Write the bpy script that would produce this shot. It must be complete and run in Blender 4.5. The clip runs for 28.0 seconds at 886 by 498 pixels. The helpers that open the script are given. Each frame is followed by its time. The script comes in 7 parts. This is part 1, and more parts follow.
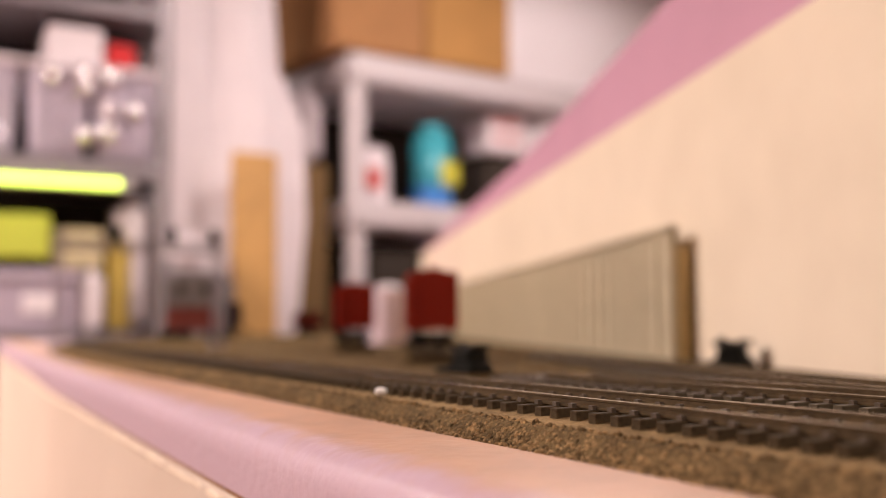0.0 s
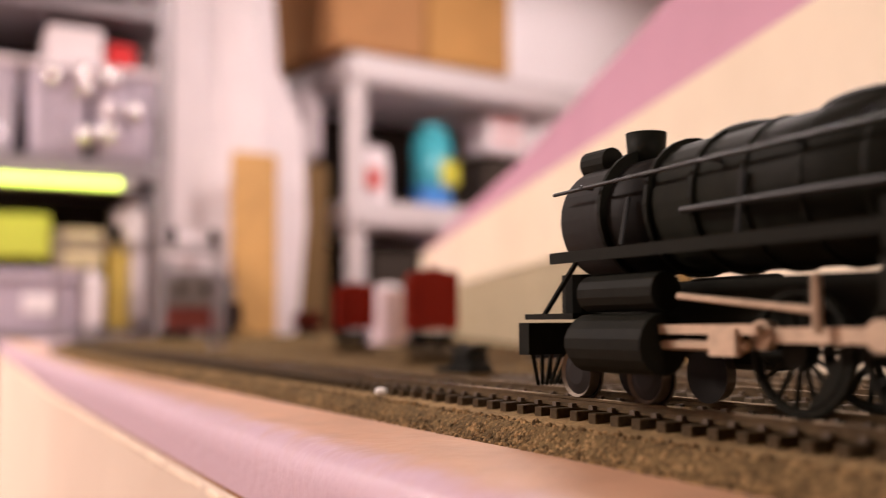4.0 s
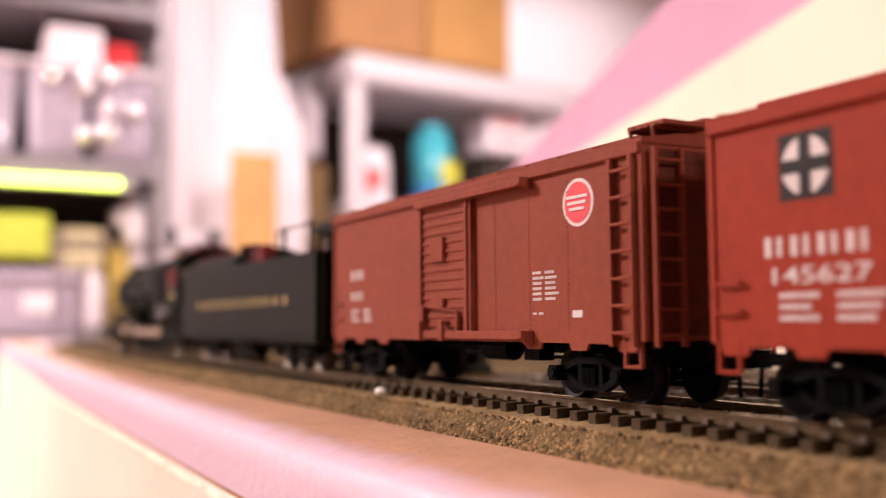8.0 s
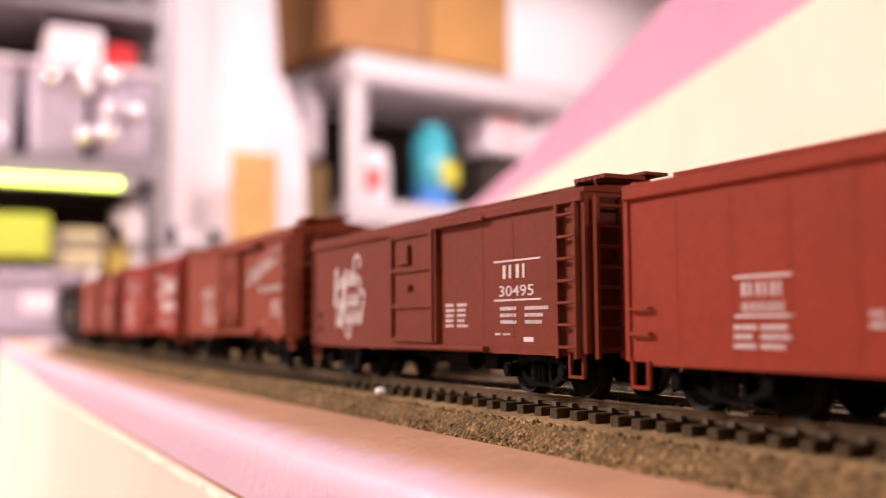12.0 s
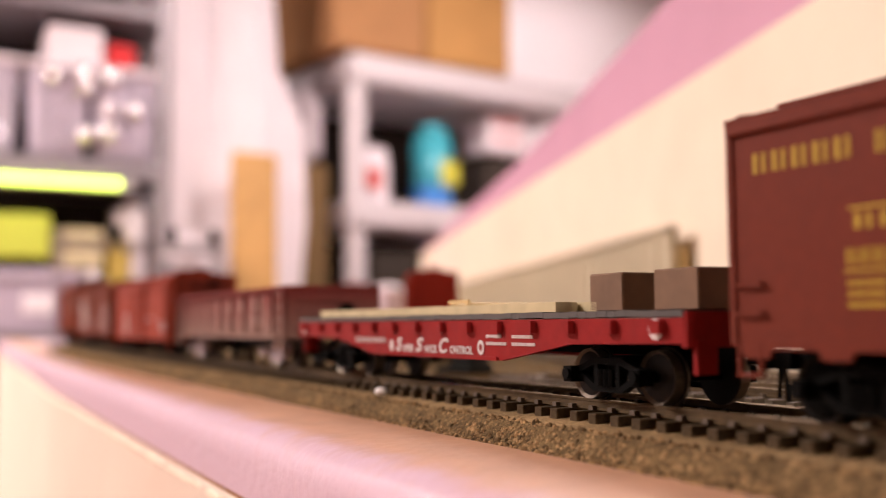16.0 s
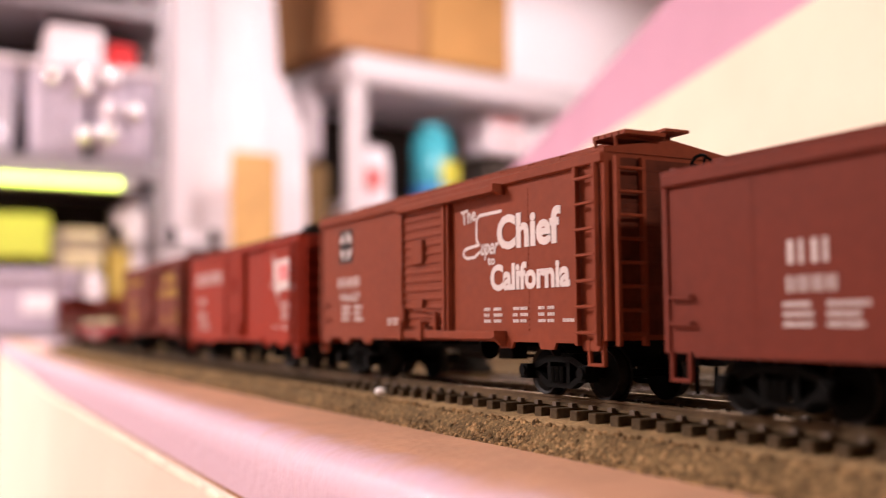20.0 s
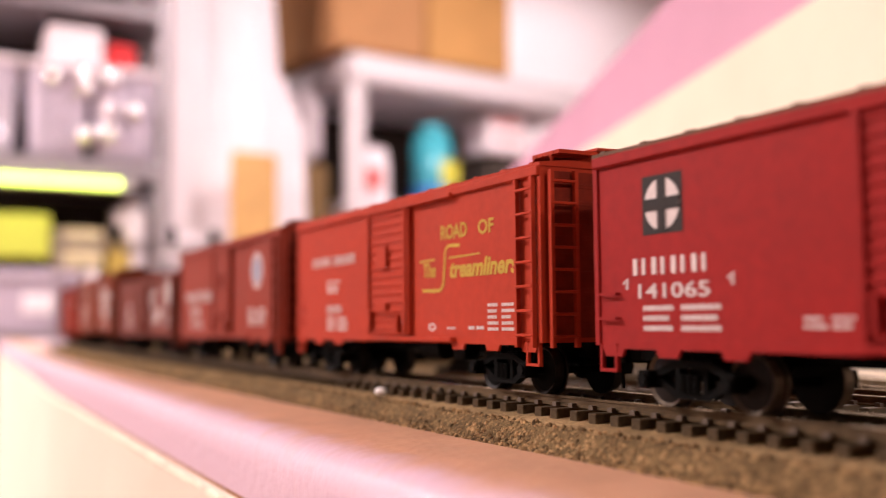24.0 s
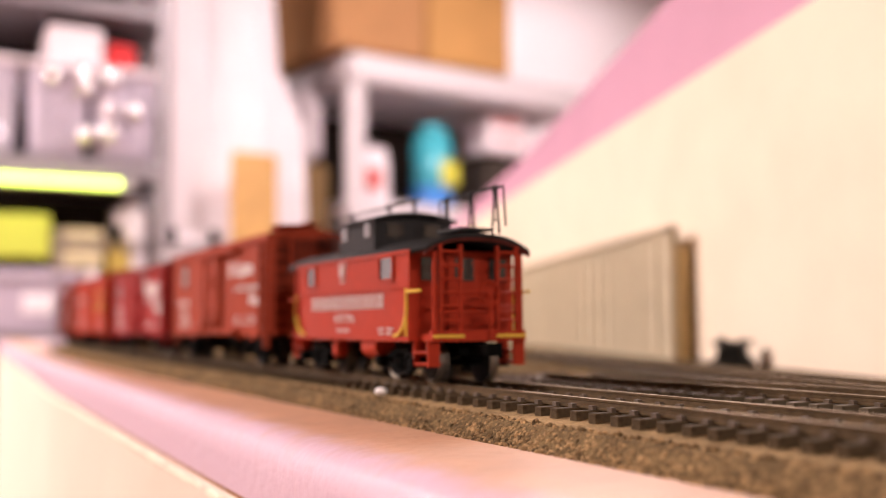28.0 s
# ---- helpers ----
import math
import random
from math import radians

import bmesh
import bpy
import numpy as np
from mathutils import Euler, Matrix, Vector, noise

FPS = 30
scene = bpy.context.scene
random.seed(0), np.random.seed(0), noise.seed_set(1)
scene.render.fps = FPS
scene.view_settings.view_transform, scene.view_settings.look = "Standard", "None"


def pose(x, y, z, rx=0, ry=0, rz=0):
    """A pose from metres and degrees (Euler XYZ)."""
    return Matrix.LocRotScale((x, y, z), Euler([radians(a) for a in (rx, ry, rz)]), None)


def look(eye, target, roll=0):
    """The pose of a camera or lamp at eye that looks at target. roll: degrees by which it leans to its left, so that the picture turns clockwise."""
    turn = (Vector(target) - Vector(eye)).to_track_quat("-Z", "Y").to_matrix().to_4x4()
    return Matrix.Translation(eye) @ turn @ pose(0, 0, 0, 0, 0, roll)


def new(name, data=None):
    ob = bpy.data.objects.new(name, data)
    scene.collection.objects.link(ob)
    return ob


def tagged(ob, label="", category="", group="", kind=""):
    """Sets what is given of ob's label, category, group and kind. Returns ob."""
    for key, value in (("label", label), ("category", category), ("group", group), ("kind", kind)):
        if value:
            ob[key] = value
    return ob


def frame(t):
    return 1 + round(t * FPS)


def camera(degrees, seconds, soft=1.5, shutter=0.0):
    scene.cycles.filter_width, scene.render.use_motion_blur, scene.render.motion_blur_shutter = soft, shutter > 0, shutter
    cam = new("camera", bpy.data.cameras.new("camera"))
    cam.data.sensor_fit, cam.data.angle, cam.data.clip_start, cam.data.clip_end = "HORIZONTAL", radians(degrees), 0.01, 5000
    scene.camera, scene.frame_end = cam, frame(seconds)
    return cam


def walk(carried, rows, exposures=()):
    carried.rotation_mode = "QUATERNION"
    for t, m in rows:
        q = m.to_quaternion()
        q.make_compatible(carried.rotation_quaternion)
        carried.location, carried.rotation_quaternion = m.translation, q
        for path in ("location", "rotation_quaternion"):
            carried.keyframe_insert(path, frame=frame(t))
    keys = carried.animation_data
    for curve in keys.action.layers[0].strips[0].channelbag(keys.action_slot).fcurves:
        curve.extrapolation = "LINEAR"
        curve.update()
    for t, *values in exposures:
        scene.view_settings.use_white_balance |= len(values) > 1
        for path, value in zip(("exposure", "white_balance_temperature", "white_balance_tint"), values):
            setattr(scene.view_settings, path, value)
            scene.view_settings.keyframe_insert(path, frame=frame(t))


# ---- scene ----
cam = camera(47.82, 28.0, soft=1.0, shutter=0.16)
cam.data.dof.use_dof = True
cam.data.dof.focus_distance = 0.207
cam.data.dof.aperture_fstop = 9.3
EYE = (0.0, -0.1328, 0.0155)
AIM = (-0.8785, 0.3391, 0.0898)
walk(cam, [(0, look(EYE, AIM, -0.415)), (28, look(EYE, AIM, -0.415))],
     exposures=[(0.0, -0.46, 6400, 11), (3.4, -0.46, 6400, 11), (5.5, 0.08, 6220, 15), (8.0, 0.16, 6150, 16), (13.0, 0.13, 6150, 16), (15.0, -0.09, 6260, 13),
                (17.0, -0.13, 6220, 13), (20.0, 0.09, 6160, 15), (26.0, 0.10, 6160, 16), (28.0, 0.06, 6180, 14)])

# ---- light ----
world = bpy.data.worlds.new("room_dark")
scene.world = world
world.use_nodes = True
world.node_tree.nodes["Background"].inputs[0].default_value = (1.0, 0.86, 0.84, 1)
world.node_tree.nodes["Background"].inputs[1].default_value = 0.01


def ceiling_lamp(x, y, z, sx, sy, watts, colour):
    lamp = bpy.data.lights.new("ceiling_lamp_light", "AREA")
    lamp.shape, lamp.size, lamp.size_y = "RECTANGLE", sx, sy
    lamp.energy, lamp.color = watts, colour
    ob = new("ceiling_lamp_light", lamp)
    ob.matrix_basis = pose(x, y, z)
    return ob


WARM = (1.0, 0.845, 0.775)
ceiling_lamp(-1.65, -1.50, 1.36, 0.9, 0.4, 152, WARM)
ceiling_lamp(2.40, 0.00, 1.36, 0.4, 0.9, 82, WARM)
ceiling_lamp(-1.55, 1.25, 1.36, 0.4, 1.1, 50, WARM)
# Added fill with no known source, to brighten the pale west wall.
ceiling_lamp(-2.72, 1.90, 1.36, 0.2, 0.8, 4.5, WARM)

# ---- materials ----
MATS = {}


def mat(name, colour, rough=0.6, metal=0.0, vary=0.12, scale=200.0, bump=0.0, bscale=None, coat=0.0, spec=0.5, emit=0.0, trans=0.0, dirt=None):
    """Procedural surface: base colour broken up by fine grain and by broad stains, with optional relief."""
    if name in MATS:
        return MATS[name]
    m = bpy.data.materials.new(name)
    m.use_nodes = True
    nt = m.node_tree
    b = nt.nodes["Principled BSDF"]
    tc = nt.nodes.new("ShaderNodeTexCoord")
    fine = nt.nodes.new("ShaderNodeTexNoise")
    fine.inputs["Scale"].default_value, fine.inputs["Detail"].default_value = scale, 6
    wide = nt.nodes.new("ShaderNodeTexNoise")
    wide.inputs["Scale"].default_value, wide.inputs["Detail"].default_value = scale * 0.11, 4
    for n in (fine, wide):
        nt.links.new(tc.outputs["Object"], n.inputs["Vector"])
    add = nt.nodes.new("ShaderNodeMath")
    add.operation = "ADD"
    nt.links.new(fine.outputs["Fac"], add.inputs[0])
    nt.links.new(wide.outputs["Fac"], add.inputs[1])
    ramp = nt.nodes.new("ShaderNodeMapRange")
    ramp.inputs["From Min"].default_value, ramp.inputs["From Max"].default_value = 0.7, 1.3
    nt.links.new(add.outputs[0], ramp.inputs["Value"])
    mix = nt.nodes.new("ShaderNodeMix")
    mix.data_type = "RGBA"
    lo = [max(0.0, c * (1 - vary)) for c in colour]
    hi = [min(1.0, c * (1 + vary)) for c in colour]
    if dirt:
        lo = [c * (1 - vary) + d * vary for c, d in zip(colour, dirt)]
    mix.inputs["A"].default_value, mix.inputs["B"].default_value = (*lo, 1), (*hi, 1)
    nt.links.new(ramp.outputs[0], mix.inputs["Factor"])
    nt.links.new(mix.outputs["Result"], b.inputs["Base Color"])
    rr = nt.nodes.new("ShaderNodeMapRange")
    rr.inputs["To Min"].default_value, rr.inputs["To Max"].default_value = max(0.02, rough - 0.08), min(1, rough + 0.08)
    nt.links.new(wide.outputs["Fac"], rr.inputs["Value"])
    nt.links.new(rr.outputs[0], b.inputs["Roughness"])
    b.inputs["Metallic"].default_value = metal
    b.inputs["Specular IOR Level"].default_value = spec
    b.inputs["Coat Weight"].default_value = coat
    b.inputs["Transmission Weight"].default_value = trans
    if emit:
        nt.links.new(mix.outputs["Result"], b.inputs["Emission Color"])
        b.inputs["Emission Strength"].default_value = emit
    if bump:
        bn = nt.nodes.new("ShaderNodeTexNoise")
        bn.inputs["Scale"].default_value, bn.inputs["Detail"].default_value = bscale or scale * 2, 5
        nt.links.new(tc.outputs["Object"], bn.inputs["Vector"])
        bp = nt.nodes.new("ShaderNodeBump")
        bp.inputs["Strength"].default_value, bp.inputs["Distance"].default_value = 1.0, bump
        nt.links.new(bn.outputs["Fac"], bp.inputs["Height"])
        nt.links.new(bp.outputs["Normal"], b.inputs["Normal"])
    MATS[name] = m
    return m


M_FOAM = mat("pink_foam", (0.62, 0.44, 0.53), 0.45, vary=0.07, scale=60, bump=0.0004, bscale=90, spec=0.4)
M_SALMON = mat("painted_foam_top", (0.58, 0.330, 0.205), 0.36, vary=0.18, scale=60, bump=0.0004, bscale=260, spec=0.5)


def fade_to_foam(m, foam, v0, v1):
    """The brown wash thins out towards the board's lip, where the bare pink foam shows, along a ragged line."""
    nt = m.node_tree
    uv, split = nt.nodes.new("ShaderNodeUVMap"), nt.nodes.new("ShaderNodeSeparateXYZ")
    nt.links.new(uv.outputs[0], split.inputs[0])
    tc, noise = nt.nodes.new("ShaderNodeTexCoord"), nt.nodes.new("ShaderNodeTexNoise")
    noise.inputs["Scale"].default_value, noise.inputs["Detail"].default_value = 150, 7
    nt.links.new(tc.outputs["Object"], noise.inputs["Vector"])
    off = nt.nodes.new("ShaderNodeMath")
    off.operation = "MULTIPLY_ADD"
    off.inputs[1].default_value = 0.012
    nt.links.new(noise.outputs["Fac"], off.inputs[0])
    nt.links.new(split.outputs["Y"], off.inputs[2])
    ramp = nt.nodes.new("ShaderNodeMapRange")
    ramp.interpolation_type = "SMOOTHSTEP"
    ramp.inputs["From Min"].default_value, ramp.inputs["From Max"].default_value = v1 + 0.006, v0 + 0.006
    nt.links.new(off.outputs[0], ramp.inputs["Value"])
    mix = nt.nodes.new("ShaderNodeMix")
    mix.data_type = "RGBA"
    base = nt.nodes["Principled BSDF"].inputs["Base Color"]
    mix.inputs["A"].default_value = (*foam, 1)
    nt.links.new(base.links[0].from_socket, mix.inputs["B"])
    nt.links.new(ramp.outputs[0], mix.inputs["Factor"])
    nt.links.new(mix.outputs["Result"], base)


fade_to_foam(M_SALMON, (0.62, 0.44, 0.53), -0.046, -0.0586)
M_FASCIA = mat("fascia_paint", (0.64, 0.525, 0.425), 0.7, vary=0.12, scale=12, bump=0.0003, bscale=120, dirt=(0.58, 0.36, 0.24))
M_CREAM = mat("cream_paint", (0.77, 0.665, 0.515), 0.75, vary=0.10, scale=22, bump=0.0002, bscale=120, dirt=(0.74, 0.55, 0.36))
M_BACK_PINK = mat("pink_foam_sheet", (0.55, 0.298, 0.40), 0.7, vary=0.06, scale=12, bump=0.0003, bscale=60)
M_GROUND = mat("earth_ballast", (0.120, 0.079, 0.036), 0.95, vary=0.5, scale=700, bump=0.0012, bscale=900, spec=0.05)
M_SAND = mat("sandy_ballast", (0.265, 0.178, 0.086), 0.95, vary=0.4, scale=900, bump=0.0005, bscale=1400, spec=0.05)
M_SPIKE = mat("spike_rust", (0.085, 0.056, 0.032), 0.6, vary=0.3, scale=900)
M_BALLAST = mat("ballast_shoulder", (0.150, 0.099, 0.044), 0.95, vary=0.5, scale=900, bump=0.0012, bscale=1100, spec=0.1)
M_STONE = mat("ballast_stone", (0.168, 0.108, 0.049), 0.9, vary=0.3, scale=900, spec=0.15)
nt = M_STONE.node_tree
geo, grade, tone = nt.nodes.new("ShaderNodeNewGeometry"), nt.nodes.new("ShaderNodeMapRange"), nt.nodes.new("ShaderNodeHueSaturation")
grade.inputs["To Min"].default_value, grade.inputs["To Max"].default_value = 0.40, 2.2
nt.links.new(geo.outputs["Random Per Island"], grade.inputs["Value"])
nt.links.new(grade.outputs[0], tone.inputs["Value"])
base = nt.nodes["Principled BSDF"].inputs["Base Color"]
nt.links.new(base.links[0].from_socket, tone.inputs["Color"])
nt.links.new(tone.outputs[0], base)
M_TIE = mat("tie_plastic", (0.080, 0.054, 0.028), 0.75, vary=0.35, scale=900, bump=0.0001, bscale=2500, spec=0.08)
M_YARD_TIE = mat("yard_tie_plastic", (0.105, 0.078, 0.046), 0.36, vary=0.3, scale=900, spec=0.6)
M_RAIL = mat("rail_side_brown", (0.085, 0.056, 0.028), 0.7, vary=0.3, scale=500, spec=0.1)
M_RAILTOP = mat("rail_top_steel", (0.62, 0.54, 0.42), 0.22, metal=1.0, vary=0.15, scale=500)
M_BLACK = mat("black_plastic", (0.0075, 0.0068, 0.0045), 0.7, vary=0.3, scale=400, spec=0.12)
M_UNDER = mat("underframe_black", (0.0022, 0.0020, 0.0015), 0.7, vary=0.35, scale=500, spec=0.05)
M_WHEEL = mat("wheel_tread_steel", (0.009, 0.007, 0.0055), 0.55, vary=0.2, scale=500, spec=0.15)
M_TREAD = mat("wheel_rim_metal", (0.15, 0.12, 0.09), 0.5, metal=0.7, vary=0.2, scale=500)
M_WOOD = mat("plank_wood", (0.52, 0.30, 0.10), 0.6, vary=0.2, scale=30)
M_CARD = mat("cardboard", (0.34, 0.165, 0.062), 0.85, vary=0.12, scale=10)
M_WHITE = mat("white_plastic", (0.55, 0.50, 0.515), 0.5, vary=0.03, scale=10)
M_WALL = mat("room_wall_paint", (0.86, 0.80, 0.84), 0.85, vary=0.04, scale=3)
# Three dark colours for unseen walls and ceiling, to hold down bounced light.
M_DIM = mat("dim_brown_wall", (0.20, 0.12, 0.07), 0.8, vary=0.15, scale=6)
M_SOUTH = mat("tan_wall_paint", (0.34, 0.26, 0.21), 0.85, vary=0.06, scale=4)
M_CEIL = mat("dim_ceiling", (0.36, 0.30, 0.26), 0.9, vary=0.03, scale=3)
M_FLOOR = mat("floor_carpet", (0.30, 0.17, 0.10), 0.95, vary=0.2, scale=40)
M_GREY = mat("grey_metal", (0.30, 0.27, 0.29), 0.4, metal=0.4, vary=0.1, scale=40)
# Dark brown for cartons and for the shade painted inside the shelves.
M_DARK = mat("dark_card_and_shade", (0.035, 0.025, 0.018), 0.9, vary=0.3, scale=20)
M_CLOTH = mat("white_dust_sheet", (0.70, 0.635, 0.66), 0.85, vary=0.05, scale=12)


# ---- building blocks ----
def box(bm, cx, cy, cz, sx, sy, sz, m=None):
    """A box by its centre and sizes."""
    r = bmesh.ops.create_cube(bm, size=1.0)
    for v in r["verts"]:
        v.co = Vector((cx + v.co.x * sx, cy + v.co.y * sy, cz + v.co.z * sz))
        if m is not None:
            v.co = m @ v.co
    return r["verts"]


def cyl(bm, p, q, r, n=10, r2=None):
    """A rod or cone from p to q."""
    p, q = Vector(p), Vector(q)
    d = q - p
    m = Matrix.Translation((p + q) / 2) @ d.to_track_quat("Z", "Y").to_matrix().to_4x4()
    return bmesh.ops.create_cone(bm, cap_ends=True, segments=n, radius1=r, radius2=r if r2 is None else r2, depth=d.length, matrix=m)["verts"]


def prism(bm, pts, x0, x1, axis="x"):
    """Extrudes a closed outline of (a, b) pairs along an axis: x takes (y, z), y takes (x, z), z takes (x, y)."""
    def place(a, b, s):
        return {"x": (s, a, b), "y": (a, s, b), "z": (a, b, s)}[axis]
    lo = [bm.verts.new(place(a, b, x0)) for a, b in pts]
    hi = [bm.verts.new(place(a, b, x1)) for a, b in pts]
    n = len(pts)
    faces = [bm.faces.new(lo), bm.faces.new(hi)]
    for i in range(n):
        faces.append(bm.faces.new((lo[i], lo[(i + 1) % n], hi[(i + 1) % n], hi[i])))
    bmesh.ops.recalc_face_normals(bm, faces=faces)
    return lo + hi


def bevel(bm, w, seg=2, limit=0.6):
    es = [e for e in bm.edges if len(e.link_faces) == 2 and e.calc_face_angle(0) > limit]
    bmesh.ops.bevel(bm, geom=es, offset=w, segments=seg, affect="EDGES", clamp_overlap=True)


def mesh_of(name, bm, material, smooth=False):
    me = bpy.data.meshes.new(name)
    bm.to_mesh(me)
    bm.free()
    me.materials.append(material)
    if smooth:
        for p in me.polygons:
            p.use_smooth = True
    return me


def part(name, bm, material, parent=None, label="", smooth=False):
    ob = new(name, mesh_of(name, bm, material, smooth))
    if parent:
        ob.parent = parent
    if label:
        ob["label"] = label
    return ob


def share(name, me, parent, m, label=""):
    ob = new(name, me)
    ob.parent, ob.matrix_basis = parent, m
    if label:
        ob["label"] = label
    return ob


def thing(name, label, category, group="", kind="", m=None):
    ob = tagged(new(name), label, category, group, kind)
    if m is not None:
        ob.matrix_basis = m
    return ob


def solid(name, bm, material, label, category, group="", kind="", smooth=False):
    return tagged(part(name, bm, material, smooth=smooth), label, category, group, kind)


def B():
    return bmesh.new()


# ---- the track's line ----
STEPS = [(0.35, 0.0), (0.30, 0.3), (0.2, 0.9), (1.55, 2.0), (1.5, 0.0)]   # length and curvature from the straight on
X0 = -0.35


def line_at(s):
    """Place and heading on the main track, s metres past x = X0 towards the loop (negative: on the straight)."""
    if s <= 0:
        return X0 - s, 0.0, 0.0
    x, y, a = X0, 0.0, 0.0
    for length, k in STEPS:
        d = min(s, length)
        if k == 0:
            x, y = x - d * math.cos(a), y + d * math.sin(a)
        else:
            x -= (math.sin(a + k * d) - math.sin(a)) / k
            y += (math.cos(a) - math.cos(a + k * d)) / k
            a += k * d
        s -= d
        if s <= 0:
            break
    return x, y, a


def on_line(s, off=0.0):
    """Pose at s, its x axis pointing back along the track; off: metres to the backdrop's side."""
    x, y, a = line_at(s)
    return Matrix.Translation((x, y, 0)) @ Matrix.Rotation(-a, 4, "Z") @ Matrix.Translation((0, off, 0))

# ---- the layout ----
TIE_TOP, GROUND, FOAM_TOP, FOAM_LOW = -0.0021, -0.0086, -0.0090, -0.0275
S_LIST = [-4.3 + 0.05 * i for i in range(87)] + [0.05 + 0.05 * i for i in range(58)]


def strip(name, outline, material, label, category, kind="structure", s_list=S_LIST, smooth=False, line=on_line):
    """A band with a cross-section of (offset, height) pairs, swept along the main track."""
    bm = B()
    uvs = bm.loops.layers.uv.new("edge")
    rows = []
    for s in s_list:
        m = line(s)
        rows.append([bm.verts.new(m @ Vector((0, o, z))) for o, z in outline])
    for a, b in zip(rows, rows[1:]):
        for i in range(len(outline) - 1):
            f = bm.faces.new((a[i], a[i + 1], b[i + 1], b[i]))
            for lp, k in zip(f.loops, (i, i + 1, i + 1, i)):
                lp[uvs].uv = (0.0, outline[k][0])
    bmesh.ops.recalc_face_normals(bm, faces=bm.faces[:])
    return solid(name, bm, material, label, category, kind=kind, smooth=smooth)


EDGE_S = [s for s in S_LIST if s < 1.62]


def on_edge(s):
    """The front edge keeps straight on where the track bends away."""
    draw_in = Matrix.Translation((0, 0.025 * min(max(s + 0.15, 0.0), 0.65), 0))   # the board narrows towards the far bend
    if s < 0.5:
        return on_line(s) @ draw_in
    return on_line(0.5) @ draw_in @ Matrix.Translation((-(s - 0.5), 0, 0))


strip("foam_board", [(-0.0205, FOAM_TOP), (-0.0330, FOAM_TOP), (-0.0420, FOAM_TOP - 0.0001), (-0.0490, FOAM_TOP - 0.0003), (-0.0525, FOAM_TOP - 0.0006), (-0.0548, FOAM_TOP - 0.0011), (-0.0566, FOAM_TOP - 0.0020), (-0.0578, FOAM_TOP - 0.0032), (-0.0586, FOAM_TOP - 0.0048),
                     (-0.0590, FOAM_TOP - 0.0070), (-0.0589, FOAM_TOP - 0.0100), (-0.0586, FOAM_TOP - 0.0140), (-0.0582, FOAM_LOW)],
      M_SALMON, "pink foam board with a rounded lip and a salmon painted top", "layout edge", s_list=EDGE_S, smooth=True, line=on_edge)
strip("glue_line", [(-0.0540, FOAM_LOW - 0.0001), (-0.0578, FOAM_LOW - 0.0001), (-0.0578, FOAM_LOW - 0.0013), (-0.0540, FOAM_LOW - 0.0013)],
      mat("brown_glue", (0.27, 0.115, 0.030), 0.6, vary=0.3, scale=300), "brown glue line under the foam board", "glue line", s_list=EDGE_S, line=on_edge)
strip("layout_fascia", [(-0.052, FOAM_LOW - 0.0014), (-0.0574, FOAM_LOW - 0.0014), (-0.0580, FOAM_LOW - 0.003), (-0.0584, -0.08),
                        (-0.0580, -0.30), (-0.052, -0.30)],
      M_FASCIA, "cream painted fascia below the foam board", "fascia", s_list=EDGE_S, line=on_edge)
strip("ballast_top", [(-0.0196, -0.0048), (-0.0192, -0.0044), (-0.0150, -0.0041), (-0.0098, -0.0036), (-0.0076, -0.0031), (0.0076, -0.0031), (0.0098, -0.0036), (0.0200, -0.0043), (0.0205, -0.0046)],
      M_SAND, "tan sandy ballast between the ties of the main track", "ballast", s_list=[s for s in S_LIST if s < 2.6])
strip("ballast_shoulder", [(-0.0262, FOAM_TOP - 0.0006), (-0.0252, FOAM_TOP + 0.0006), (-0.0212, -0.0052), (-0.0194, -0.0047), (0.0203, -0.0047), (0.0270, GROUND - 0.0005)],
      M_BALLAST, "brown scale ballast bed under the main track", "ballast", s_list=[s for s in S_LIST if s < 2.6])

bm = B()
poly = [bm.verts.new(on_edge(q) @ Vector((0, -0.050, FOAM_TOP - 0.0002))) for q in (0.3, 0.5, 1.55)] + [bm.verts.new((x, y, FOAM_TOP - 0.0002)) for x, y in ((-1.95, 1.6), (-0.7, 1.6))]
bm.faces.new(poly)
bmesh.ops.recalc_face_normals(bm, faces=bm.faces[:])
solid("foam_top", bm, M_FOAM, "bare pink foam board beyond the bend", "layout edge", kind="structure")

# yard ground: one sheet over the foam behind the main line
bm = B()
edge = [on_line(s) @ Vector((0, -0.0165, GROUND - 0.0002)) for s in S_LIST if s < 2.2]
poly = [bm.verts.new(p) for p in edge] + [bm.verts.new((x, y, GROUND - 0.0002)) for x, y in ((-0.9, 1.6), (4.0, 1.6))]
bm.faces.new(poly)
bmesh.ops.triangulate(bm, faces=bm.faces[:])
bmesh.ops.recalc_face_normals(bm, faces=bm.faces[:])
solid("yard_ground", bm, M_GROUND, "dark brown earth and cinders of the yard", "ground", kind="structure")
bm = B()
poly = [bm.verts.new(on_edge(q) @ Vector((0, -0.051, -0.0290))) for q in (-4.3, 0.0, 0.3, 0.5, 1.6)] + [bm.verts.new((x, y, -0.0290)) for x, y in ((-2.0, 1.6), (4.0, 1.6))]
f = bm.faces.new(poly)
ext = bmesh.ops.extrude_face_region(bm, geom=[f])
for v in [g for g in ext["geom"] if isinstance(g, bmesh.types.BMVert)]:
    v.co.z = -0.07
bmesh.ops.triangulate(bm, faces=bm.faces[:])
bmesh.ops.recalc_face_normals(bm, faces=bm.faces[:])
solid("bench_top", bm, M_WOOD, "plywood bench top that carries the layout", "bench", kind="structure")
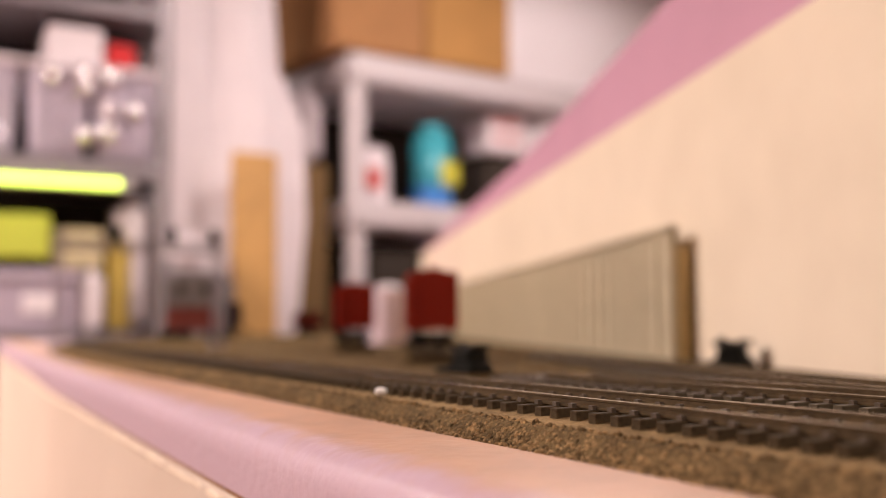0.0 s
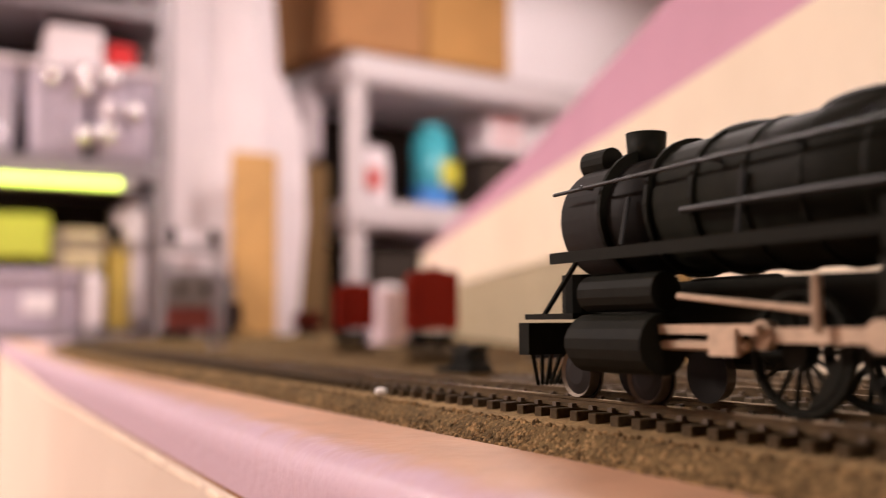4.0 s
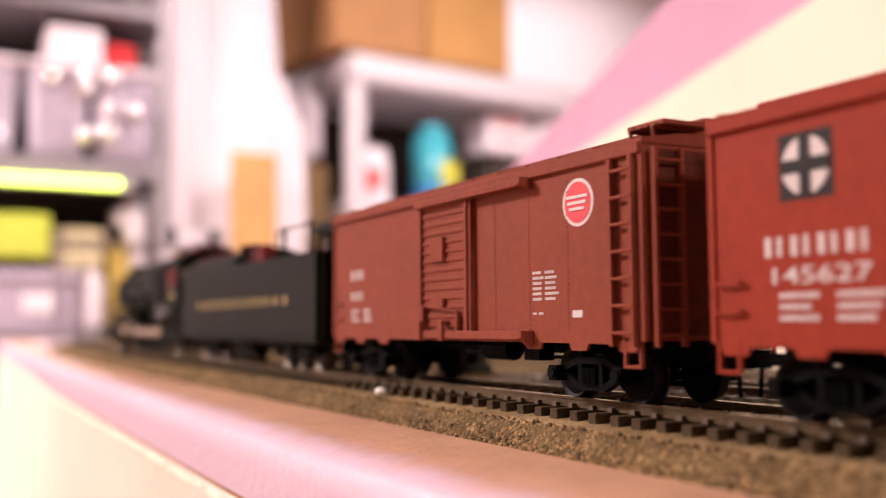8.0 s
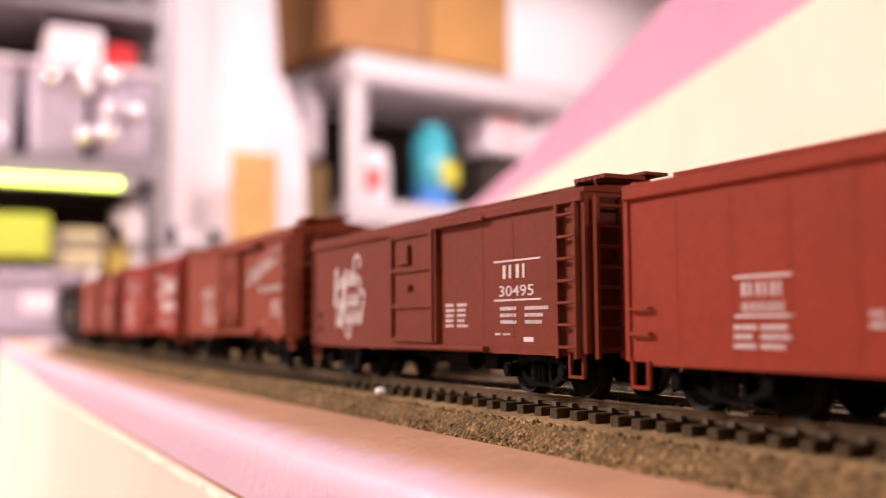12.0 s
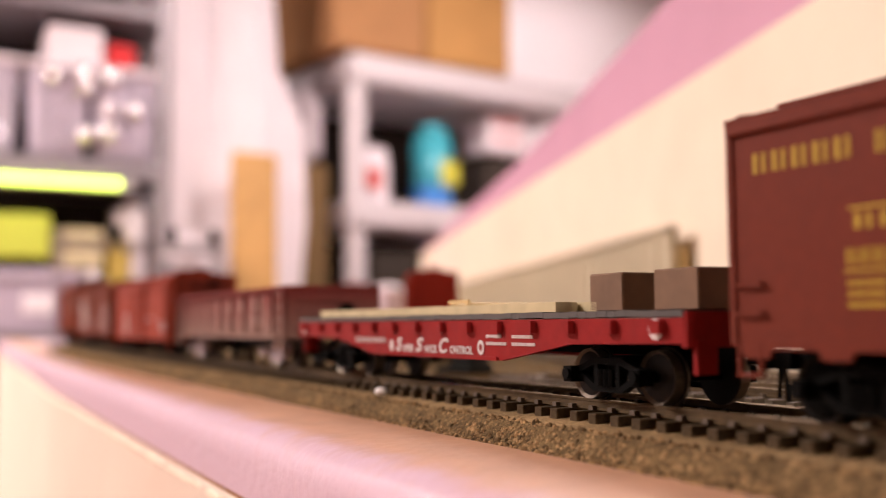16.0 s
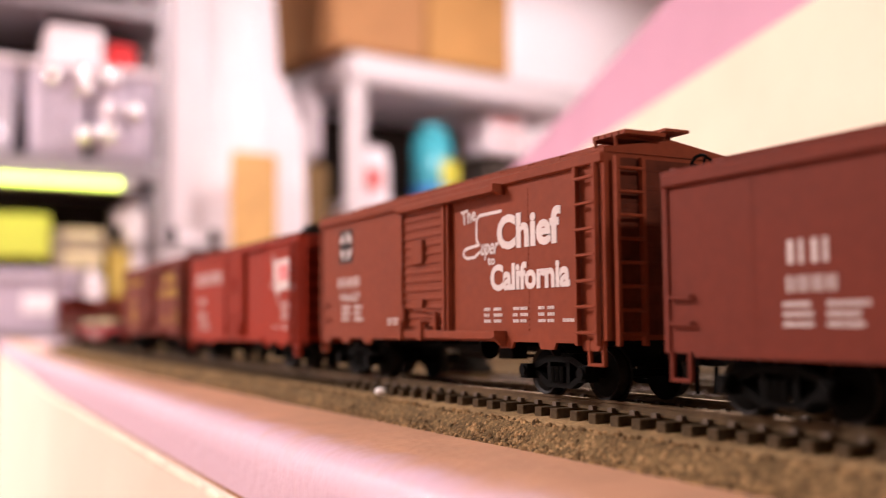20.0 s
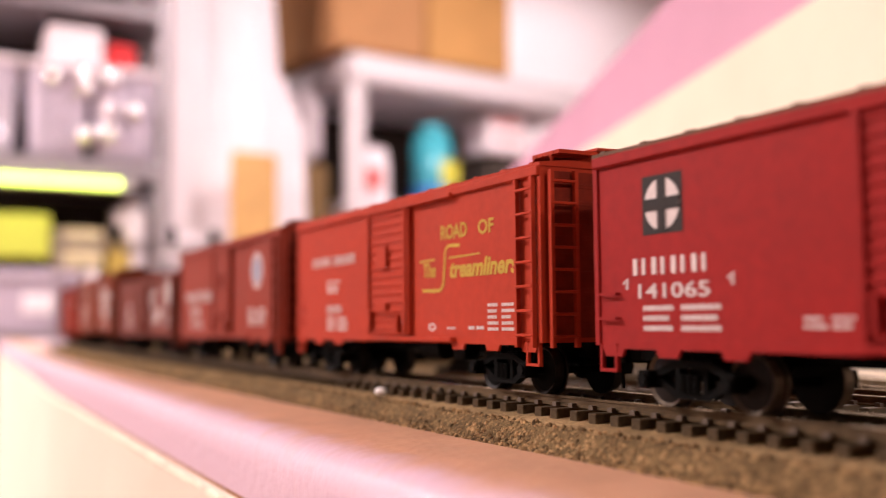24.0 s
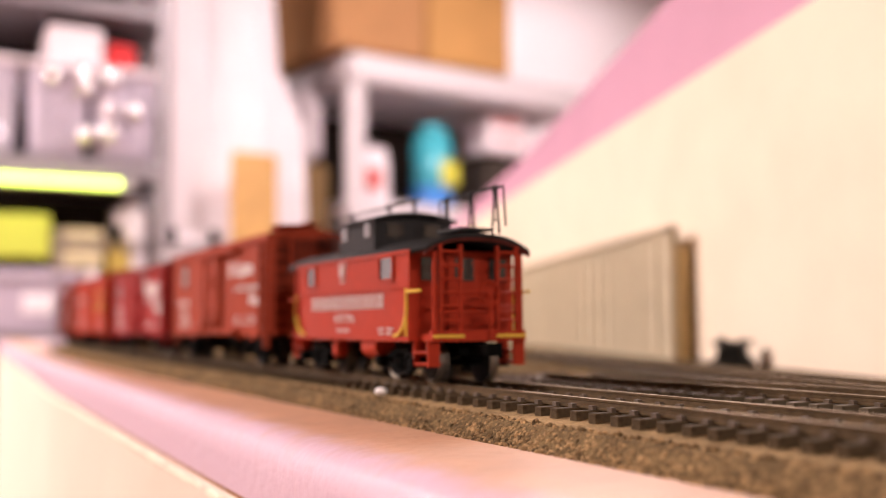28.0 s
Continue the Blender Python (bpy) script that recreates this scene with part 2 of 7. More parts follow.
for x, y in ((3.6, 0.05), (1.8, 0.05), (0.0, 0.05), (-1.2, 0.25), (3.6, 1.4), (1.0, 1.4), (-0.9, 1.4)):
    bm = B()
    box(bm, x, y, -0.535, 0.07, 0.07, 0.93)
    solid("bench_leg", bm, M_WOOD, "square timber leg under the layout bench", "bench leg", "bench legs")


# ---- track ----
def rail_profile(h=0.0021, top=0.0010, foot=0.0021):
    return [(-foot / 2, -h), (-foot / 2, -h + 0.0003), (-0.00028, -h + 0.0006), (-0.00028, -0.0006), (-top / 2, -0.0005), (-top / 2, 0.0),
            (top / 2, 0.0), (top / 2, -0.0005), (0.00028, -0.0006), (0.00028, -h + 0.0006), (foot / 2, -h + 0.0003), (foot / 2, -h)]


def rail(name, parent, placed, lift=0.0):
    """A rail along a list of poses; its running face is bare metal."""
    pr = rail_profile()
    bm = B()
    rows = [[bm.verts.new(m @ Vector((0, o, z + lift))) for o, z in pr] for m in placed]
    tops = []
    for a, b in zip(rows, rows[1:]):
        for i in range(len(pr)):
            j = (i + 1) % len(pr)
            f = bm.faces.new((a[i], a[j], b[j], b[i]))
            if i == 5:
                tops.append(f)
    bmesh.ops.recalc_face_normals(bm, faces=bm.faces[:])
    for f in tops:
        f.material_index = 1
    ob = part(name, bm, M_RAIL, parent)
    ob.data.materials.append(M_RAILTOP)
    return ob


def tie_mesh(material, length=0.0300, w=0.0026, h=0.0032):
    bm = B()
    box(bm, 0, 0, TIE_TOP - h / 2, w, length, h)
    bevel(bm, 0.00018, 1)
    for y in (-1, 1):
        for o in (-0.0016, 0.0016):
            for v in box(bm, 0, y * 0.0086 + o, TIE_TOP + 0.0004, 0.0014, 0.0011, 0.0009):
                for f in v.link_faces:
                    f.material_index = 1
    me = mesh_of("tie", bm, material)
    me.materials.append(M_SPIKE)
    return me


TIE, YARD_TIE = tie_mesh(M_TIE), tie_mesh(M_YARD_TIE)


def track(name, label, placed, ties, gauge=0.0086, tie=None):
    tr = thing(name, label, "track", "tracks", kind="structure")
    rail("rail", tr, [m @ Matrix.Translation((0, -gauge, 0)) for m in placed])
    rail("rail", tr, [m @ Matrix.Translation((0, gauge, 0)) for m in placed])
    far = B()
    for k, (m, near) in enumerate(ties):
        m = m @ Matrix.Rotation(random.uniform(-0.012, 0.012), 4, "Z") @ Matrix.Translation((0, random.uniform(-0.0003, 0.0003), random.uniform(-0.0001, 0.0001)))
        if near:
            share("tie", tie or TIE, tr, m)
        else:
            box(far, 0, 0, TIE_TOP - 0.0015, 0.0028, 0.030, 0.003, m)
    if far.verts:
        tagged(part("distant_ties", far, M_TIE, tr), kind="stuff")
    else:
        far.free()
    return tr


PITCH = 0.00655
track("main_track", "brown-railed model track with black ties on ballast", [on_line(s) for s in S_LIST],
      [(on_line(s), -0.62 < s < 0.35) for s in np.arange(-4.2, 2.85, PITCH)])


def straight_track(name, label, x, y, deg, back_len, fore_len, near):
    """A straight yard track through (x, y); deg: turn of its far end towards the backdrop."""
    base = Matrix.Translation((x, y, -0.0006)) @ Matrix.Rotation(-radians(deg), 4, "Z")
    bm = B()
    prism(bm, [(-0.0215, GROUND + 0.0008), (-0.0170, -0.0049), (0.0170, -0.0049), (0.0215, GROUND + 0.0008)], -fore_len, back_len, "x")
    bmesh.ops.transform(bm, matrix=base, verts=bm.verts[:])
    solid("roadbed", bm, M_GROUND, "dark cinder roadbed under a yard track", "roadbed", kind="structure")
    ss = np.arange(-back_len, fore_len + 0.01, 0.05)
    return track(name, label, [base @ Matrix.Translation((-s, 0, 0)) for s in ss],
                 [(base @ Matrix.Translation((-s, 0, 0)), near[0] < s < near[1]) for s in np.arange(-back_len, fore_len, PITCH)], tie=YARD_TIE)


straight_track("siding_track", "yard siding beside the main track", -0.17, 0.0585, 0, 1.5, 0.125, (-0.1, 0.3))
straight_track("yard_track", "yard track running along the backdrop", -0.19, 0.0935, 19.0, 0.10, 0.30, (-0.05, 0.3))
straight_track("yard_track", "yard track with parked boxcars", -0.639, 0.199, 25.5, 0.14, 0.45, (0, 0))
straight_track("yard_track", "yard track with a parked boxcar", -0.863, 0.235, 21.5, 0.10, 0.30, (0, 0))

# torn filler along the fascia's upper edge
rng = random.Random(11)
fv, ff = [], []
s = -0.75
while s < 0.9:
    m = on_edge(s)
    w, h, d = rng.uniform(0.002, 0.009), rng.uniform(0.0006, 0.0020), rng.uniform(0.0004, 0.0012)
    n0 = len(fv)
    for c in [(0, 0, 1), (0.89, 0, 0.45), (0.28, 0.85, 0.45), (-0.72, 0.53, 0.45), (-0.72, -0.53, 0.45), (0.28, -0.85, 0.45),
              (0.72, 0.53, -0.45), (-0.28, 0.85, -0.45), (-0.89, 0, -0.45), (-0.28, -0.85, -0.45), (0.72, -0.53, -0.45), (0, 0, -1)]:
        fv.append(m @ Vector((c[0] * w, -0.0581 + c[1] * d, FOAM_LOW - 0.0040 + c[2] * h + rng.uniform(-0.0005, 0.0005))))
    ff += [tuple(n0 + i for i in f) for f in [(0, 1, 2), (0, 2, 3), (0, 3, 4), (0, 4, 5), (0, 5, 1), (1, 6, 2), (2, 7, 3), (3, 8, 4), (4, 9, 5), (5, 10, 1),
                                              (6, 7, 2), (7, 8, 3), (8, 9, 4), (9, 10, 5), (10, 6, 1), (11, 7, 6), (11, 8, 7), (11, 9, 8), (11, 10, 9), (11, 6, 10)]]
    s += w * rng.uniform(1.0, 2.2)
me = bpy.data.meshes.new("torn_filler")
me.from_pydata(fv, [], ff)
me.materials.append(mat("filler_cream", (0.84, 0.72, 0.58), 0.8, vary=0.15, scale=200, dirt=(0.55, 0.36, 0.2)))
tagged(new("torn_filler", me), "pale torn filler along the top of the fascia", "filler", kind="stuff")

# ballast stones on the near shoulder
rng = random.Random(5)
bm = B()
stones_v, stones_f = [], []
ICO = [(0, 0, 1), (0.89, 0, 0.45), (0.28, 0.85, 0.45), (-0.72, 0.53, 0.45), (-0.72, -0.53, 0.45), (0.28, -0.85, 0.45),
       (0.72, 0.53, -0.45), (-0.28, 0.85, -0.45), (-0.89, 0, -0.45), (-0.28, -0.85, -0.45), (0.72, -0.53, -0.45), (0, 0, -1)]
ICOF = [(0, 1, 2), (0, 2, 3), (0, 3, 4), (0, 4, 5), (0, 5, 1), (1, 6, 2), (2, 7, 3), (3, 8, 4), (4, 9, 5), (5, 10, 1),
        (6, 7, 2), (7, 8, 3), (8, 9, 4), (9, 10, 5), (10, 6, 1), (11, 7, 6), (11, 8, 7), (11, 9, 8), (11, 10, 9), (11, 6, 10)]
for k in range(22000):
    s = -0.30 + 0.75 * rng.random() ** 1.7
    o = rng.uniform(-0.0272, -0.0195) if rng.random() < 0.86 else rng.uniform(-0.0195, 0.02)
    z = FOAM_TOP if o < -0.0258 else (FOAM_TOP + (o + 0.0258) / 0.0060 * 0.0042 if o < -0.0198 else -0.0046)
    r = 0.00018 + 0.00066 * rng.random() ** 2.2 if o < -0.0195 else rng.uniform(0.00012, 0.00030)
    x, y, a = line_at(s)
    base = len(stones_v)
    q = Euler((rng.uniform(0, 6), rng.uniform(0, 6), rng.uniform(0, 6))).to_matrix()
    sx, sy, sz = r * rng.uniform(0.8, 1.3), r * rng.uniform(0.7, 1.1), r * rng.uniform(0.5, 0.9)
    for c in ICO:
        v = q @ Vector((c[0] * sx, c[1] * sy, c[2] * sz))
        stones_v.append((x + v.x, y + o + v.y, z + v.z))
    stones_f += [tuple(base + i for i in f) for f in ICOF]
bm.free()
me = bpy.data.meshes.new("ballast_stones")
me.from_pydata(stones_v, [], stones_f)
me.materials.append(M_STONE)
tagged(new("ballast_stones", me), "loose crushed ballast stones along the track shoulder", "ballast", kind="stuff")

# one white pebble by the tie ends
bm = B()
bmesh.ops.create_icosphere(bm, subdivisions=2, radius=0.0018, matrix=Matrix.Translation((-0.2505, -0.0178, -0.0029)) @ Matrix.Diagonal((1.1, 0.95, 0.62, 1)))
solid("white_pebble", bm, mat("bead_white", (0.90, 0.87, 0.83), 0.35, vary=0.02), "small white plastic bead lying beside the ties", "bead", smooth=True)

# ---- backdrop ----
BD = Matrix.Translation((-0.2815, 0.2270, 0)) @ Matrix.Rotation(-radians(20.85), 4, "Z")   # local -x runs away along the panel
HOLE = (-1.45, -1.22)


def bd_panel(name, pieces, y0, y1, material, label):
    bm = B()
    for pts in pieces:
        prism(bm, pts, y0, y1, "y")
    bmesh.ops.transform(bm, matrix=BD, verts=bm.verts[:])
    return solid(name, bm, material, label, "backdrop", kind="structure")


bd_panel("backdrop_panel", [[(0.153, GROUND), (0.153, 0.1685), (HOLE[1], 0.1685), (HOLE[1], GROUND)], [(HOLE[1], 0.0779), (HOLE[1], 0.1685), (HOLE[0], 0.1685), (HOLE[0], 0.0779)],
                            [(HOLE[0], GROUND), (HOLE[0], 0.1685), (-1.813, 0.1685), (-1.813, GROUND)]], 0.0, 0.012, M_CREAM,
         "cream painted backdrop panel with faint smudges")
bd_panel("backdrop_foam_sheet", [[(0.153, GROUND), (0.153, 0.2798), (-0.251, 0.2448), (-0.520, 0.2282), (-0.808, 0.2111), (-1.454, 0.1936), (-1.813, 0.1811), (-1.813, 0.0823), (HOLE[0], 0.0823), (HOLE[1], 0.0823), (HOLE[1], GROUND)]],
         0.0125, 0.036, M_BACK_PINK, "pink insulation foam sheet behind the cream panel")
bm = B()
box(bm, 2.01, 0.180, 0.08, 4.30, 0.012, 0.178)
solid("backdrop_panel", bm, M_CREAM, "cream painted backdrop panel beside the straight", "backdrop", kind="structure")

# ribbed retaining wall in front of the panel
M_CONC = mat("aged_concrete", (0.50, 0.43, 0.29), 0.85, vary=0.16, scale=60, bump=0.0003, bscale=300)
RW = Matrix.Translation((-0.479, 0.2850, 0)) @ Matrix.Rotation(-radians(20.9), 4, "Z")
wall = thing("retaining_wall", "grey-tan ribbed concrete retaining wall along the backdrop", "wall", m=RW)
bm = B()
box(bm, -0.485, 0.0035, (0.0735 + GROUND) / 2, 0.97, 0.003, 0.0735 - GROUND)
part("wall_sheet", bm, M_CONC, wall)
rb = B()
box(rb, 0, 0.0012, (0.0715 + GROUND) / 2, 0.0030, 0.0026, 0.0715 - GROUND)
bevel(rb, 0.0004, 1)
rib = mesh_of("pilaster", rb, M_CONC)
for k in range(36):
    share("pilaster", rib, wall, pose(-0.002 - k * 0.0275, 0, 0))
bm = B()
box(bm, -0.485, 0.0022, 0.0745, 0.972, 0.0056, 0.0024)
part("coping", bm, M_CONC, wall)
bm = B()
box(bm, -0.0045, 0.0082, (0.062 + GROUND) / 2, 0.008, 0.0062, 0.062 - GROUND)
part("backing_block", bm, mat("old_pine", (0.62, 0.46, 0.20), 0.7, vary=0.2, scale=60), wall, "golden wood block behind the wall")


def switch_machine(x, y, deg, lift=0.0, size=1.0):
    t = thing("switch_machine", "small black switch machine beside the yard tracks", "switch machine", "switch machines", m=pose(x, y, GROUND + lift, 0, 0, deg) @ Matrix.Diagonal((size, size, size, 1)))
    if lift:
        bm = B()
        box(bm, 0, 0, -lift / 2, 0.024, 0.018, lift)
        part("ballast_pad", bm, M_GROUND, t, "brown ballast pad")
    bm = B()
    prism(bm, [(-0.0090, 0), (-0.0072, 0.0032), (-0.0052, 0.0036), (-0.0046, 0.0086), (0.0050, 0.0086), (0.0056, 0.0040), (0.0078, 0.0034), (0.0090, 0)], -0.0052, 0.0052, "y")
    bevel(bm, 0.0004, 1)
    part("housing", bm, M_BLACK, t)
    bm = B()
    prism(bm, [(-0.0066, 0.0088), (-0.0072, 0.0104), (-0.0030, 0.0108), (0.0030, 0.0102), (0.0082, 0.0110), (0.0078, 0.0096), (0.0040, 0.0088)], -0.0046, 0.0046, "y")
    bevel(bm, 0.0003, 1)
    part("cap", bm, M_BLACK, t)
    bm = B()
    cyl(bm, (-0.004, 0, 0.0104), (-0.004, 0, 0.0124), 0.0013, 8)
    cyl(bm, (0.004, 0.002, 0.0100), (0.004, 0.002, 0.0116), 0.0010, 8)
    part("terminal", bm, M_BLACK, t)
    bm = B()
    box(bm, 0, -0.007, 0.001, 0.020, 0.004, 0.002)
    part("base_flange", bm, M_BLACK, t)
    return t


switch_machine(-0.345, 0.0640, 10, 0.0046)
switch_machine(-0.3960, 0.2530, 30, 0.0, 1.3)

# ---- rolling stock ----
EAVE, SILL, HALF_W = 0.0480, 0.0120, 0.0163


def wheel_mesh(r=0.0051):
    bm = B()
    cyl(bm, (0, -0.0014, 0), (0, 0.0010, 0), r, 24)
    cyl(bm, (0, 0.0010, 0), (0, 0.0016, 0), r + 0.0006, 24)
    bm2 = [f for f in bm.faces if len(f.verts) > 8 and f.normal.y < -0.5]
    for f in bm2:
        q = bmesh.ops.inset_individual(bm, faces=[f], thickness=r * 0.12)
        for v in f.verts:
            v.co.y += 0.0005
        q = bmesh.ops.inset_individual(bm, faces=[f], thickness=r * 0.40)
        for v in f.verts:
            v.co.y -= 0.0005
    bm.normal_update()
    for f in bm.faces:
        c = f.calc_center_median()
        if math.hypot(c.x, c.z) > r * 0.93:
            f.material_index = 1
    me = mesh_of("wheel", bm, M_WHEEL)
    me.materials.append(M_TREAD)
    return me


WHEEL = wheel_mesh()
WHEEL_DARK = WHEEL.copy()
WHEEL_DARK.materials[0] = M_UNDER
WHEEL_DARK.materials[1] = mat("wheel_rim_brown", (0.012, 0.009, 0.007), 0.55, vary=0.2, scale=500, spec=0.15)


def truck_meshes(material):
    fr = B()
    prism(fr, [(-0.0122, 0.0066), (-0.0085, 0.0070), (-0.0045, 0.0086), (0.0045, 0.0086), (0.0085, 0.0070), (0.0122, 0.0066), (0.0122, 0.0056), (0.0084, 0.0058), (0.0040, 0.0073), (-0.0040, 0.0073), (-0.0084, 0.0058), (-0.0122, 0.0056)], -0.0010, 0.0008, "y")
    prism(fr, [(-0.0092, 0.0046), (-0.0044, 0.0020), (0.0044, 0.0020), (0.0092, 0.0046), (0.0084, 0.0056), (0.0036, 0.0031), (-0.0036, 0.0031), (-0.0084, 0.0056)], -0.0010, 0.0008, "y")
    for x in (-0.0034, 0.0034):
        box(fr, x, -0.0001, 0.0052, 0.0010, 0.0020, 0.0046)
    for x in (-0.0105, 0.0105):
        box(fr, x, -0.0012, 0.0052, 0.0027, 0.0034, 0.0031)
        cyl(fr, (x, -0.0034, 0.0053), (x, -0.0028, 0.0053), 0.0012, 8)
    side = mesh_of("side_frame", fr, material)
    sp = B()
    for x in (-0.0016, 0.0, 0.0016):
        cyl(sp, (x, -0.0012, 0.0032), (x, -0.0012, 0.0064), 0.0007, 6)
    spring = mesh_of("spring", sp, material)
    bo = B()
    box(bo, 0, 0, 0.0075, 0.005, 0.021, 0.003)
    bolster = mesh_of("bolster", bo, material)
    ax = B()
    cyl(ax, (0, -0.0115, 0.0051), (0, 0.0115, 0.0051), 0.0009, 8)
    axle = mesh_of("axle", ax, M_UNDER)
    return side, spring, bolster, axle


TRUCKS = {"black": truck_meshes(M_UNDER),
          "dusty": truck_meshes(mat("dusty_grey_truck", (0.34, 0.28, 0.30), 0.8, vary=0.25, scale=500, dirt=(0.2, 0.14, 0.12)))}


def truck(car, x, style="black", bright=False):
    side, spring, bolster, axle = TRUCKS[style]
    t = new("truck")
    t.parent, t.matrix_basis = car, pose(x, 0, 0)
    for y, turn in ((-0.0118, 0), (0.0118, 180)):
        share("side_frame", side, t, pose(0, y, 0, 0, 0, turn))
        share("spring", spring, t, pose(0, y, 0, 0, 0, turn))
    share("bolster", bolster, t, pose(0, 0, 0))
    wm = WHEEL if bright or style == "dusty" else WHEEL_DARK
    for wx in (-0.0105, 0.0105):
        share("axle", axle, t, pose(wx, 0, 0))
        share("wheel", wm, t, pose(wx, -0.0079, 0.0051))
        share("wheel", wm, t, pose(wx, 0.0079, 0.0051, 0, 0, 180))
    return t


cb = B()
box(cb, 0, 0, 0.0088, 0.0100, 0.0022, 0.0022)
box(cb, 0.0050, -0.0008, 0.0088, 0.0034, 0.0042, 0.0032)
cyl(cb, (0.0048, -0.0022, 0.0076), (0.0058, -0.0026, 0.0020), 0.0004, 6)
COUPLER = mesh_of("coupler", cb, M_UNDER)


def couplers(car, half):
    share("coupler", COUPLER, car, pose(half + 0.003, 0, 0))
    share("coupler", COUPLER, car, pose(-half - 0.003, 0, 0, 0, 0, 180))


def paint(name, c, rough=0.62, roof=None):
    return mat(name, (c[0] * 0.61, c[1] * 0.43, c[2] * 0.27), rough, vary=0.12, scale=420, bump=0.00003, bscale=1500, spec=0.12)


def words(text, size, material, parent, x, z, label="", italic=0.0, stretch=1.0, bold=0.0, tilt=0.0, y=-HALF_W - 0.00016, name="lettering"):
    """Real lettering on the car's near side; x, z is its lower left corner seen from the aisle."""
    cu = bpy.data.curves.new("lettering", "FONT")
    cu.body, cu.size, cu.extrude, cu.shear, cu.offset = text, size, 0.00003, italic, bold
    cu.resolution_u = 3
    tmp = bpy.data.objects.new("lettering", cu)
    scene.collection.objects.link(tmp)
    me = bpy.data.meshes.new_from_object(tmp.evaluated_get(bpy.context.evaluated_depsgraph_get()))
    bpy.data.objects.remove(tmp)
    bpy.data.curves.remove(cu)
    me.materials.clear()
    me.materials.append(material)
    ob = new(name, me)
    ob.parent = parent
    ob["kind"] = "stuff"
    ob.matrix_basis = Matrix.Translation((x, y, z)) @ Matrix.Rotation(-radians(tilt), 4, "Y") @ Matrix.Rotation(radians(90), 4, "X") @ Matrix.Diagonal((stretch, 1, 1, 1))
    if label:
        ob["label"] = label
    return ob


def bars(rows, material, parent, name="marking", y=-HALF_W - 0.00012, label=""):
    """Plain bars that stand for writing: rows of (x, z, width, height)."""
    bm = B()
    for x, z, w, h in rows:
        box(bm, x + w / 2, y, z + h / 2, w, 0.00016, h)
    ob = part(name, bm, material, parent, label)
    ob["kind"] = "stuff"
    return ob


def letter_bars(n, x, z, w, h, gap=0.42, rise=0.0):
    """Two plain upright bars per letter of a name that is not spelled out."""
    out, step = [], w / n
    for i in range(n):
        lw = step * (1 - gap * 0.5)
        bx, bz = x + i * step, z + rise * i
        out += [(bx, bz, lw * 0.27, h), (bx + lw * 0.60, bz, lw * 0.20, h)]
    return out


def data_block(x, z, rows, w, step=0.0017, h=0.0008, seed=1):
    """A block of small stencil rows: short ticks in word-like groups."""
    r, out = random.Random(seed), []
    second = r.uniform(0.42, 0.55)
    for k in range(rows):
        for g0, g1 in ((0.0, r.uniform(0.26, 0.36)), (second, second + r.uniform(0.26, 0.44))):
            px, end = x + w * g0, x + w * g1
            while px < end:
                bw = r.uniform(0.0004, 0.0007)
                out.append((px, z - k * step, bw, h))
                px += bw + r.uniform(0.00020, 0.00035)
    return out


M_LWHITE = mat("lettering_white", (0.58, 0.52, 0.50), 0.6, vary=0.08, scale=900, spec=0.2)
M_LYELLOW = mat("lettering_yellow", (0.42, 0.285, 0.028), 0.6, vary=0.10, scale=900, spec=0.2)
M_LGOLD = mat("lettering_gold", (0.58, 0.42, 0.13), 0.5, vary=0.10, scale=900)
M_LBLACK = mat("emblem_black", (0.020, 0.017, 0.015), 0.6, vary=0.1, scale=900, spec=0.15)
M_LRED = mat("emblem_red", (0.60, 0.03, 0.04), 0.6, vary=0.1, scale=900)


def disc(rx, rz, x, z, material, parent, name="emblem", y=-HALF_W - 0.00012, n=28, label="", hole=0.0):
    bm = B()
    outer = [(x + rx * math.cos(a), z + rz * math.sin(a)) for a in [2 * math.pi * i / n for i in range(n)]]
    if hole:
        lo = [bm.verts.new((a, y, b)) for a, b in outer]
        hi = [bm.verts.new((x + (a - x) * hole, y, z + (b - z) * hole)) for a, b in outer]
        for i in range(n):
            bm.faces.new((lo[i], lo[(i + 1) % n], hi[(i + 1) % n], hi[i]))
    else:
        prism(bm, outer, y, y + 0.0001, "y")
    bmesh.ops.recalc_face_normals(bm, faces=bm.faces[:])
    return part(name, bm, material, parent, label)


def cross_emblem(car, x, z, s, square=True):
    """Dark square with a pale disc and a dark cross in it: a plain shape in the emblem's colours."""
    if square:
        bm = B()
        box(bm, x, -HALF_W - 0.0001, z, s * 2.1, 0.0001, s * 2.1)
        part("emblem_field", bm, M_LBLACK, car)
    disc(s * 0.92, s * 0.92, x, z, M_LWHITE, car, "emblem_disc", -HALF_W - 0.00022)
    bm = B()
    box(bm, x, -HALF_W - 0.00032, z, s * 0.44, 0.0001, s * 1.85)
    box(bm, x, -HALF_W - 0.00032, z, s * 1.85, 0.0001, s * 0.44)
    part("emblem_cross", bm, M_LBLACK, car)


def door_sheet(w, h):
    bm = B()
    box(bm, 0, 0.0003, h / 2, w, 0.0009, h)
    return bm


def door_frame(door, p, w, h, bars_at=()):
    """Upright stiles at both edges and level bars across a door."""
    for sgn in (-1, 1):
        bm = B()
        box(bm, sgn * (w / 2 - 0.0006), -0.0005, h / 2, 0.0013, 0.0010, h)
        part("door_stile", bm, p, door)
    for k in bars_at:
        bm = B()
        box(bm, 0, -0.0005, min(max(h * k, 0.0006), h - 0.0006), w - 0.0026, 0.0008, 0.0011)
        part("door_bar", bm, p, door)


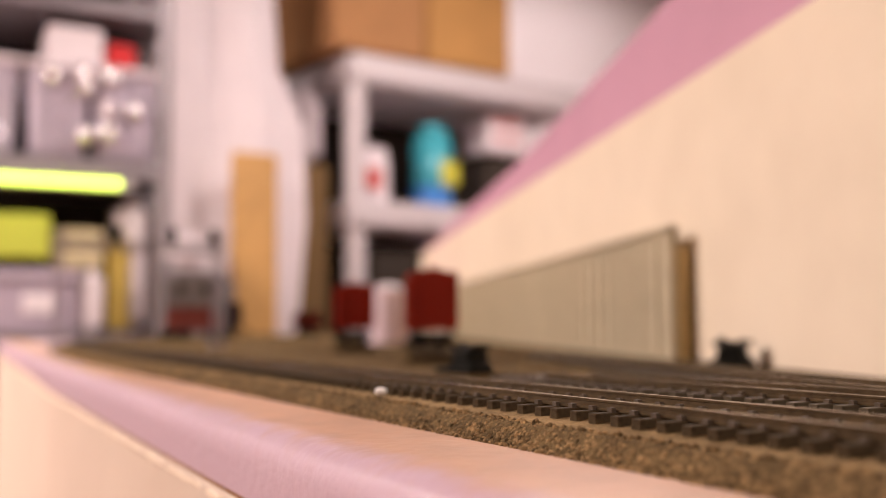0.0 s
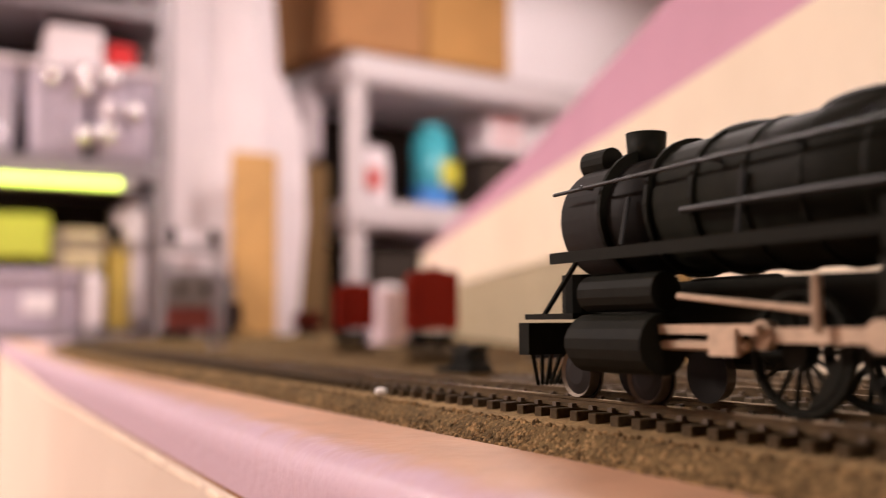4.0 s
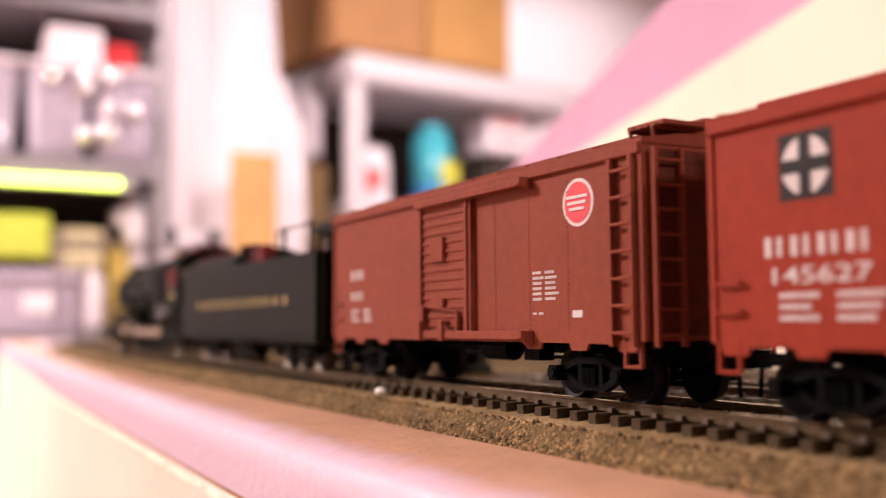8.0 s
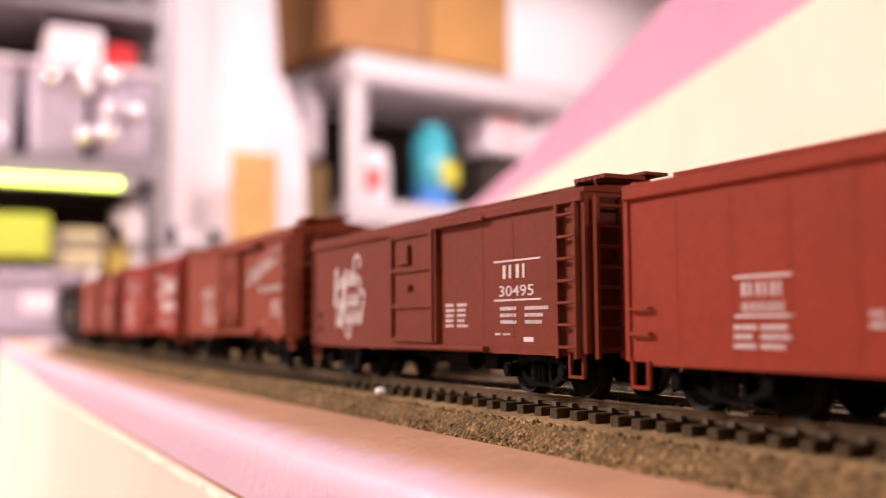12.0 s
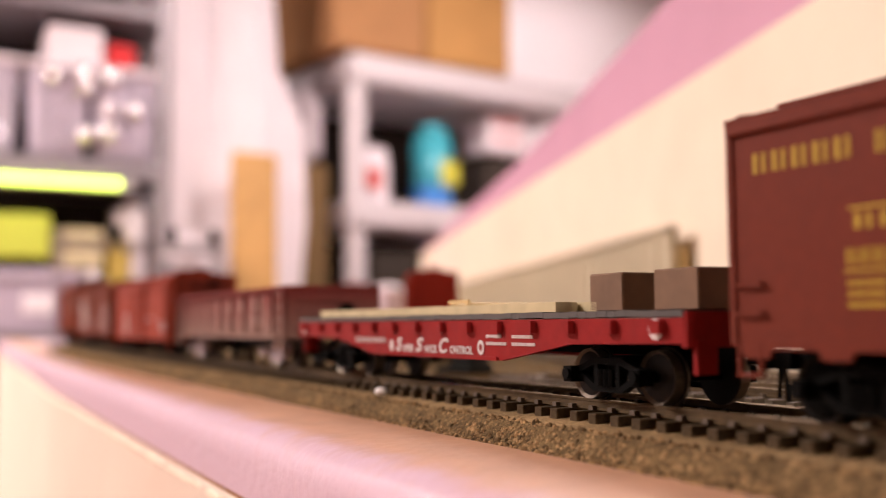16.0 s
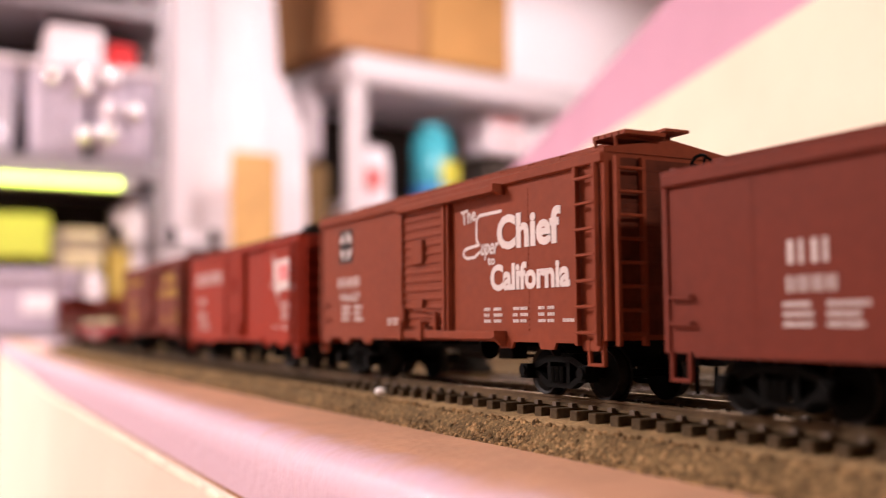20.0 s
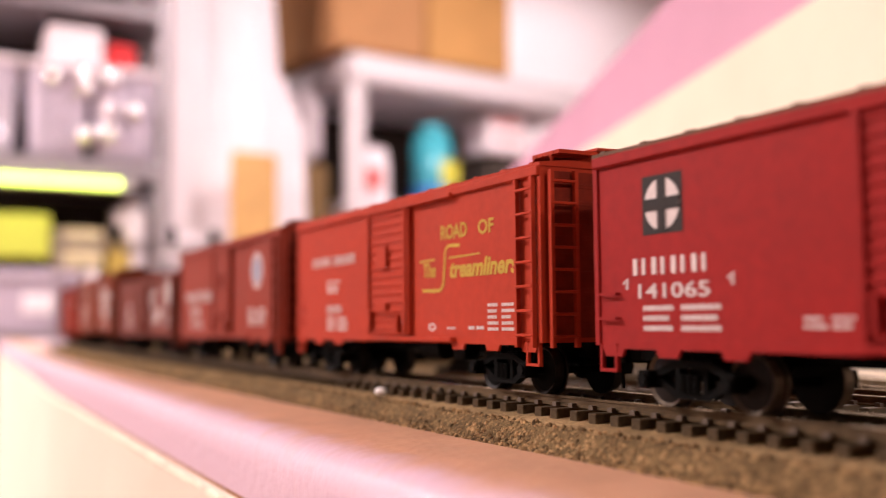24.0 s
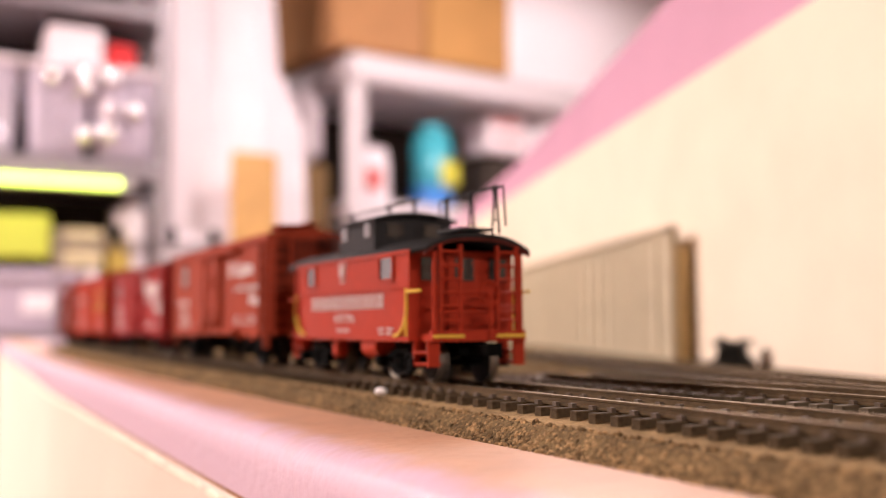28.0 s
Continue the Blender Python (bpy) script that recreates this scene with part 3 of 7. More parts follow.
def door_ribs(door, p, w, h, ribs):
    bm = B()
    cyl(bm, (-w / 2 + 0.0012, 0, 0), (w / 2 - 0.0012, 0, 0), 0.00062, 6)
    me = mesh_of("door_rib", bm, p)
    for k in range(ribs):
        share("door_rib", me, door, pose(0, 0, h * (k + 0.7) / (ribs + 0.4)))


def ladder(name, parent, material, m, w, z0, z1, rungs):
    """Two stiles and single rungs, standing proud of the wall behind them."""
    lad = new(name)
    lad.parent, lad.matrix_basis = parent, m
    bm = B()
    box(bm, 0, 0, (z0 + z1) / 2, 0.0009, 0.0011, z1 - z0)
    stile = mesh_of("stile", bm, material)
    bm = B()
    cyl(bm, (-w / 2, -0.0004, 0), (w / 2, -0.0004, 0), 0.00036, 6)
    rung = mesh_of("rung", bm, material)
    for sgn in (-1, 1):
        share("stile", stile, lad, pose(sgn * w / 2, 0, 0))
    for k in range(rungs):
        share("rung", rung, lad, pose(0, 0, z0 + (z1 - z0) * (k + 0.5) / rungs))
    return lad


def words_fit(text, material, parent, x0, x1, z0, z1, label="", italic=0.0, bold=0.0, tilt=0.0, y=-HALF_W - 0.00020, name="lettering"):
    """Lettering stretched to a box on the near side; x0 to x1 along the car, z0 to z1 up it, in millimetres."""
    ob = words(text, 0.01, material, parent, 0, 0, label, italic, 1.0, bold, 0.0, y, name)
    vs = ob.data.vertices
    xs, ys = [v.co.x for v in vs], [v.co.y for v in vs]
    ax, bx, ay, by = min(xs), max(xs), min(ys), max(ys)
    for v in vs:
        v.co.x = (v.co.x - ax) / (bx - ax) * (x1 - x0) / 1000
        v.co.y = (v.co.y - ay) / (by - ay) * (z1 - z0) / 1000
    ob.matrix_basis = Matrix.Translation((x0 / 1000, y, z0 / 1000)) @ Matrix.Rotation(-radians(tilt), 4, "Y") @ Matrix.Rotation(radians(90), 4, "X")
    return ob


def name_bars(n, material, parent, x0, x1, z0, z1, y=-HALF_W - 0.00014, name="painted_name"):
    return bars(letter_bars(n, x0 / 1000, z0 / 1000, (x1 - x0) / 1000, (z1 - z0) / 1000), material, parent, name, y)


def small_print(material, parent, x0, x1, z0, z1, rows, seed, y=-HALF_W - 0.00012):
    step = (z1 - z0) / rows / 1000
    return bars(data_block(x0 / 1000, z1 / 1000 - step * 0.70, rows, (x1 - x0) / 1000, step, step * 0.52, seed), material, parent, "stencil", y)


def rule(material, parent, x0, x1, z, h=0.5, y=-HALF_W - 0.00012):
    return bars([(x0 / 1000, z / 1000, (x1 - x0) / 1000, h / 1000)], material, parent, "rule", y)


def stroke(pts, w, material, parent, name="flourish", y=-HALF_W - 0.0002):
    """A flat painted stroke of width w along (x, z) points in millimetres."""
    bm = B()
    n = len(pts)
    left, right = [], []
    for i, (x, z) in enumerate(pts):
        a, b = pts[max(0, i - 1)], pts[min(n - 1, i + 1)]
        d = Vector((b[0] - a[0], b[1] - a[1])).normalized()
        for side, sgn in ((left, 1), (right, -1)):
            side.append(bm.verts.new(((x - sgn * d.y * w / 2) / 1000, y, (z + sgn * d.x * w / 2) / 1000)))
    for i in range(n - 1):
        bm.faces.new((left[i], left[i + 1], right[i + 1], right[i]))
    bmesh.ops.recalc_face_normals(bm, faces=bm.faces[:])
    return part(name, bm, material, parent)


def bow(cx, cz, r, a0, a1, n=14, sx=1.0):
    """Points of an arc, in millimetres and degrees."""
    return [(cx + sx * r * math.cos(radians(a0 + (a1 - a0) * i / n)), cz + r * math.sin(radians(a0 + (a1 - a0) * i / n))) for i in range(n + 1)]


def boxcar(name_label, colour, key, roof_colour=None, door="rib", ribs=14, half=0.0735, bright_wheels=False, rivets=(0.034, 0.047), eave=EAVE, sill=SILL, bold=True, tabs=True, placard=True):
    """A 40-foot model boxcar: its near side faces -y, its leading end -x."""
    p = paint("boxcar_paint_" + key, colour)
    rp = paint("boxcar_roof_" + key, roof_colour) if roof_colour else p
    # Shade on the car ends, put into colour as a darkened car paint.
    end_shade = mat("shaded_end_" + key, (colour[0] * 0.30 + 0.006, colour[1] * 0.24 + 0.003, colour[2] * 0.16 + 0.003), 0.8, vary=0.3, scale=300, spec=0.1)
    car = thing("boxcar", name_label, "boxcar", "cars of the freight train")
    # body with fishbelly tabs along the sill
    bm = B()
    box(bm, 0, 0, (eave + sill) / 2, 2 * half, 2 * HALF_W + 0.00016, eave - sill)
    part("body", bm, p, car)
    for y in (-1, 1):
        bm = B()
        box(bm, 0, y * HALF_W, sill + 0.0002, 2 * half - 0.014, 0.0006, 0.0016)
        for x in (-0.0685, -0.0535, -0.0375, 0.0375, 0.0535, 0.0685) if tabs else ():
            prism(bm, [(x - 0.0035, sill), (x + 0.0035, sill), (x + 0.0024, sill - 0.0020), (x - 0.0024, sill - 0.0020)], y * HALF_W - 0.0003, y * HALF_W + 0.0003, "y")
        part("side_sill", bm, p, car)
        bm = B()
        box(bm, 0, y * (HALF_W + 0.0004), eave - 0.0010, 2 * half, 0.0013, 0.0022)
        bevel(bm, 0.0003, 1)
        part("eave_strip", bm, p, car)
        for x in (-half + 0.0004, half - 0.0004):
            bm = B()
            box(bm, x, y * (HALF_W + 0.0001), (eave + sill) / 2, 0.0012, 0.0008, eave - sill)
            part("corner_post", bm, p, car)
        # sill step stirrups
        for x in (-half + 0.0035, half - 0.0035):
            bm = B()
            for dx in (-0.0022, 0.0022):
                box(bm, x + dx, y * HALF_W, sill - 0.0022, 0.0006, 0.0008, 0.0050)
            box(bm, x, y * HALF_W, sill - 0.0046, 0.0050, 0.0009, 0.0006)
            part("step", bm, p, car)
    # rivet rows
    for x in rivets:
        bm = B()
        for k in range(int((eave - sill - 0.004) / 0.00115)):
            z = sill + 0.002 + k * 0.00115
            if x > 0 or k < 40:
                box(bm, x, -HALF_W - 0.00008, z, 0.00042, 0.0003, 0.00036)
        part("riveted_seam", bm, p, car)["kind"] = "stuff"
    # roof with raised ribs, roofwalk and end platforms
    bm = B()
    rise = 0.0034 if bold else 0.0026
    prism(bm, [(-HALF_W - 0.0006, eave), (-HALF_W - 0.0006, eave + 0.0008), (0, eave + rise), (HALF_W + 0.0006, eave + 0.0008), (HALF_W + 0.0006, eave)], -half - 0.0003, half + 0.0003, "x")
    part("roof", bm, rp, car)
    bm = B()
    prism(bm, [(-HALF_W - 0.0007, eave + 0.0004), (-HALF_W - 0.0006, eave + 0.0011), (0, eave + rise + 0.0005), (HALF_W + 0.0006, eave + 0.0011), (HALF_W + 0.0007, eave + 0.0004)], -0.0007, 0.0007, "x")
    rib = mesh_of("roof_rib", bm, rp)
    for k in range(13):
        share("roof_rib", rib, car, pose(-half + 0.003 + k * (2 * half - 0.006) / 12, 0, 0))
    for y in (-0.0021, 0, 0.0021):
        bm = B()
        box(bm, 0, y, eave + rise + 0.0016, 2 * half + 0.0040, 0.0019, 0.0006)
        part("roofwalk_board", bm, rp, car)
    bm = B()
    box(bm, 0, 0, eave + rise + 0.0007, 0.0012, 0.0060, 0.0013)
    bracket = mesh_of("roofwalk_bracket", bm, rp)
    for k in range(7):
        share("roofwalk_bracket", bracket, car, pose(-half + 0.004 + k * (2 * half - 0.008) / 6, 0, 0))
    for sx, sy in ((1, -1), (-1, 1)):
        bm = B()
        for k in range(5):
            box(bm, sx * (half + 0.0016 - 0.0021 * k), sy * 0.0084, eave + rise + 0.0004, 0.0018, 0.0100, 0.0008)
        part("end_platform", bm, rp, car)
        for dx in (-0.0032, 0.0032):
            bm = B()
            bx = sx * (half - 0.0040) + dx
            box(bm, bx, sy * 0.0084, eave + rise - 0.0002, 0.0007, 0.0100, 0.0006)
            cyl(bm, (bx, sy * 0.0130, eave + rise), (bx, sy * 0.0130, eave + 0.0006), 0.0004, 6)
            part("platform_brace", bm, rp, car)
    # doors in their tracks
    dw, dh = 0.0246, eave - sill - 0.0034
    for y, turn in ((-1, 0), (1, 180)):
        d = part("door", door_sheet(dw, dh), p, car)
        door_frame(d, p, dw, dh, () if door == "rib" else (0, 0.33, 0.66, 1))
        if door == "rib":
            door_ribs(d, p, dw, dh, ribs)
        d.matrix_basis = pose(-0.0005 if y < 0 else 0.0005, y * (HALF_W + 0.0009), sill + 0.0014, 0, 0, turn)
        bm = B()
        if door == "rib":
            box(bm, -0.002, -0.0008, dh * 0.62, 0.0062, 0.0010, 0.0058)
        else:
            box(bm, -0.004, -0.0008, dh * 0.80, 0.0060, 0.0008, 0.0050)
        if placard:
            part("door_placard", bm, p, d)
        else:
            bm.free()
        bm = B()
        box(bm, -0.002, -0.0008, dh * (0.22 if door == "rib" else 0.50), 0.0062 if door == "rib" else 0.004, 0.0010, 0.0020 if door == "rib" else 0.0010)
        if door == "rib":
            box(bm, -dw / 2 + 0.003, -0.0010, dh * 0.12, 0.0008, 0.0012, 0.0055)
            box(bm, dw / 2 - 0.004, -0.0010, dh * 0.08, 0.0008, 0.0012, 0.0045)
            cyl(bm, (-dw / 2 + 0.003, -0.0012, dh * 0.20), (dw / 2 - 0.004, -0.0012, dh * 0.15), 0.0003, 5)
        part("door_latch", bm, p, d)
        sg = 1 if y < 0 else -1
        for z, h in ((eave - 0.0027, 0.0017), (sill + 0.0008, 0.0019)):
            bm = B()
            if bold:
                box(bm, 0.0115 * sg, y * (HALF_W + 0.0013), z, 0.050, 0.0032, h)
            else:
                box(bm, 0.0115 * sg, y * (HALF_W + 0.0009), z + (0.0008 if z > eave / 2 else -0.0005), 0.050, 0.0020, 0.0011)
            bevel(bm, 0.0002, 1)
            part("door_rail", bm, p, car)
            if not bold:
                continue
            bm = B()
            low = z < eave / 2
            prism(bm, [(y * HALF_W, z - (0.0022 if low else 0.0014)), (y * HALF_W, z + 0.0010), (y * (HALF_W + 0.0033), z + 0.0010), (y * (HALF_W + 0.0033), z - 0.0004), (y * (HALF_W + 0.0012), z - (0.0022 if low else 0.0014))],
                  0.0366 * sg - 0.0007, 0.0366 * sg + 0.0007, "x")
            part("rail_bracket", bm, p, car)
        for x in (-0.0100, 0.0015) if bold else ():
            bm = B()
            box(bm, x * sg, y * (HALF_W + 0.0031), sill + 0.0014, 0.0020, 0.0010, 0.0040)
            box(bm, x * sg, y * (HALF_W + 0.0022), sill + 0.0036, 0.0014, 0.0026, 0.0010)
            part("door_guide", bm, p, car)
        bm = B()
        box(bm, -y * 0.0 + (0.0124 if y < 0 else -0.0124), y * (HALF_W + 0.0006), sill + 0.0014 + dh / 2, 0.0012, 0.0016, dh)
        part("door_post", bm, p, car)
    # side ladders at the trailing end, end ladders, grab irons
    for y, x, turn in ((-1, half - 0.0052, 0), (1, -half + 0.0052, 180)):
        ladder("side_ladder", car, p, pose(x, y * (HALF_W + 0.0010), 0, 0, 0, turn), 0.0062, sill - 0.001, eave - 0.002, 7)
    for x, turn in ((half, 90), (-half, -90)):
        ladder("end_ladder", car, p, pose(x + (0.0018 if x > 0 else -0.0018), -0.0120 if x > 0 else 0.0120, 0, 0, 0, turn), 0.0062, sill - 0.001, eave - 0.001, 8)
        # Ribs and panel carry the end's shade in their darker colour.
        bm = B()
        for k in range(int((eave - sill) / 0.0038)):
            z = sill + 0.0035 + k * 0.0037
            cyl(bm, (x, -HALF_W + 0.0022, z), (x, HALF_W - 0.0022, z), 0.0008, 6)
        part("end_corrugation", bm, end_shade, car, "end panel ribs darkened for shade")
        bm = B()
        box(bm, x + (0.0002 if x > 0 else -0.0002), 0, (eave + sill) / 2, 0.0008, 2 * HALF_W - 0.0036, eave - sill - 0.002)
        part("end_panel", bm, end_shade, car, "end panel darkened for shade")
    for y, x in ((-1, -half + 0.0042), (1, half - 0.0042)):
        for z in (sill + 0.005, sill + 0.0095):
            bm = B()
            box(bm, x, y * (HALF_W + 0.0011), z, 0.0056, 0.0004, 0.0005)
            for dx in (-0.0026, 0.0026):
                box(bm, x + dx, y * (HALF_W + 0.0006), z, 0.0004, 0.0012, 0.0005)
            part("grab_iron", bm, p, car)
    # brake wheel on the trailing end
    bm = B()
    ring = [(0.0031 * math.cos(a), 0.0031 * math.sin(a)) for a in [2 * math.pi * i / 14 for i in range(14)]]
    for i in range(14):
        a, b = ring[i], ring[(i + 1) % 14]
        cyl(bm, (half + 0.0045, 0.004 + a[0], eave - 0.003 + a[1]), (half + 0.0045, 0.004 + b[0], eave - 0.003 + b[1]), 0.00035, 5)
    for i in range(0, 14, 3):
        cyl(bm, (half + 0.0045, 0.004, eave - 0.003), (half + 0.0045, 0.004 + ring[i][0], eave - 0.003 + ring[i][1]), 0.0003, 5)
    cyl(bm, (half, 0.004, eave - 0.003), (half + 0.0048, 0.004, eave - 0.003), 0.0006, 6)
    part("brake_wheel", bm, M_UNDER, car, "dark brake wheel")
    # underframe
    bm = B()
    box(bm, 0, 0, sill - 0.0012, 2 * half - 0.004, 0.0050, 0.0042)
    for x in (-0.02, 0.0, 0.02, -0.035, 0.035):
        box(bm, x, 0, sill - 0.0006, 0.0012, 0.026, 0.0022)
    part("centre_sill", bm, M_UNDER, car)
    bm = B()
    cyl(bm, (0.008, -0.0095, sill - 0.0025), (0.019, -0.0095, sill - 0.0025), 0.0026, 10)
    part("air_reservoir", bm, M_UNDER, car)
    bm = B()
    box(bm, 0.0285, -0.0092, sill - 0.0024, 0.0060, 0.0040, 0.0046)
    cyl(bm, (0.0285, -0.0092, sill - 0.004), (0.040, -0.004, sill - 0.004), 0.0004, 5)
    part("brake_valve", bm, M_UNDER, car)
    for x in (-0.0520, 0.0520):
        truck(car, x, bright=bright_wheels)
    couplers(car, half)
    return car, p


# ---- the train, from the locomotive back; U is each thing's centre on the straight at 0 s ----
SPEED = 0.1262
TRAIN = []
M_LOCO = mat("locomotive_black", (0.0086, 0.0084, 0.0052), 0.62, vary=0.3, scale=350, bump=0.00004, bscale=1500, spec=0.08)
M_LOCO_ROOF = mat("cab_roof_oxide", (0.13, 0.026, 0.019), 0.6, vary=0.2, scale=300, spec=0.2)
M_SMOKEBOX = mat("smokebox_graphite", (0.011, 0.0098, 0.0085), 0.6, vary=0.25, scale=400, spec=0.15)
M_ROD = mat("rod_steel", (0.50, 0.38, 0.27), 0.42, metal=0.3, vary=0.2, scale=400)
M_BRASS = mat("brass", (0.55, 0.34, 0.10), 0.35, metal=0.9, vary=0.1, scale=300)
M_CABRED = mat("cab_window_red", (0.28, 0.009, 0.011), 0.5, vary=0.1, scale=400)
M_PANE = mat("cab_pane", (0.06, 0.048, 0.045), 0.15, vary=0.1, scale=100)


M_PIPE = mat("pipe_black", (0.007, 0.0064, 0.0052), 0.45, vary=0.2, scale=400, spec=0.3)
PIPES = [([(-0.098, 0.0140, 0.0420), (-0.008, 0.0146, 0.0438), (0.062, 0.0158, 0.0445)], 0.0004),
         ([(0.040, 0.0158, 0.0470), (0.040, 0.0160, 0.0350), (0.037, 0.0160, 0.0335), (0.028, 0.0160, 0.0330), (0.024, 0.0160, 0.0315), (0.016, 0.0160, 0.0310)], 0.0005),
         ([(0.049, 0.0156, 0.0485), (0.049, 0.0160, 0.0295)], 0.0006), ([(0.053, 0.0156, 0.0488), (0.053, 0.0160, 0.0300)], 0.0004),
         ([(0.060, 0.0158, 0.0480), (0.060, 0.0164, 0.0290)], 0.0009), ([(0.034, 0.0158, 0.0465), (0.034, 0.0160, 0.0295)], 0.0004),
         ([(0.053, 0.0158, 0.0480), (0.058, 0.0158, 0.0478)], 0.0008), ([(-0.060, 0.0135, 0.0350), (-0.030, 0.0148, 0.0350), (0.006, 0.0160, 0.0345), (0.006, 0.0165, 0.0310)], 0.0006),
         ([(-0.075, 0.0130, 0.0390), (-0.075, 0.0150, 0.0300)], 0.0005), ([(-0.045, 0.0135, 0.0400), (-0.045, 0.0152, 0.0295)], 0.0005),
         ([(0.008, 0.0158, 0.0425), (0.016, 0.0160, 0.0425)], 0.0007), ([(0.024, 0.0158, 0.0440), (0.030, 0.0160, 0.0432)], 0.0007)]


def locomotive():
    e = thing("steam_locomotive", "black model steam locomotive with red cab windows and steel rods", "locomotive", "cars of the freight train")
    # local x: pilot at -0.118, cab rear at 0.088
    zc, r = 0.0375, 0.0128
    bm = B()
    cyl(bm, (-0.099, 0, zc - 0.001), (-0.070, 0, zc - 0.001), r * 0.92, 28)
    part("smokebox", bm, M_SMOKEBOX, e, "graphite grey smokebox", True)
    bm = B()
    cyl(bm, (-0.070, 0, zc - 0.0005), (-0.008, 0, zc), r * 0.98, 28, r * 1.05)
    part("boiler", bm, M_LOCO, e, smooth=True)
    bm = B()
    prism(bm, [(-0.0150, 0.026), (-0.0150, 0.042), (-0.0132, 0.0470), (-0.0090, 0.0508), (-0.004, 0.0520), (0.004, 0.0520), (0.0090, 0.0508), (0.0132, 0.0470), (0.0150, 0.042), (0.0150, 0.026)], -0.010, 0.066, "x")
    bevel(bm, 0.0006, 1)
    part("firebox", bm, M_LOCO, e)
    for x in (-0.084, -0.070, -0.058, -0.046, -0.034, -0.022):
        bm = B()
        cyl(bm, (x - 0.0005, 0, zc - 0.0004), (x + 0.0005, 0, zc - 0.0004), r * 1.05, 28)
        part("boiler_band", bm, M_LOCO, e)
    bm = B()
    cyl(bm, (-0.1005, 0, zc - 0.001), (-0.099, 0, zc - 0.001), r * 0.80, 24)
    cyl(bm, (-0.1025, 0, zc - 0.001), (-0.1005, 0, zc - 0.001), r * 0.5, 20)
    part("smokebox_door", bm, M_SMOKEBOX, e)
    bm = B()
    cyl(bm, (-0.1040, 0, zc + 0.0125), (-0.0960, 0, zc + 0.0125), 0.0030, 14)
    part("headlight", bm, M_LOCO, e)
    bm = B()
    cyl(bm, (-0.1045, 0, zc + 0.0125), (-0.1039, 0, zc + 0.0125), 0.0026, 14)
    part("headlight_lens", bm, M_BRASS, e, "brass ringed headlight lens")
    bm = B()
    cyl(bm, (-0.085, 0, zc + 0.009), (-0.085, 0, zc + 0.0165), 0.0036, 16, 0.0042)
    part("chimney", bm, M_LOCO, e, smooth=True)
    for x, rr, h in ((-0.056, 0.0050, 0.0120), (-0.030, 0.0056, 0.0125)):
        bm = B()
        bmesh.ops.create_uvsphere(bm, u_segments=18, v_segments=10, radius=rr, matrix=Matrix.Translation((x, 0, zc + h - 0.001)) @ Matrix.Diagonal((1.9, 1, 0.55, 1)))
        part("dome", bm, M_LOCO, e, smooth=True)
    for x in (0.022, 0.032):
        bm = B()
        cyl(bm, (x, -0.002, 0.0515), (x, -0.002, 0.0552), 0.0019, 10)
        part("safety_valve", bm, M_BRASS, e, "brass safety valve")
    bm = B()
    cyl(bm, (0.052, -0.004, 0.0515), (0.052, -0.004, 0.0560), 0.0022, 10)
    part("turret", bm, M_LOCO, e)
    for y in (-1, 1):
        bm = B()
        box(bm, -0.020, y * 0.0152, 0.0290, 0.150, 0.0044, 0.0010)
        box(bm, -0.020, y * 0.0172, 0.0284, 0.150, 0.0006, 0.0022)
        part("running_board", bm, M_LOCO, e)
        for run, rr in PIPES:
            bm = B()
            for a, b in zip(run, run[1:]):
                cyl(bm, (a[0], y * a[1], a[2]), (b[0], y * b[1], b[2]), rr, 8)
            part("pipe", bm, M_PIPE, e)
        for x, z in ((-0.088, 0.0425), (-0.070, 0.0427), (-0.052, 0.0430), (-0.034, 0.0432), (-0.012, 0.0436)):
            bm = B()
            cyl(bm, (x, y * 0.0115, z - 0.0002), (x, y * 0.0146, z), 0.0004, 6)
            part("stanchion", bm, M_PIPE, e)
        for x, z in ((0.040, 0.0440), (0.040, 0.0330), (0.049, 0.0450), (0.049, 0.0340), (0.060, 0.0440), (0.060, 0.0320), (0.012, 0.0425), (0.026, 0.0440), (-0.004, 0.0395)):
            bm = B()
            box(bm, x, y * 0.0158, z, 0.0016, 0.0014, 0.0014)
            part("pipe_clip", bm, M_PIPE, e)
        bm = B()
        for k in range(26):
            for z in (0.0300, 0.0470):
                box(bm, 0.066 + 0.0009 * k, y * 0.0168, z - 0.003, 0.0003, 0.0003, 0.0003)
        part("riveted_seam", bm, M_LOCO, e)["kind"] = "stuff"
        for x in (-0.0115, 0.0010):
            bm = B()
            cyl(bm, (x, y * 0.0160, 0.0250), (x, y * 0.0160, 0.0318), 0.0046, 14)
            cyl(bm, (x, y * 0.0160, 0.0170), (x, y * 0.0160, 0.0240), 0.0050, 14)
            cyl(bm, (x, y * 0.0160, 0.0235), (x, y * 0.0160, 0.0255), 0.0022, 8)
            part("air_pump", bm, M_LOCO, e)
        bm = B()
        box(bm, 0.0178, y * 0.0168, 0.0285, 0.0124, 0.0046, 0.0085)
        bevel(bm, 0.0006, 1)
        part("tool_box", bm, M_LOCO, e)
        bm = B()
        cyl(bm, (-0.0860, y * 0.0146, 0.0115), (-0.0640, y * 0.0146, 0.0115), 0.0056, 18)
        part("cylinder", bm, M_LOCO, e)
        bm = B()
        cyl(bm, (-0.0860, y * 0.0138, 0.0210), (-0.0640, y * 0.0138, 0.0210), 0.0036, 14)
        part("valve_chest", bm, M_LOCO, e)
        bm = B()
        cyl(bm, (-0.0880, y * 0.0150, 0.0115), (-0.0860, y * 0.0150, 0.0115), 0.0042, 14)
        part("cylinder_head", bm, M_LOCO, e)
        bm = B()
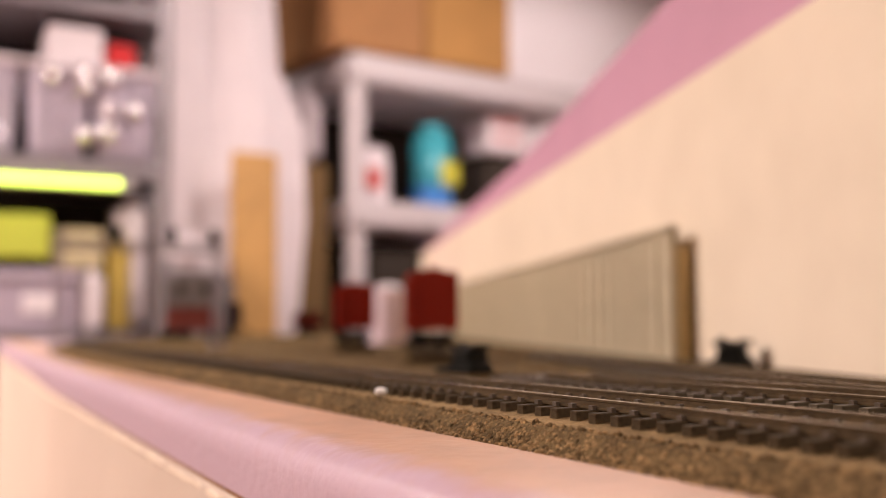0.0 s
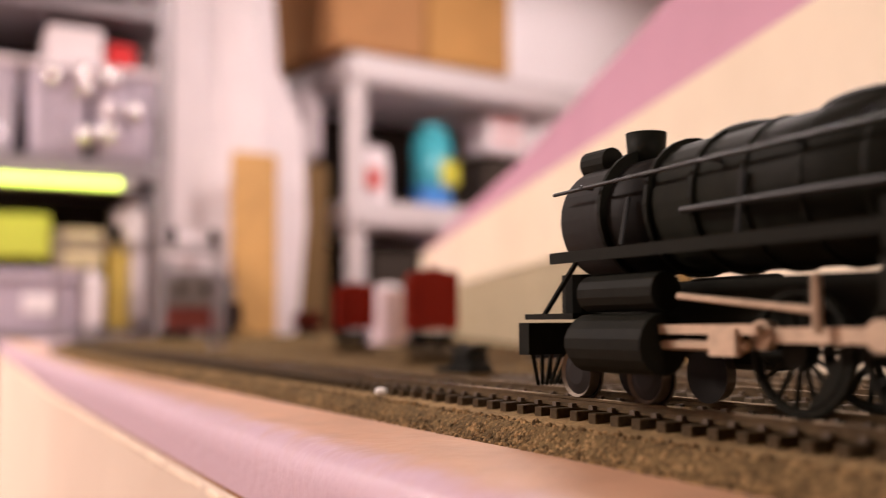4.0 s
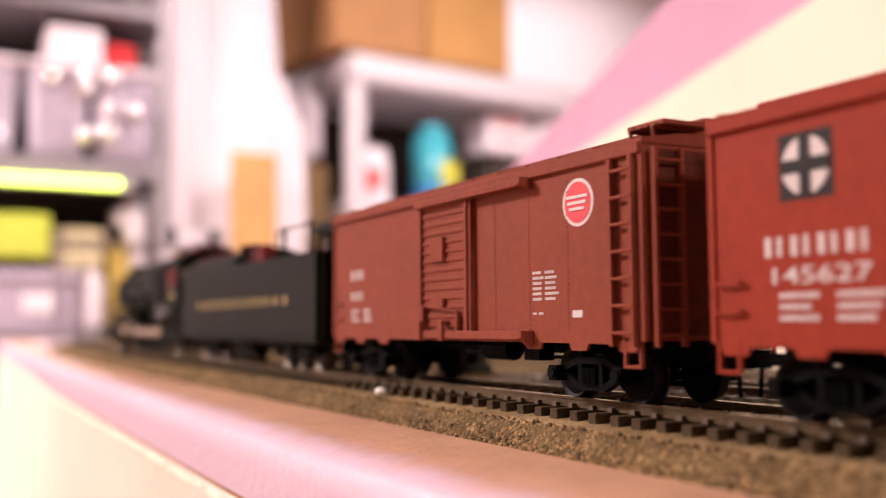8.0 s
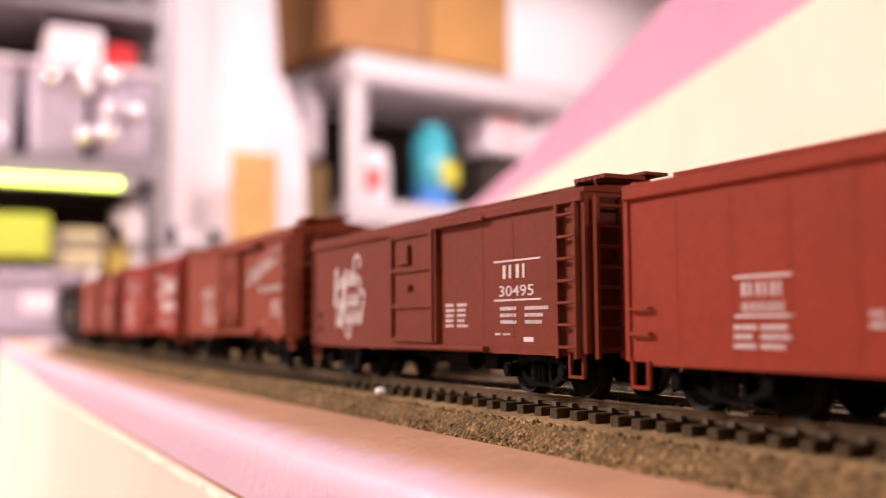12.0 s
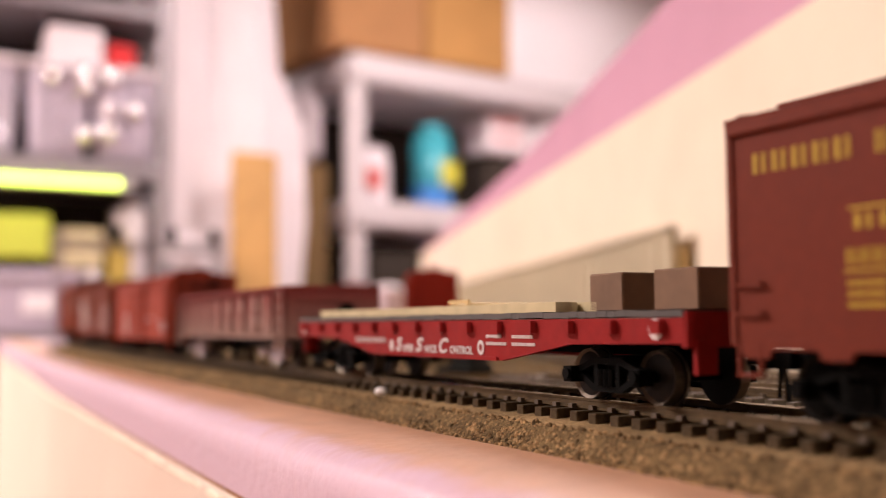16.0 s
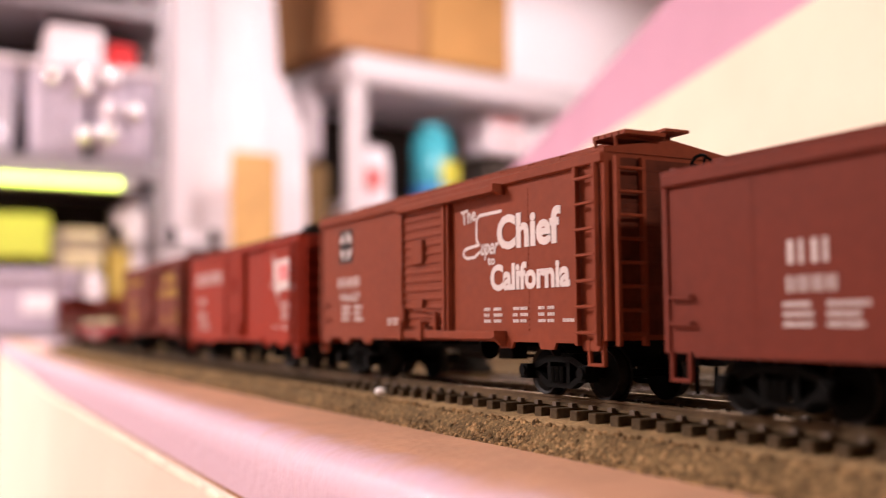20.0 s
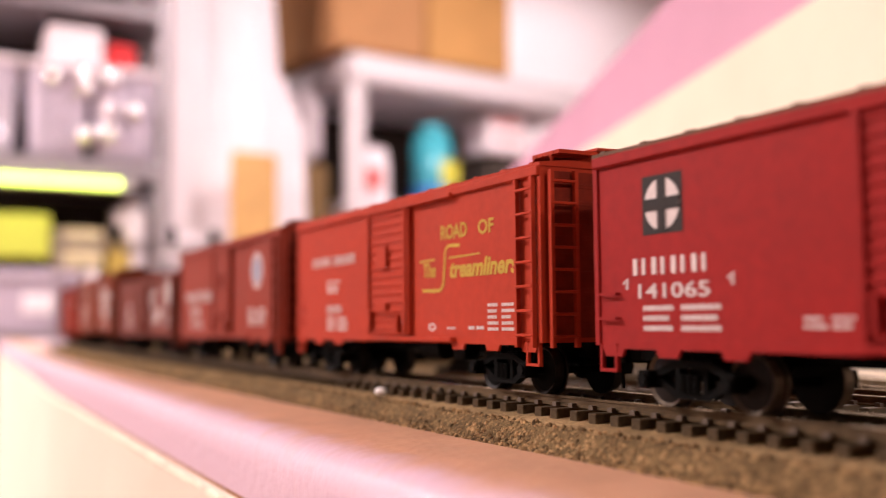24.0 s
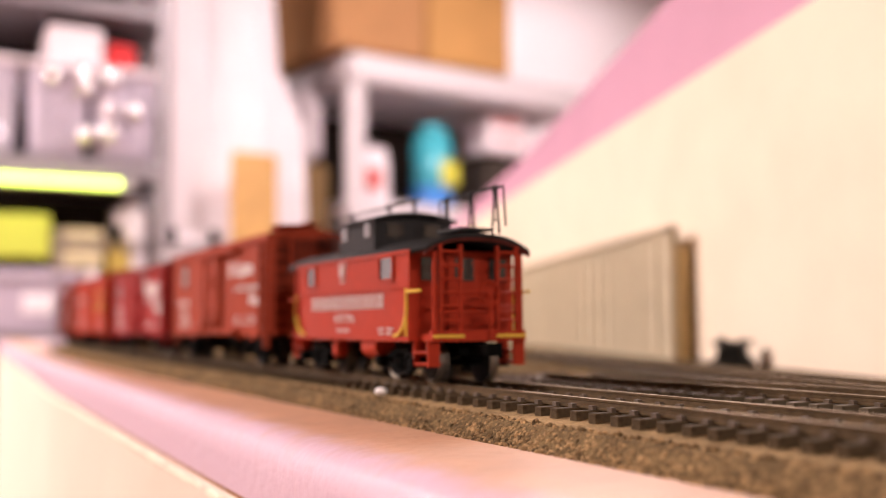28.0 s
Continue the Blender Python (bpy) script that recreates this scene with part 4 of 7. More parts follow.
        cyl(bm, (-0.0640, y * 0.0146, 0.0115), (-0.044, y * 0.0146, 0.0115), 0.0009, 6)
        part("piston_rod", bm, M_ROD, e)
        bm = B()
        box(bm, -0.053, y * 0.0150, 0.0142, 0.024, 0.0016, 0.0016)
        box(bm, -0.048, y * 0.0156, 0.0122, 0.006, 0.0016, 0.0046)
        part("crosshead", bm, M_ROD, e)
        bm = B()
        cyl(bm, (-0.060, y * 0.0146, 0.0200), (-0.030, y * 0.0146, 0.0170), 0.0006, 6)
        cyl(bm, (-0.030, y * 0.0146, 0.0225), (-0.030, y * 0.0146, 0.0135), 0.0008, 6)
        part("valve_rod", bm, M_ROD, e)
        bm = B()
        prism(bm, [(0.0375, 0.0262), (0.0760, 0.0256), (0.0765, 0.0240), (0.0420, 0.0178), (0.0380, 0.0182)], y * 0.0125, y * 0.0158, "y")
        part("ash_pan", bm, mat("ash_pan_brown", (0.024, 0.016, 0.012), 0.7, vary=0.2, scale=300), e, "brown painted ash pan")
        bm = B()
        prism(bm, [(0.0440, 0.0040), (0.0455, 0.0120), (0.0530, 0.0138), (0.0575, 0.0128), (0.0600, 0.0098), (0.0680, 0.0112), (0.0760, 0.0102), (0.0760, 0.0082), (0.0700, 0.0090), (0.0610, 0.0078), (0.0560, 0.0062), (0.0520, 0.0030)], y * 0.0112, y * 0.0134, "y")
        cyl(bm, (0.053, y * 0.0134, 0.0088), (0.053, y * 0.0150, 0.0088), 0.0022, 10)
        part("trailing_frame", bm, M_LOCO, e)
        share("trailing_wheel", WHEEL, e, pose(0.0640, y * 0.0079, 0.0052, 0, 0, 0 if y < 0 else 180))
        for x in (-0.0980, -0.0760):
            share("pilot_wheel", WHEEL, e, pose(x, y * 0.0079, 0.0051, 0, 0, 0 if y < 0 else 180))
    bm = B()
    prism(bm, [(-0.013, 0.0085), (0.013, 0.0085), (0.013, 0.0155), (-0.013, 0.0155)], -0.1140, -0.1100, "x")
    part("pilot_beam", bm, M_LOCO, e)
    for k in range(9):
        y = -0.0105 + k * 0.0026
        bm = B()
        cyl(bm, (-0.1125, y, 0.0090), (-0.1190, y * 0.45, 0.0015), 0.0005, 5)
        part("pilot_slat", bm, M_LOCO, e)
    bm = B()
    box(bm, -0.1040, 0, 0.0168, 0.018, 0.024, 0.0012)
    part("pilot_deck", bm, M_LOCO, e)
    bm = B()
    cyl(bm, (-0.108, 0, 0.0170), (-0.108, 0, 0.0260), 0.0045, 14)
    part("air_tank", bm, M_LOCO, e)
    for y in (-0.008, 0.008):
        bm = B()
        cyl(bm, (-0.112, y, 0.0165), (-0.098, y, 0.0290), 0.0006, 6)
        part("deck_brace", bm, M_LOCO, e)
    bm = B()
    box(bm, -0.012, 0, 0.0180, 0.170, 0.0090, 0.0100)
    box(bm, 0.062, 0, 0.0140, 0.050, 0.0150, 0.0080)
    part("frame", bm, M_LOCO, e)
    for y in (-1, 1):
        ys = y * 0.0163
        bm = B()
        for x, z, w, h in ((0.0690, 0.0362, 0.0060, 0.0226), (0.0863, 0.0362, 0.0034, 0.0226), (0.0783, 0.0300, 0.0126, 0.0102), (0.0783, 0.0452, 0.0126, 0.0046)):
            box(bm, x, ys, z, w, 0.0008, h)
        part("cab_side", bm, M_LOCO, e)
        wf = B()
        for x, z, w, h in ((0.0738, 0.0390, 0.0014, 0.0080), (0.0798, 0.0390, 0.0014, 0.0080), (0.0768, 0.0424, 0.0070, 0.0012), (0.0768, 0.0357, 0.0070, 0.0012)):
            box(wf, x, ys + y * 0.0002, z, w, 0.0012, h)
        fr = part("window", wf, M_CABRED, e, "red cab window frame")
        bm = B()
        box(bm, 0.0783, ys - y * 0.0003, 0.0390, 0.0124, 0.0003, 0.0078)
        part("pane", bm, M_PANE, fr)
        bm = B()
        box(bm, 0.0770, ys, 0.0246, 0.024, 0.0014, 0.0012)
        box(bm, 0.0775, ys * 0.97, 0.0222, 0.020, 0.0010, 0.0006)
        part("cab_step", bm, M_LOCO, e)
        bm = B()
        cyl(bm, (0.0800, y * 0.0152, 0.0245), (0.0800, y * 0.0152, 0.0110), 0.0007, 8)
        cyl(bm, (0.0800, y * 0.0152, 0.0190), (0.0800, y * 0.0152, 0.0160), 0.0015, 10)
        cyl(bm, (0.0800, y * 0.0152, 0.0135), (0.0800, y * 0.0152, 0.0115), 0.0013, 10)
        cyl(bm, (0.0800, y * 0.0152, 0.0175), (0.0690, y * 0.0150, 0.0160), 0.0006, 8)
        part("injector", bm, M_PIPE, e)
        bm = B()
        cyl(bm, (0.0835, y * 0.0150, 0.0245), (0.0835, y * 0.0150, 0.0090), 0.0005, 6)
        cyl(bm, (0.0835, y * 0.0150, 0.0090), (0.0760, y * 0.0150, 0.0075), 0.0005, 6)
        part("pipe", bm, M_PIPE, e)
        bm = B()
        prism(bm, [(y * 0.0085, 0.0255), (y * 0.0163, 0.0255), (y * 0.0163, 0.0462), (y * 0.0085, 0.0505)], 0.0868, 0.0876, "x")
        w = part("cab_rear_wall", bm, M_LOCO, e)
        bm = B()
        box(bm, 0.0878, y * 0.0128, 0.0405, 0.0004, 0.0042, 0.0052)
        part("pane", bm, mat("lit_pane", (0.16, 0.11, 0.07), 0.2, vary=0.2, scale=200), w)
        bm = B()
        cyl(bm, (0.0875, ys, 0.026), (0.0875, ys, 0.044), 0.0004, 6)
        part("cab_handrail", bm, M_LOCO, e)
    bm = B()
    arc = [(-0.0172 + 0.0344 * i / 12, 0.0474 + 0.0072 * (1 - ((i - 6) / 6) ** 2)) for i in range(13)]
    mid = arc[2:11]
    for name, seq in (("roof_side", arc[:3]), ("roof_side", arc[10:])):
        sb = B()
        prism(sb, seq + [(a * 1.0, b - 0.0010) for a, b in reversed(seq)], 0.0640, 0.0960, "x")
        part(name, sb, M_LOCO, e)
    prism(bm, mid + [(a, b - 0.0010) for a, b in reversed(mid)], 0.0640, 0.0960, "x")
    part("cab_roof", bm, M_LOCO_ROOF, e, "oxide red arched cab roof")
    bm = B()
    box(bm, 0.077, 0.001, 0.0550, 0.014, 0.012, 0.0010)
    part("roof_hatch", bm, M_LOCO_ROOF, e)
    bm = B()
    prism(bm, [(-0.0160, 0.0255), (0.0160, 0.0255)] + [(a * 0.95, b - 0.0012) for a, b in reversed(arc)], 0.0655, 0.0665, "x")
    part("cab_front", bm, M_LOCO, e)
    bm = B()
    box(bm, 0.071, 0, 0.0340, 0.008, 0.024, 0.016)
    part("backhead", bm, M_UNDER, e)
    bm = B()
    box(bm, 0.0790, 0, 0.0195, 0.034, 0.026, 0.0118)
    part("cab_floor", bm, M_UNDER, e)
    words_fit("6238", M_LGOLD, e, 73.0, 83.4, 29.0, 31.9, "gold cab number", bold=0.00005, y=-0.0163 - 0.0006, name="cab_number")
    share("coupler", COUPLER, e, pose(-0.119, 0, 0, 0, 0, 180))
    R = 0.0105
    dk = B()
    seg = 28
    for i in range(seg):
        a, b = 2 * math.pi * i / seg, 2 * math.pi * (i + 1) / seg
        cyl(dk, (0.92 * R * math.cos(a), 0, 0.92 * R * math.sin(a)), (0.92 * R * math.cos(b), 0, 0.92 * R * math.sin(b)), 0.0010, 6)
    for i in range(14):
        a = 2 * math.pi * i / 14
        cyl(dk, (0, 0, 0), (0.9 * R * math.cos(a), 0, 0.9 * R * math.sin(a)), 0.00055, 5)
    cyl(dk, (0, -0.0018, 0), (0, 0.0012, 0), 0.0026, 12)
    prism(dk, [(R * 0.84 * math.cos(a), R * 0.84 * math.sin(a)) for a in [math.pi * (0.25 + 0.5 * i / 6) for i in range(7)]], -0.0010, 0.0010, "y")
    cyl(dk, (0, -0.0030, -0.0048), (0, 0.0, -0.0048), 0.0012, 8)
    me = mesh_of("driving_wheel", dk, M_LOCO)
    drivers, places = [], (-0.0385, -0.0165, 0.0055, 0.0275)
    for x in places:
        for y, turn in ((-0.0085, 0), (0.0085, 180)):
            o = share("driving_wheel", me, e, pose(x, y, 0.0105, 0, 0, turn))
            drivers.append((o, x, y, turn))
    rods = []
    for y in (-0.0125, 0.0125):
        bm = B()
        box(bm, -0.0055, 0, 0, 0.066, 0.0010, 0.0024)
        for x in places:
            cyl(bm, (x, -0.0010, 0), (x, 0.0010, 0), 0.0024, 12)
        rods.append((part("side_rod", bm, M_ROD, e), y))
    return e, drivers, rods


def tender():
    t = thing("tender", "long black coal tender with gold lettering and red coal bunker", "tender", "cars of the freight train")
    H, W = 0.0880, 0.0170
    bm = B()
    # side sheets: higher at the front bunker
    prism(bm, [(-H, 0.0092), (H, 0.0092), (H, 0.0385), (-H + 0.004, 0.0408), (-H, 0.0395)], -W, W, "y")
    bevel(bm, 0.0005, 1)
    part("tank", bm, M_LOCO, t)
    bm = B()
    prism(bm, [(-W + 0.0006, 0.0385), (-W + 0.0012, 0.0420), (-W + 0.006, 0.0452), (-0.004, 0.0468), (0.004, 0.0468), (W - 0.006, 0.0452), (W - 0.0012, 0.0420), (W - 0.0006, 0.0385)], -H + 0.004, -0.006, "x")
    part("bunker_top", bm, M_LOCO, t)
    bm = B()
    prism(bm, [(-W + 0.0058, 0.0454), (-0.004, 0.0470), (0.004, 0.0470), (W - 0.0058, 0.0454), (W - 0.0058, 0.0460), (0.004, 0.0476), (-0.004, 0.0476), (-W + 0.0058, 0.0460)], -H + 0.005, -0.006, "x")
    part("bunker_lid", bm, M_LOCO_ROOF, t, "oxide red bunker lid")
    for y in (-1, 1):
        bm = B()
        cyl(bm, (-H - 0.0022, y * 0.0150, 0.012), (-H - 0.0022, y * 0.0150, 0.036), 0.0006, 8)
        for z in (0.013, 0.035):
            cyl(bm, (-H - 0.0022, y * 0.0150, z), (-H, y * 0.0150, z), 0.0005, 6)
        part("handrail", bm, M_PIPE, t)
        bm = B()
        box(bm, -H - 0.0030, y * 0.0145, 0.0060, 0.0050, 0.0040, 0.0006)
        box(bm, -H - 0.0030, y * 0.0145, 0.0105, 0.0050, 0.0040, 0.0006)
        box(bm, -H - 0.0006, y * 0.0145, 0.0090, 0.0006, 0.0040, 0.0070)
        part("step", bm, M_LOCO, t)
    bm = B()
    prism(bm, [(-W, 0.0384), (-W, 0.0392), (W, 0.0392), (W, 0.0384)], -H + 0.003, H, 'x')
    part("deck_edge", bm, M_LOCO, t)
    # red hatch hump on the deck
    bm = B()
    prism(bm, [(-0.0095, 0.0390), (-0.0010, 0.0478), (0.0195, 0.0464), (0.0230, 0.0390)], -0.0132, -0.0070, "y")
    bevel(bm, 0.0010, 2)
    part("water_hatch", bm, mat("hatch_red", (0.150, 0.008, 0.010), 0.45, vary=0.15, scale=300, spec=0.2), t, "dark red hatch hump")
    bm = B()
    prism(bm, [(-0.0108, 0.0389), (-0.0098, 0.0418), (-0.0030, 0.0391)], -0.0142, -0.0136, "y")
    part("hatch_apron", bm, mat("hatch_bright_red", (0.60, 0.035, 0.022), 0.45, vary=0.1, scale=300), t, "bright red hatch front")
    bm = B()
    cyl(bm, (0.0335, -0.0120, 0.0388), (0.0335, -0.0120, 0.0412), 0.0022, 12)
    part("filler_cap", bm, M_LOCO, t)
    for x in (0.0080, 0.0140):
        bm = B()
        box(bm, x, -0.0135, 0.0435, 0.0010, 0.0008, 0.0075)
        part("hatch_strap", bm, M_LOCO, t)
    bm = B()
    cyl(bm, (0.0020, -0.0140, 0.0395), (0.0020, -0.0140, 0.0472), 0.0018, 8)
    part("hatch_hinge", bm, M_LOCO, t)
    # antenna on posts along the deck
    for x in (0.0378, 0.0650):
        bm = B()
        for dx in (-0.0014, 0.0014):
            cyl(bm, (x + dx, -0.0100, 0.0388), (x, -0.0100, 0.0480), 0.0005, 6)
        cyl(bm, (x, -0.0100, 0.0470), (x, -0.0100, 0.0515), 0.0008, 8)
        part("antenna_post", bm, M_LOCO, t)
    bm = B()
    cyl(bm, (0.0295, -0.010, 0.0388), (0.0295, -0.010, 0.0495), 0.00035, 6)
    cyl(bm, (0.0295, -0.010, 0.0495), (0.0305, -0.010, 0.0503), 0.00035, 6)
    cyl(bm, (0.0305, -0.010, 0.0503), (0.0710, -0.010, 0.0508), 0.0004, 6)
    cyl(bm, (0.0710, -0.010, 0.0508), (0.0740, -0.010, 0.0490), 0.0004, 6)
    part("antenna_rail", bm, M_LOCO, t)
    # doghouse at the rear
    for y in (-0.0105, 0.0105):
        for x in (0.0730, 0.0840):
            bm = B()
            box(bm, x, y, 0.0425, 0.0016, 0.0012, 0.0084)
            part("doghouse_post", bm, M_LOCO, t)
        for z in (0.0392, 0.0462):
            bm = B()
            box(bm, 0.0785, y, z, 0.0094, 0.0010, 0.0016)
            part("doghouse_rail", bm, M_LOCO, t)
    bm = B()
    box(bm, 0.0854, 0, 0.0425, 0.0010, 0.0200, 0.0084)
    part("doghouse_wall", bm, M_LOCO, t)
    bm = B()
    box(bm, 0.0790, 0, 0.0422, 0.0100, 0.0186, 0.0076)
    part("doghouse_inside", bm, mat("doghouse_dark_red", (0.05, 0.012, 0.010), 0.7, vary=0.2, scale=300), t, "dark red inside of the doghouse")
    bm = B()
    prism(bm, [(0.0715, 0.0468), (0.0715, 0.0476), (0.0820, 0.0490), (0.0950, 0.0490), (0.0950, 0.0482), (0.0900, 0.0460), (0.0850, 0.0460)], -0.0120, 0.0120, "y")
    part("doghouse_roof", bm, M_LOCO, t)
    # rear: ladder, lamp, steps
    ladder("rear_ladder", t, M_LOCO, pose(H + 0.0012, -0.0115, 0, 0, 0, 90), 0.006, 0.010, 0.038, 8)
    bm = B()
    cyl(bm, (H - 0.001, 0, 0.0445), (H + 0.0045, 0, 0.0445), 0.0026, 14)
    box(bm, H + 0.001, 0, 0.0480, 0.008, 0.008, 0.0008)
    cyl(bm, (H + 0.001, 0, 0.0378), (H + 0.001, 0, 0.0440), 0.0012, 8)
    part("rear_lamp", bm, M_LOCO, t)
    bm = B()
    box(bm, 0, -W - 0.0002, 0.0112, 2 * H, 0.0008, 0.0008)
    box(bm, 0, -W - 0.0002, 0.0128, 2 * H, 0.0006, 0.0004)
    part("sill_moulding", bm, M_LOCO, t)
    bm = B()
    for x in (-0.032, -0.020, -0.008, 0.0055, 0.020):
        for k in range(22):
            box(bm, x, -W - 0.00005, 0.0145 + k * 0.0009, 0.0003, 0.0003, 0.0003)
            box(bm, x + 0.0012, -W - 0.00005, 0.0145 + k * 0.0009, 0.0003, 0.0003, 0.0003)
    part("riveted_seam", bm, M_LOCO, t)["kind"] = "stuff"
    bm = B()
    box(bm, 0, 0, 0.0085, 2 * H, 0.020, 0.0030)
    part("underframe", bm, M_UNDER, t)
    bm = B()
    box(bm, 0.002, -0.0095, 0.0062, 0.016, 0.007, 0.0040)
    bevel(bm, 0.0012, 2)
    part("scoop_box", bm, M_UNDER, t)
    for x in (-0.056, 0.056):
        tk = new("truck")
        tk.parent, tk.matrix_basis = t, pose(x, 0, 0)
        for y, turn in ((-0.0122, 0), (0.0122, 180)):
            fr = B()
            prism(fr, [(-0.0210, 0.0050), (-0.0210, 0.0080), (-0.010, 0.0088), (0.010, 0.0088), (0.0210, 0.0080), (0.0210, 0.0050), (0.0165, 0.0042), (0.0095, 0.0058), (0.0040, 0.0040), (-0.0040, 0.0040), (-0.0095, 0.0058), (-0.0165, 0.0042)], -0.0008, 0.0008, "y")
            for wx in (-0.0160, 0.0, 0.0160):
                box(fr, wx, -0.0012, 0.0058, 0.0034, 0.0014, 0.0040)
            o = part("side_frame", fr, M_UNDER, tk)
            o.matrix_basis = pose(0, y, 0, 0, 0, turn)
        for wx in (-0.0160, 0.0, 0.0160):
            share("wheel", WHEEL, tk, pose(wx, -0.0079, 0.0051))
            share("wheel", WHEEL, tk, pose(wx, 0.0079, 0.0051, 0, 0, 180))
    share("coupler", COUPLER, t, pose(H + 0.003, 0, 0))
    xs = [-0.0572 + i * 0.01035 for i in range(12)]
    bars([b for x in xs for b in letter_bars(1, x, 0.0225, 0.0042, 0.0030, 0.12)], M_LGOLD, t, "gold_lettering", y=-W - 0.0001, label="gold lettering bars")
    return t


def gondola():
    p = mat("gondola_faded_paint", (0.150, 0.024, 0.020), 0.75, vary=0.16, scale=160, dirt=(0.19, 0.10, 0.085), spec=0.15)
    # road dust thrown up over the lower part of the sides
    nt = p.node_tree
    tc, sep, lift, dust = nt.nodes.new("ShaderNodeTexCoord"), nt.nodes.new("ShaderNodeSeparateXYZ"), nt.nodes.new("ShaderNodeMapRange"), nt.nodes.new("ShaderNodeMix")
    dust.data_type = "RGBA"
    nt.links.new(tc.outputs["Object"], sep.inputs[0])
    nt.links.new(sep.outputs["Z"], lift.inputs["Value"])
    lift.inputs["From Min"].default_value, lift.inputs["From Max"].default_value = 0.0105, 0.0270
    lift.inputs["To Min"].default_value, lift.inputs["To Max"].default_value = 0.85, 0.0
    base = nt.nodes["Principled BSDF"].inputs["Base Color"]
    nt.links.new(base.links[0].from_socket, dust.inputs["A"])
    dust.inputs["B"].default_value = (0.26, 0.175, 0.140, 1)
    nt.links.new(lift.outputs[0], dust.inputs["Factor"])
    nt.links.new(dust.outputs["Result"], base)
    g = thing("gondola", "faded red-brown gondola with dusty grey trucks", "gondola", "cars of the freight train")
    H, W, T0, T1 = 0.0765, 0.0163, 0.0105, 0.0283
    for y in (-1, 1):
        bm = B()
        box(bm, 0, y * (W - 0.0008), (T0 + T1) / 2, 2 * H, 0.0010, T1 - T0)
        part("side", bm, p, g)
        for k in range(10):
            x = -H + 0.001 + k * (2 * H - 0.002) / 9
            bm = B()
            box(bm, x, y * W, (T0 + T1) / 2 + 0.0005, 0.0016, 0.0016, T1 - T0 - 0.002)
            for q in range(9):
                box(bm, x - 0.0013, y * (W - 0.0002), T0 + 0.003 + q * 0.0019, 0.0004, 0.0005, 0.0004)
            part("side_post", bm, p, g)
        bm = B()
        box(bm, 0, y * (W + 0.0001), T1, 2 * H + 0.001, 0.0026, 0.0014)
        part("top_chord", bm, p, g)
        bm = B()
        box(bm, 0, y * (W + 0.0003), T0 + 0.0006, 2 * H, 0.0018, 0.0014)
        box(bm, 0, y * (W + 0.0001), T0 + 0.0022, 2 * H, 0.0010, 0.0006)
        part("side_sill", bm, p, g)
        for x in (-H + 0.004, H - 0.004):
            ladder("side_ladder", g, p, pose(x, y * (W + 0.0016), 0, 0, 0, 0 if y < 0 else 180), 0.0058, T0 - 0.004, T1, 5)
    for x in (-H, H):
        bm = B()
        box(bm, x, 0, (T0 + T1) / 2, 0.0012, 2 * W, T1 - T0)
        part("end_wall", bm, p, g)
        for z in (T0 + 0.004, T0 + 0.009, T0 + 0.014):
            bm = B()
            prism(bm, [(-W + 0.002, z - 0.0015), (W - 0.002, z - 0.0015), (W - 0.003, z + 0.0015), (-W + 0.003, z + 0.0015)], x - 0.0018, x + 0.0018, "x")
            bevel(bm, 0.0008, 2)
            part("end_rib", bm, p, g)
        bm = B()
        box(bm, x, 0, T1, 0.0030, 2 * W + 0.002, 0.0016)
        part("end_chord", bm, p, g)
    bm = B()
    box(bm, 0, 0, T0 + 0.0010, 2 * H, 2 * W - 0.001, 0.0014)
    part("floor", bm, p, g)
    bm = B()
    prism(bm, [(-0.060, T0), (0.060, T0), (0.030, T0 - 0.004), (-0.030, T0 - 0.004)], -0.003, 0.003, "y")
    part("centre_sill", bm, M_UNDER, g)
    bm = B()
    cyl(bm, (H + 0.002, 0.004, 0.020), (H + 0.004, 0.004, 0.020), 0.003, 14)
    part("brake_wheel", bm, M_UNDER, g)
    for x in (-0.054, 0.054):
        truck(g, x, "dusty", True)
    couplers(g, H)
    pale = mat("faded_lettering", (0.46, 0.31, 0.26), 0.7, vary=0.2, scale=500)
    for k in range(6):
        bars(letter_bars(1, -0.072 + 0.0085 + k * 0.01655, 0.0205, 0.0062, 0.0052, 0.1), pale, g, "owner_mark", y=-W + 0.0002)
    bars([(0.0345, 0.0262, 0.0125, 0.0005)] + letter_bars(3, 0.035, 0.0212, 0.012, 0.0042) + [(0.0345, 0.0200, 0.0125, 0.0005)] + letter_bars(4, 0.035, 0.0150, 0.012, 0.0040), pale, g, "painted_number", y=-W + 0.0002)
    return g


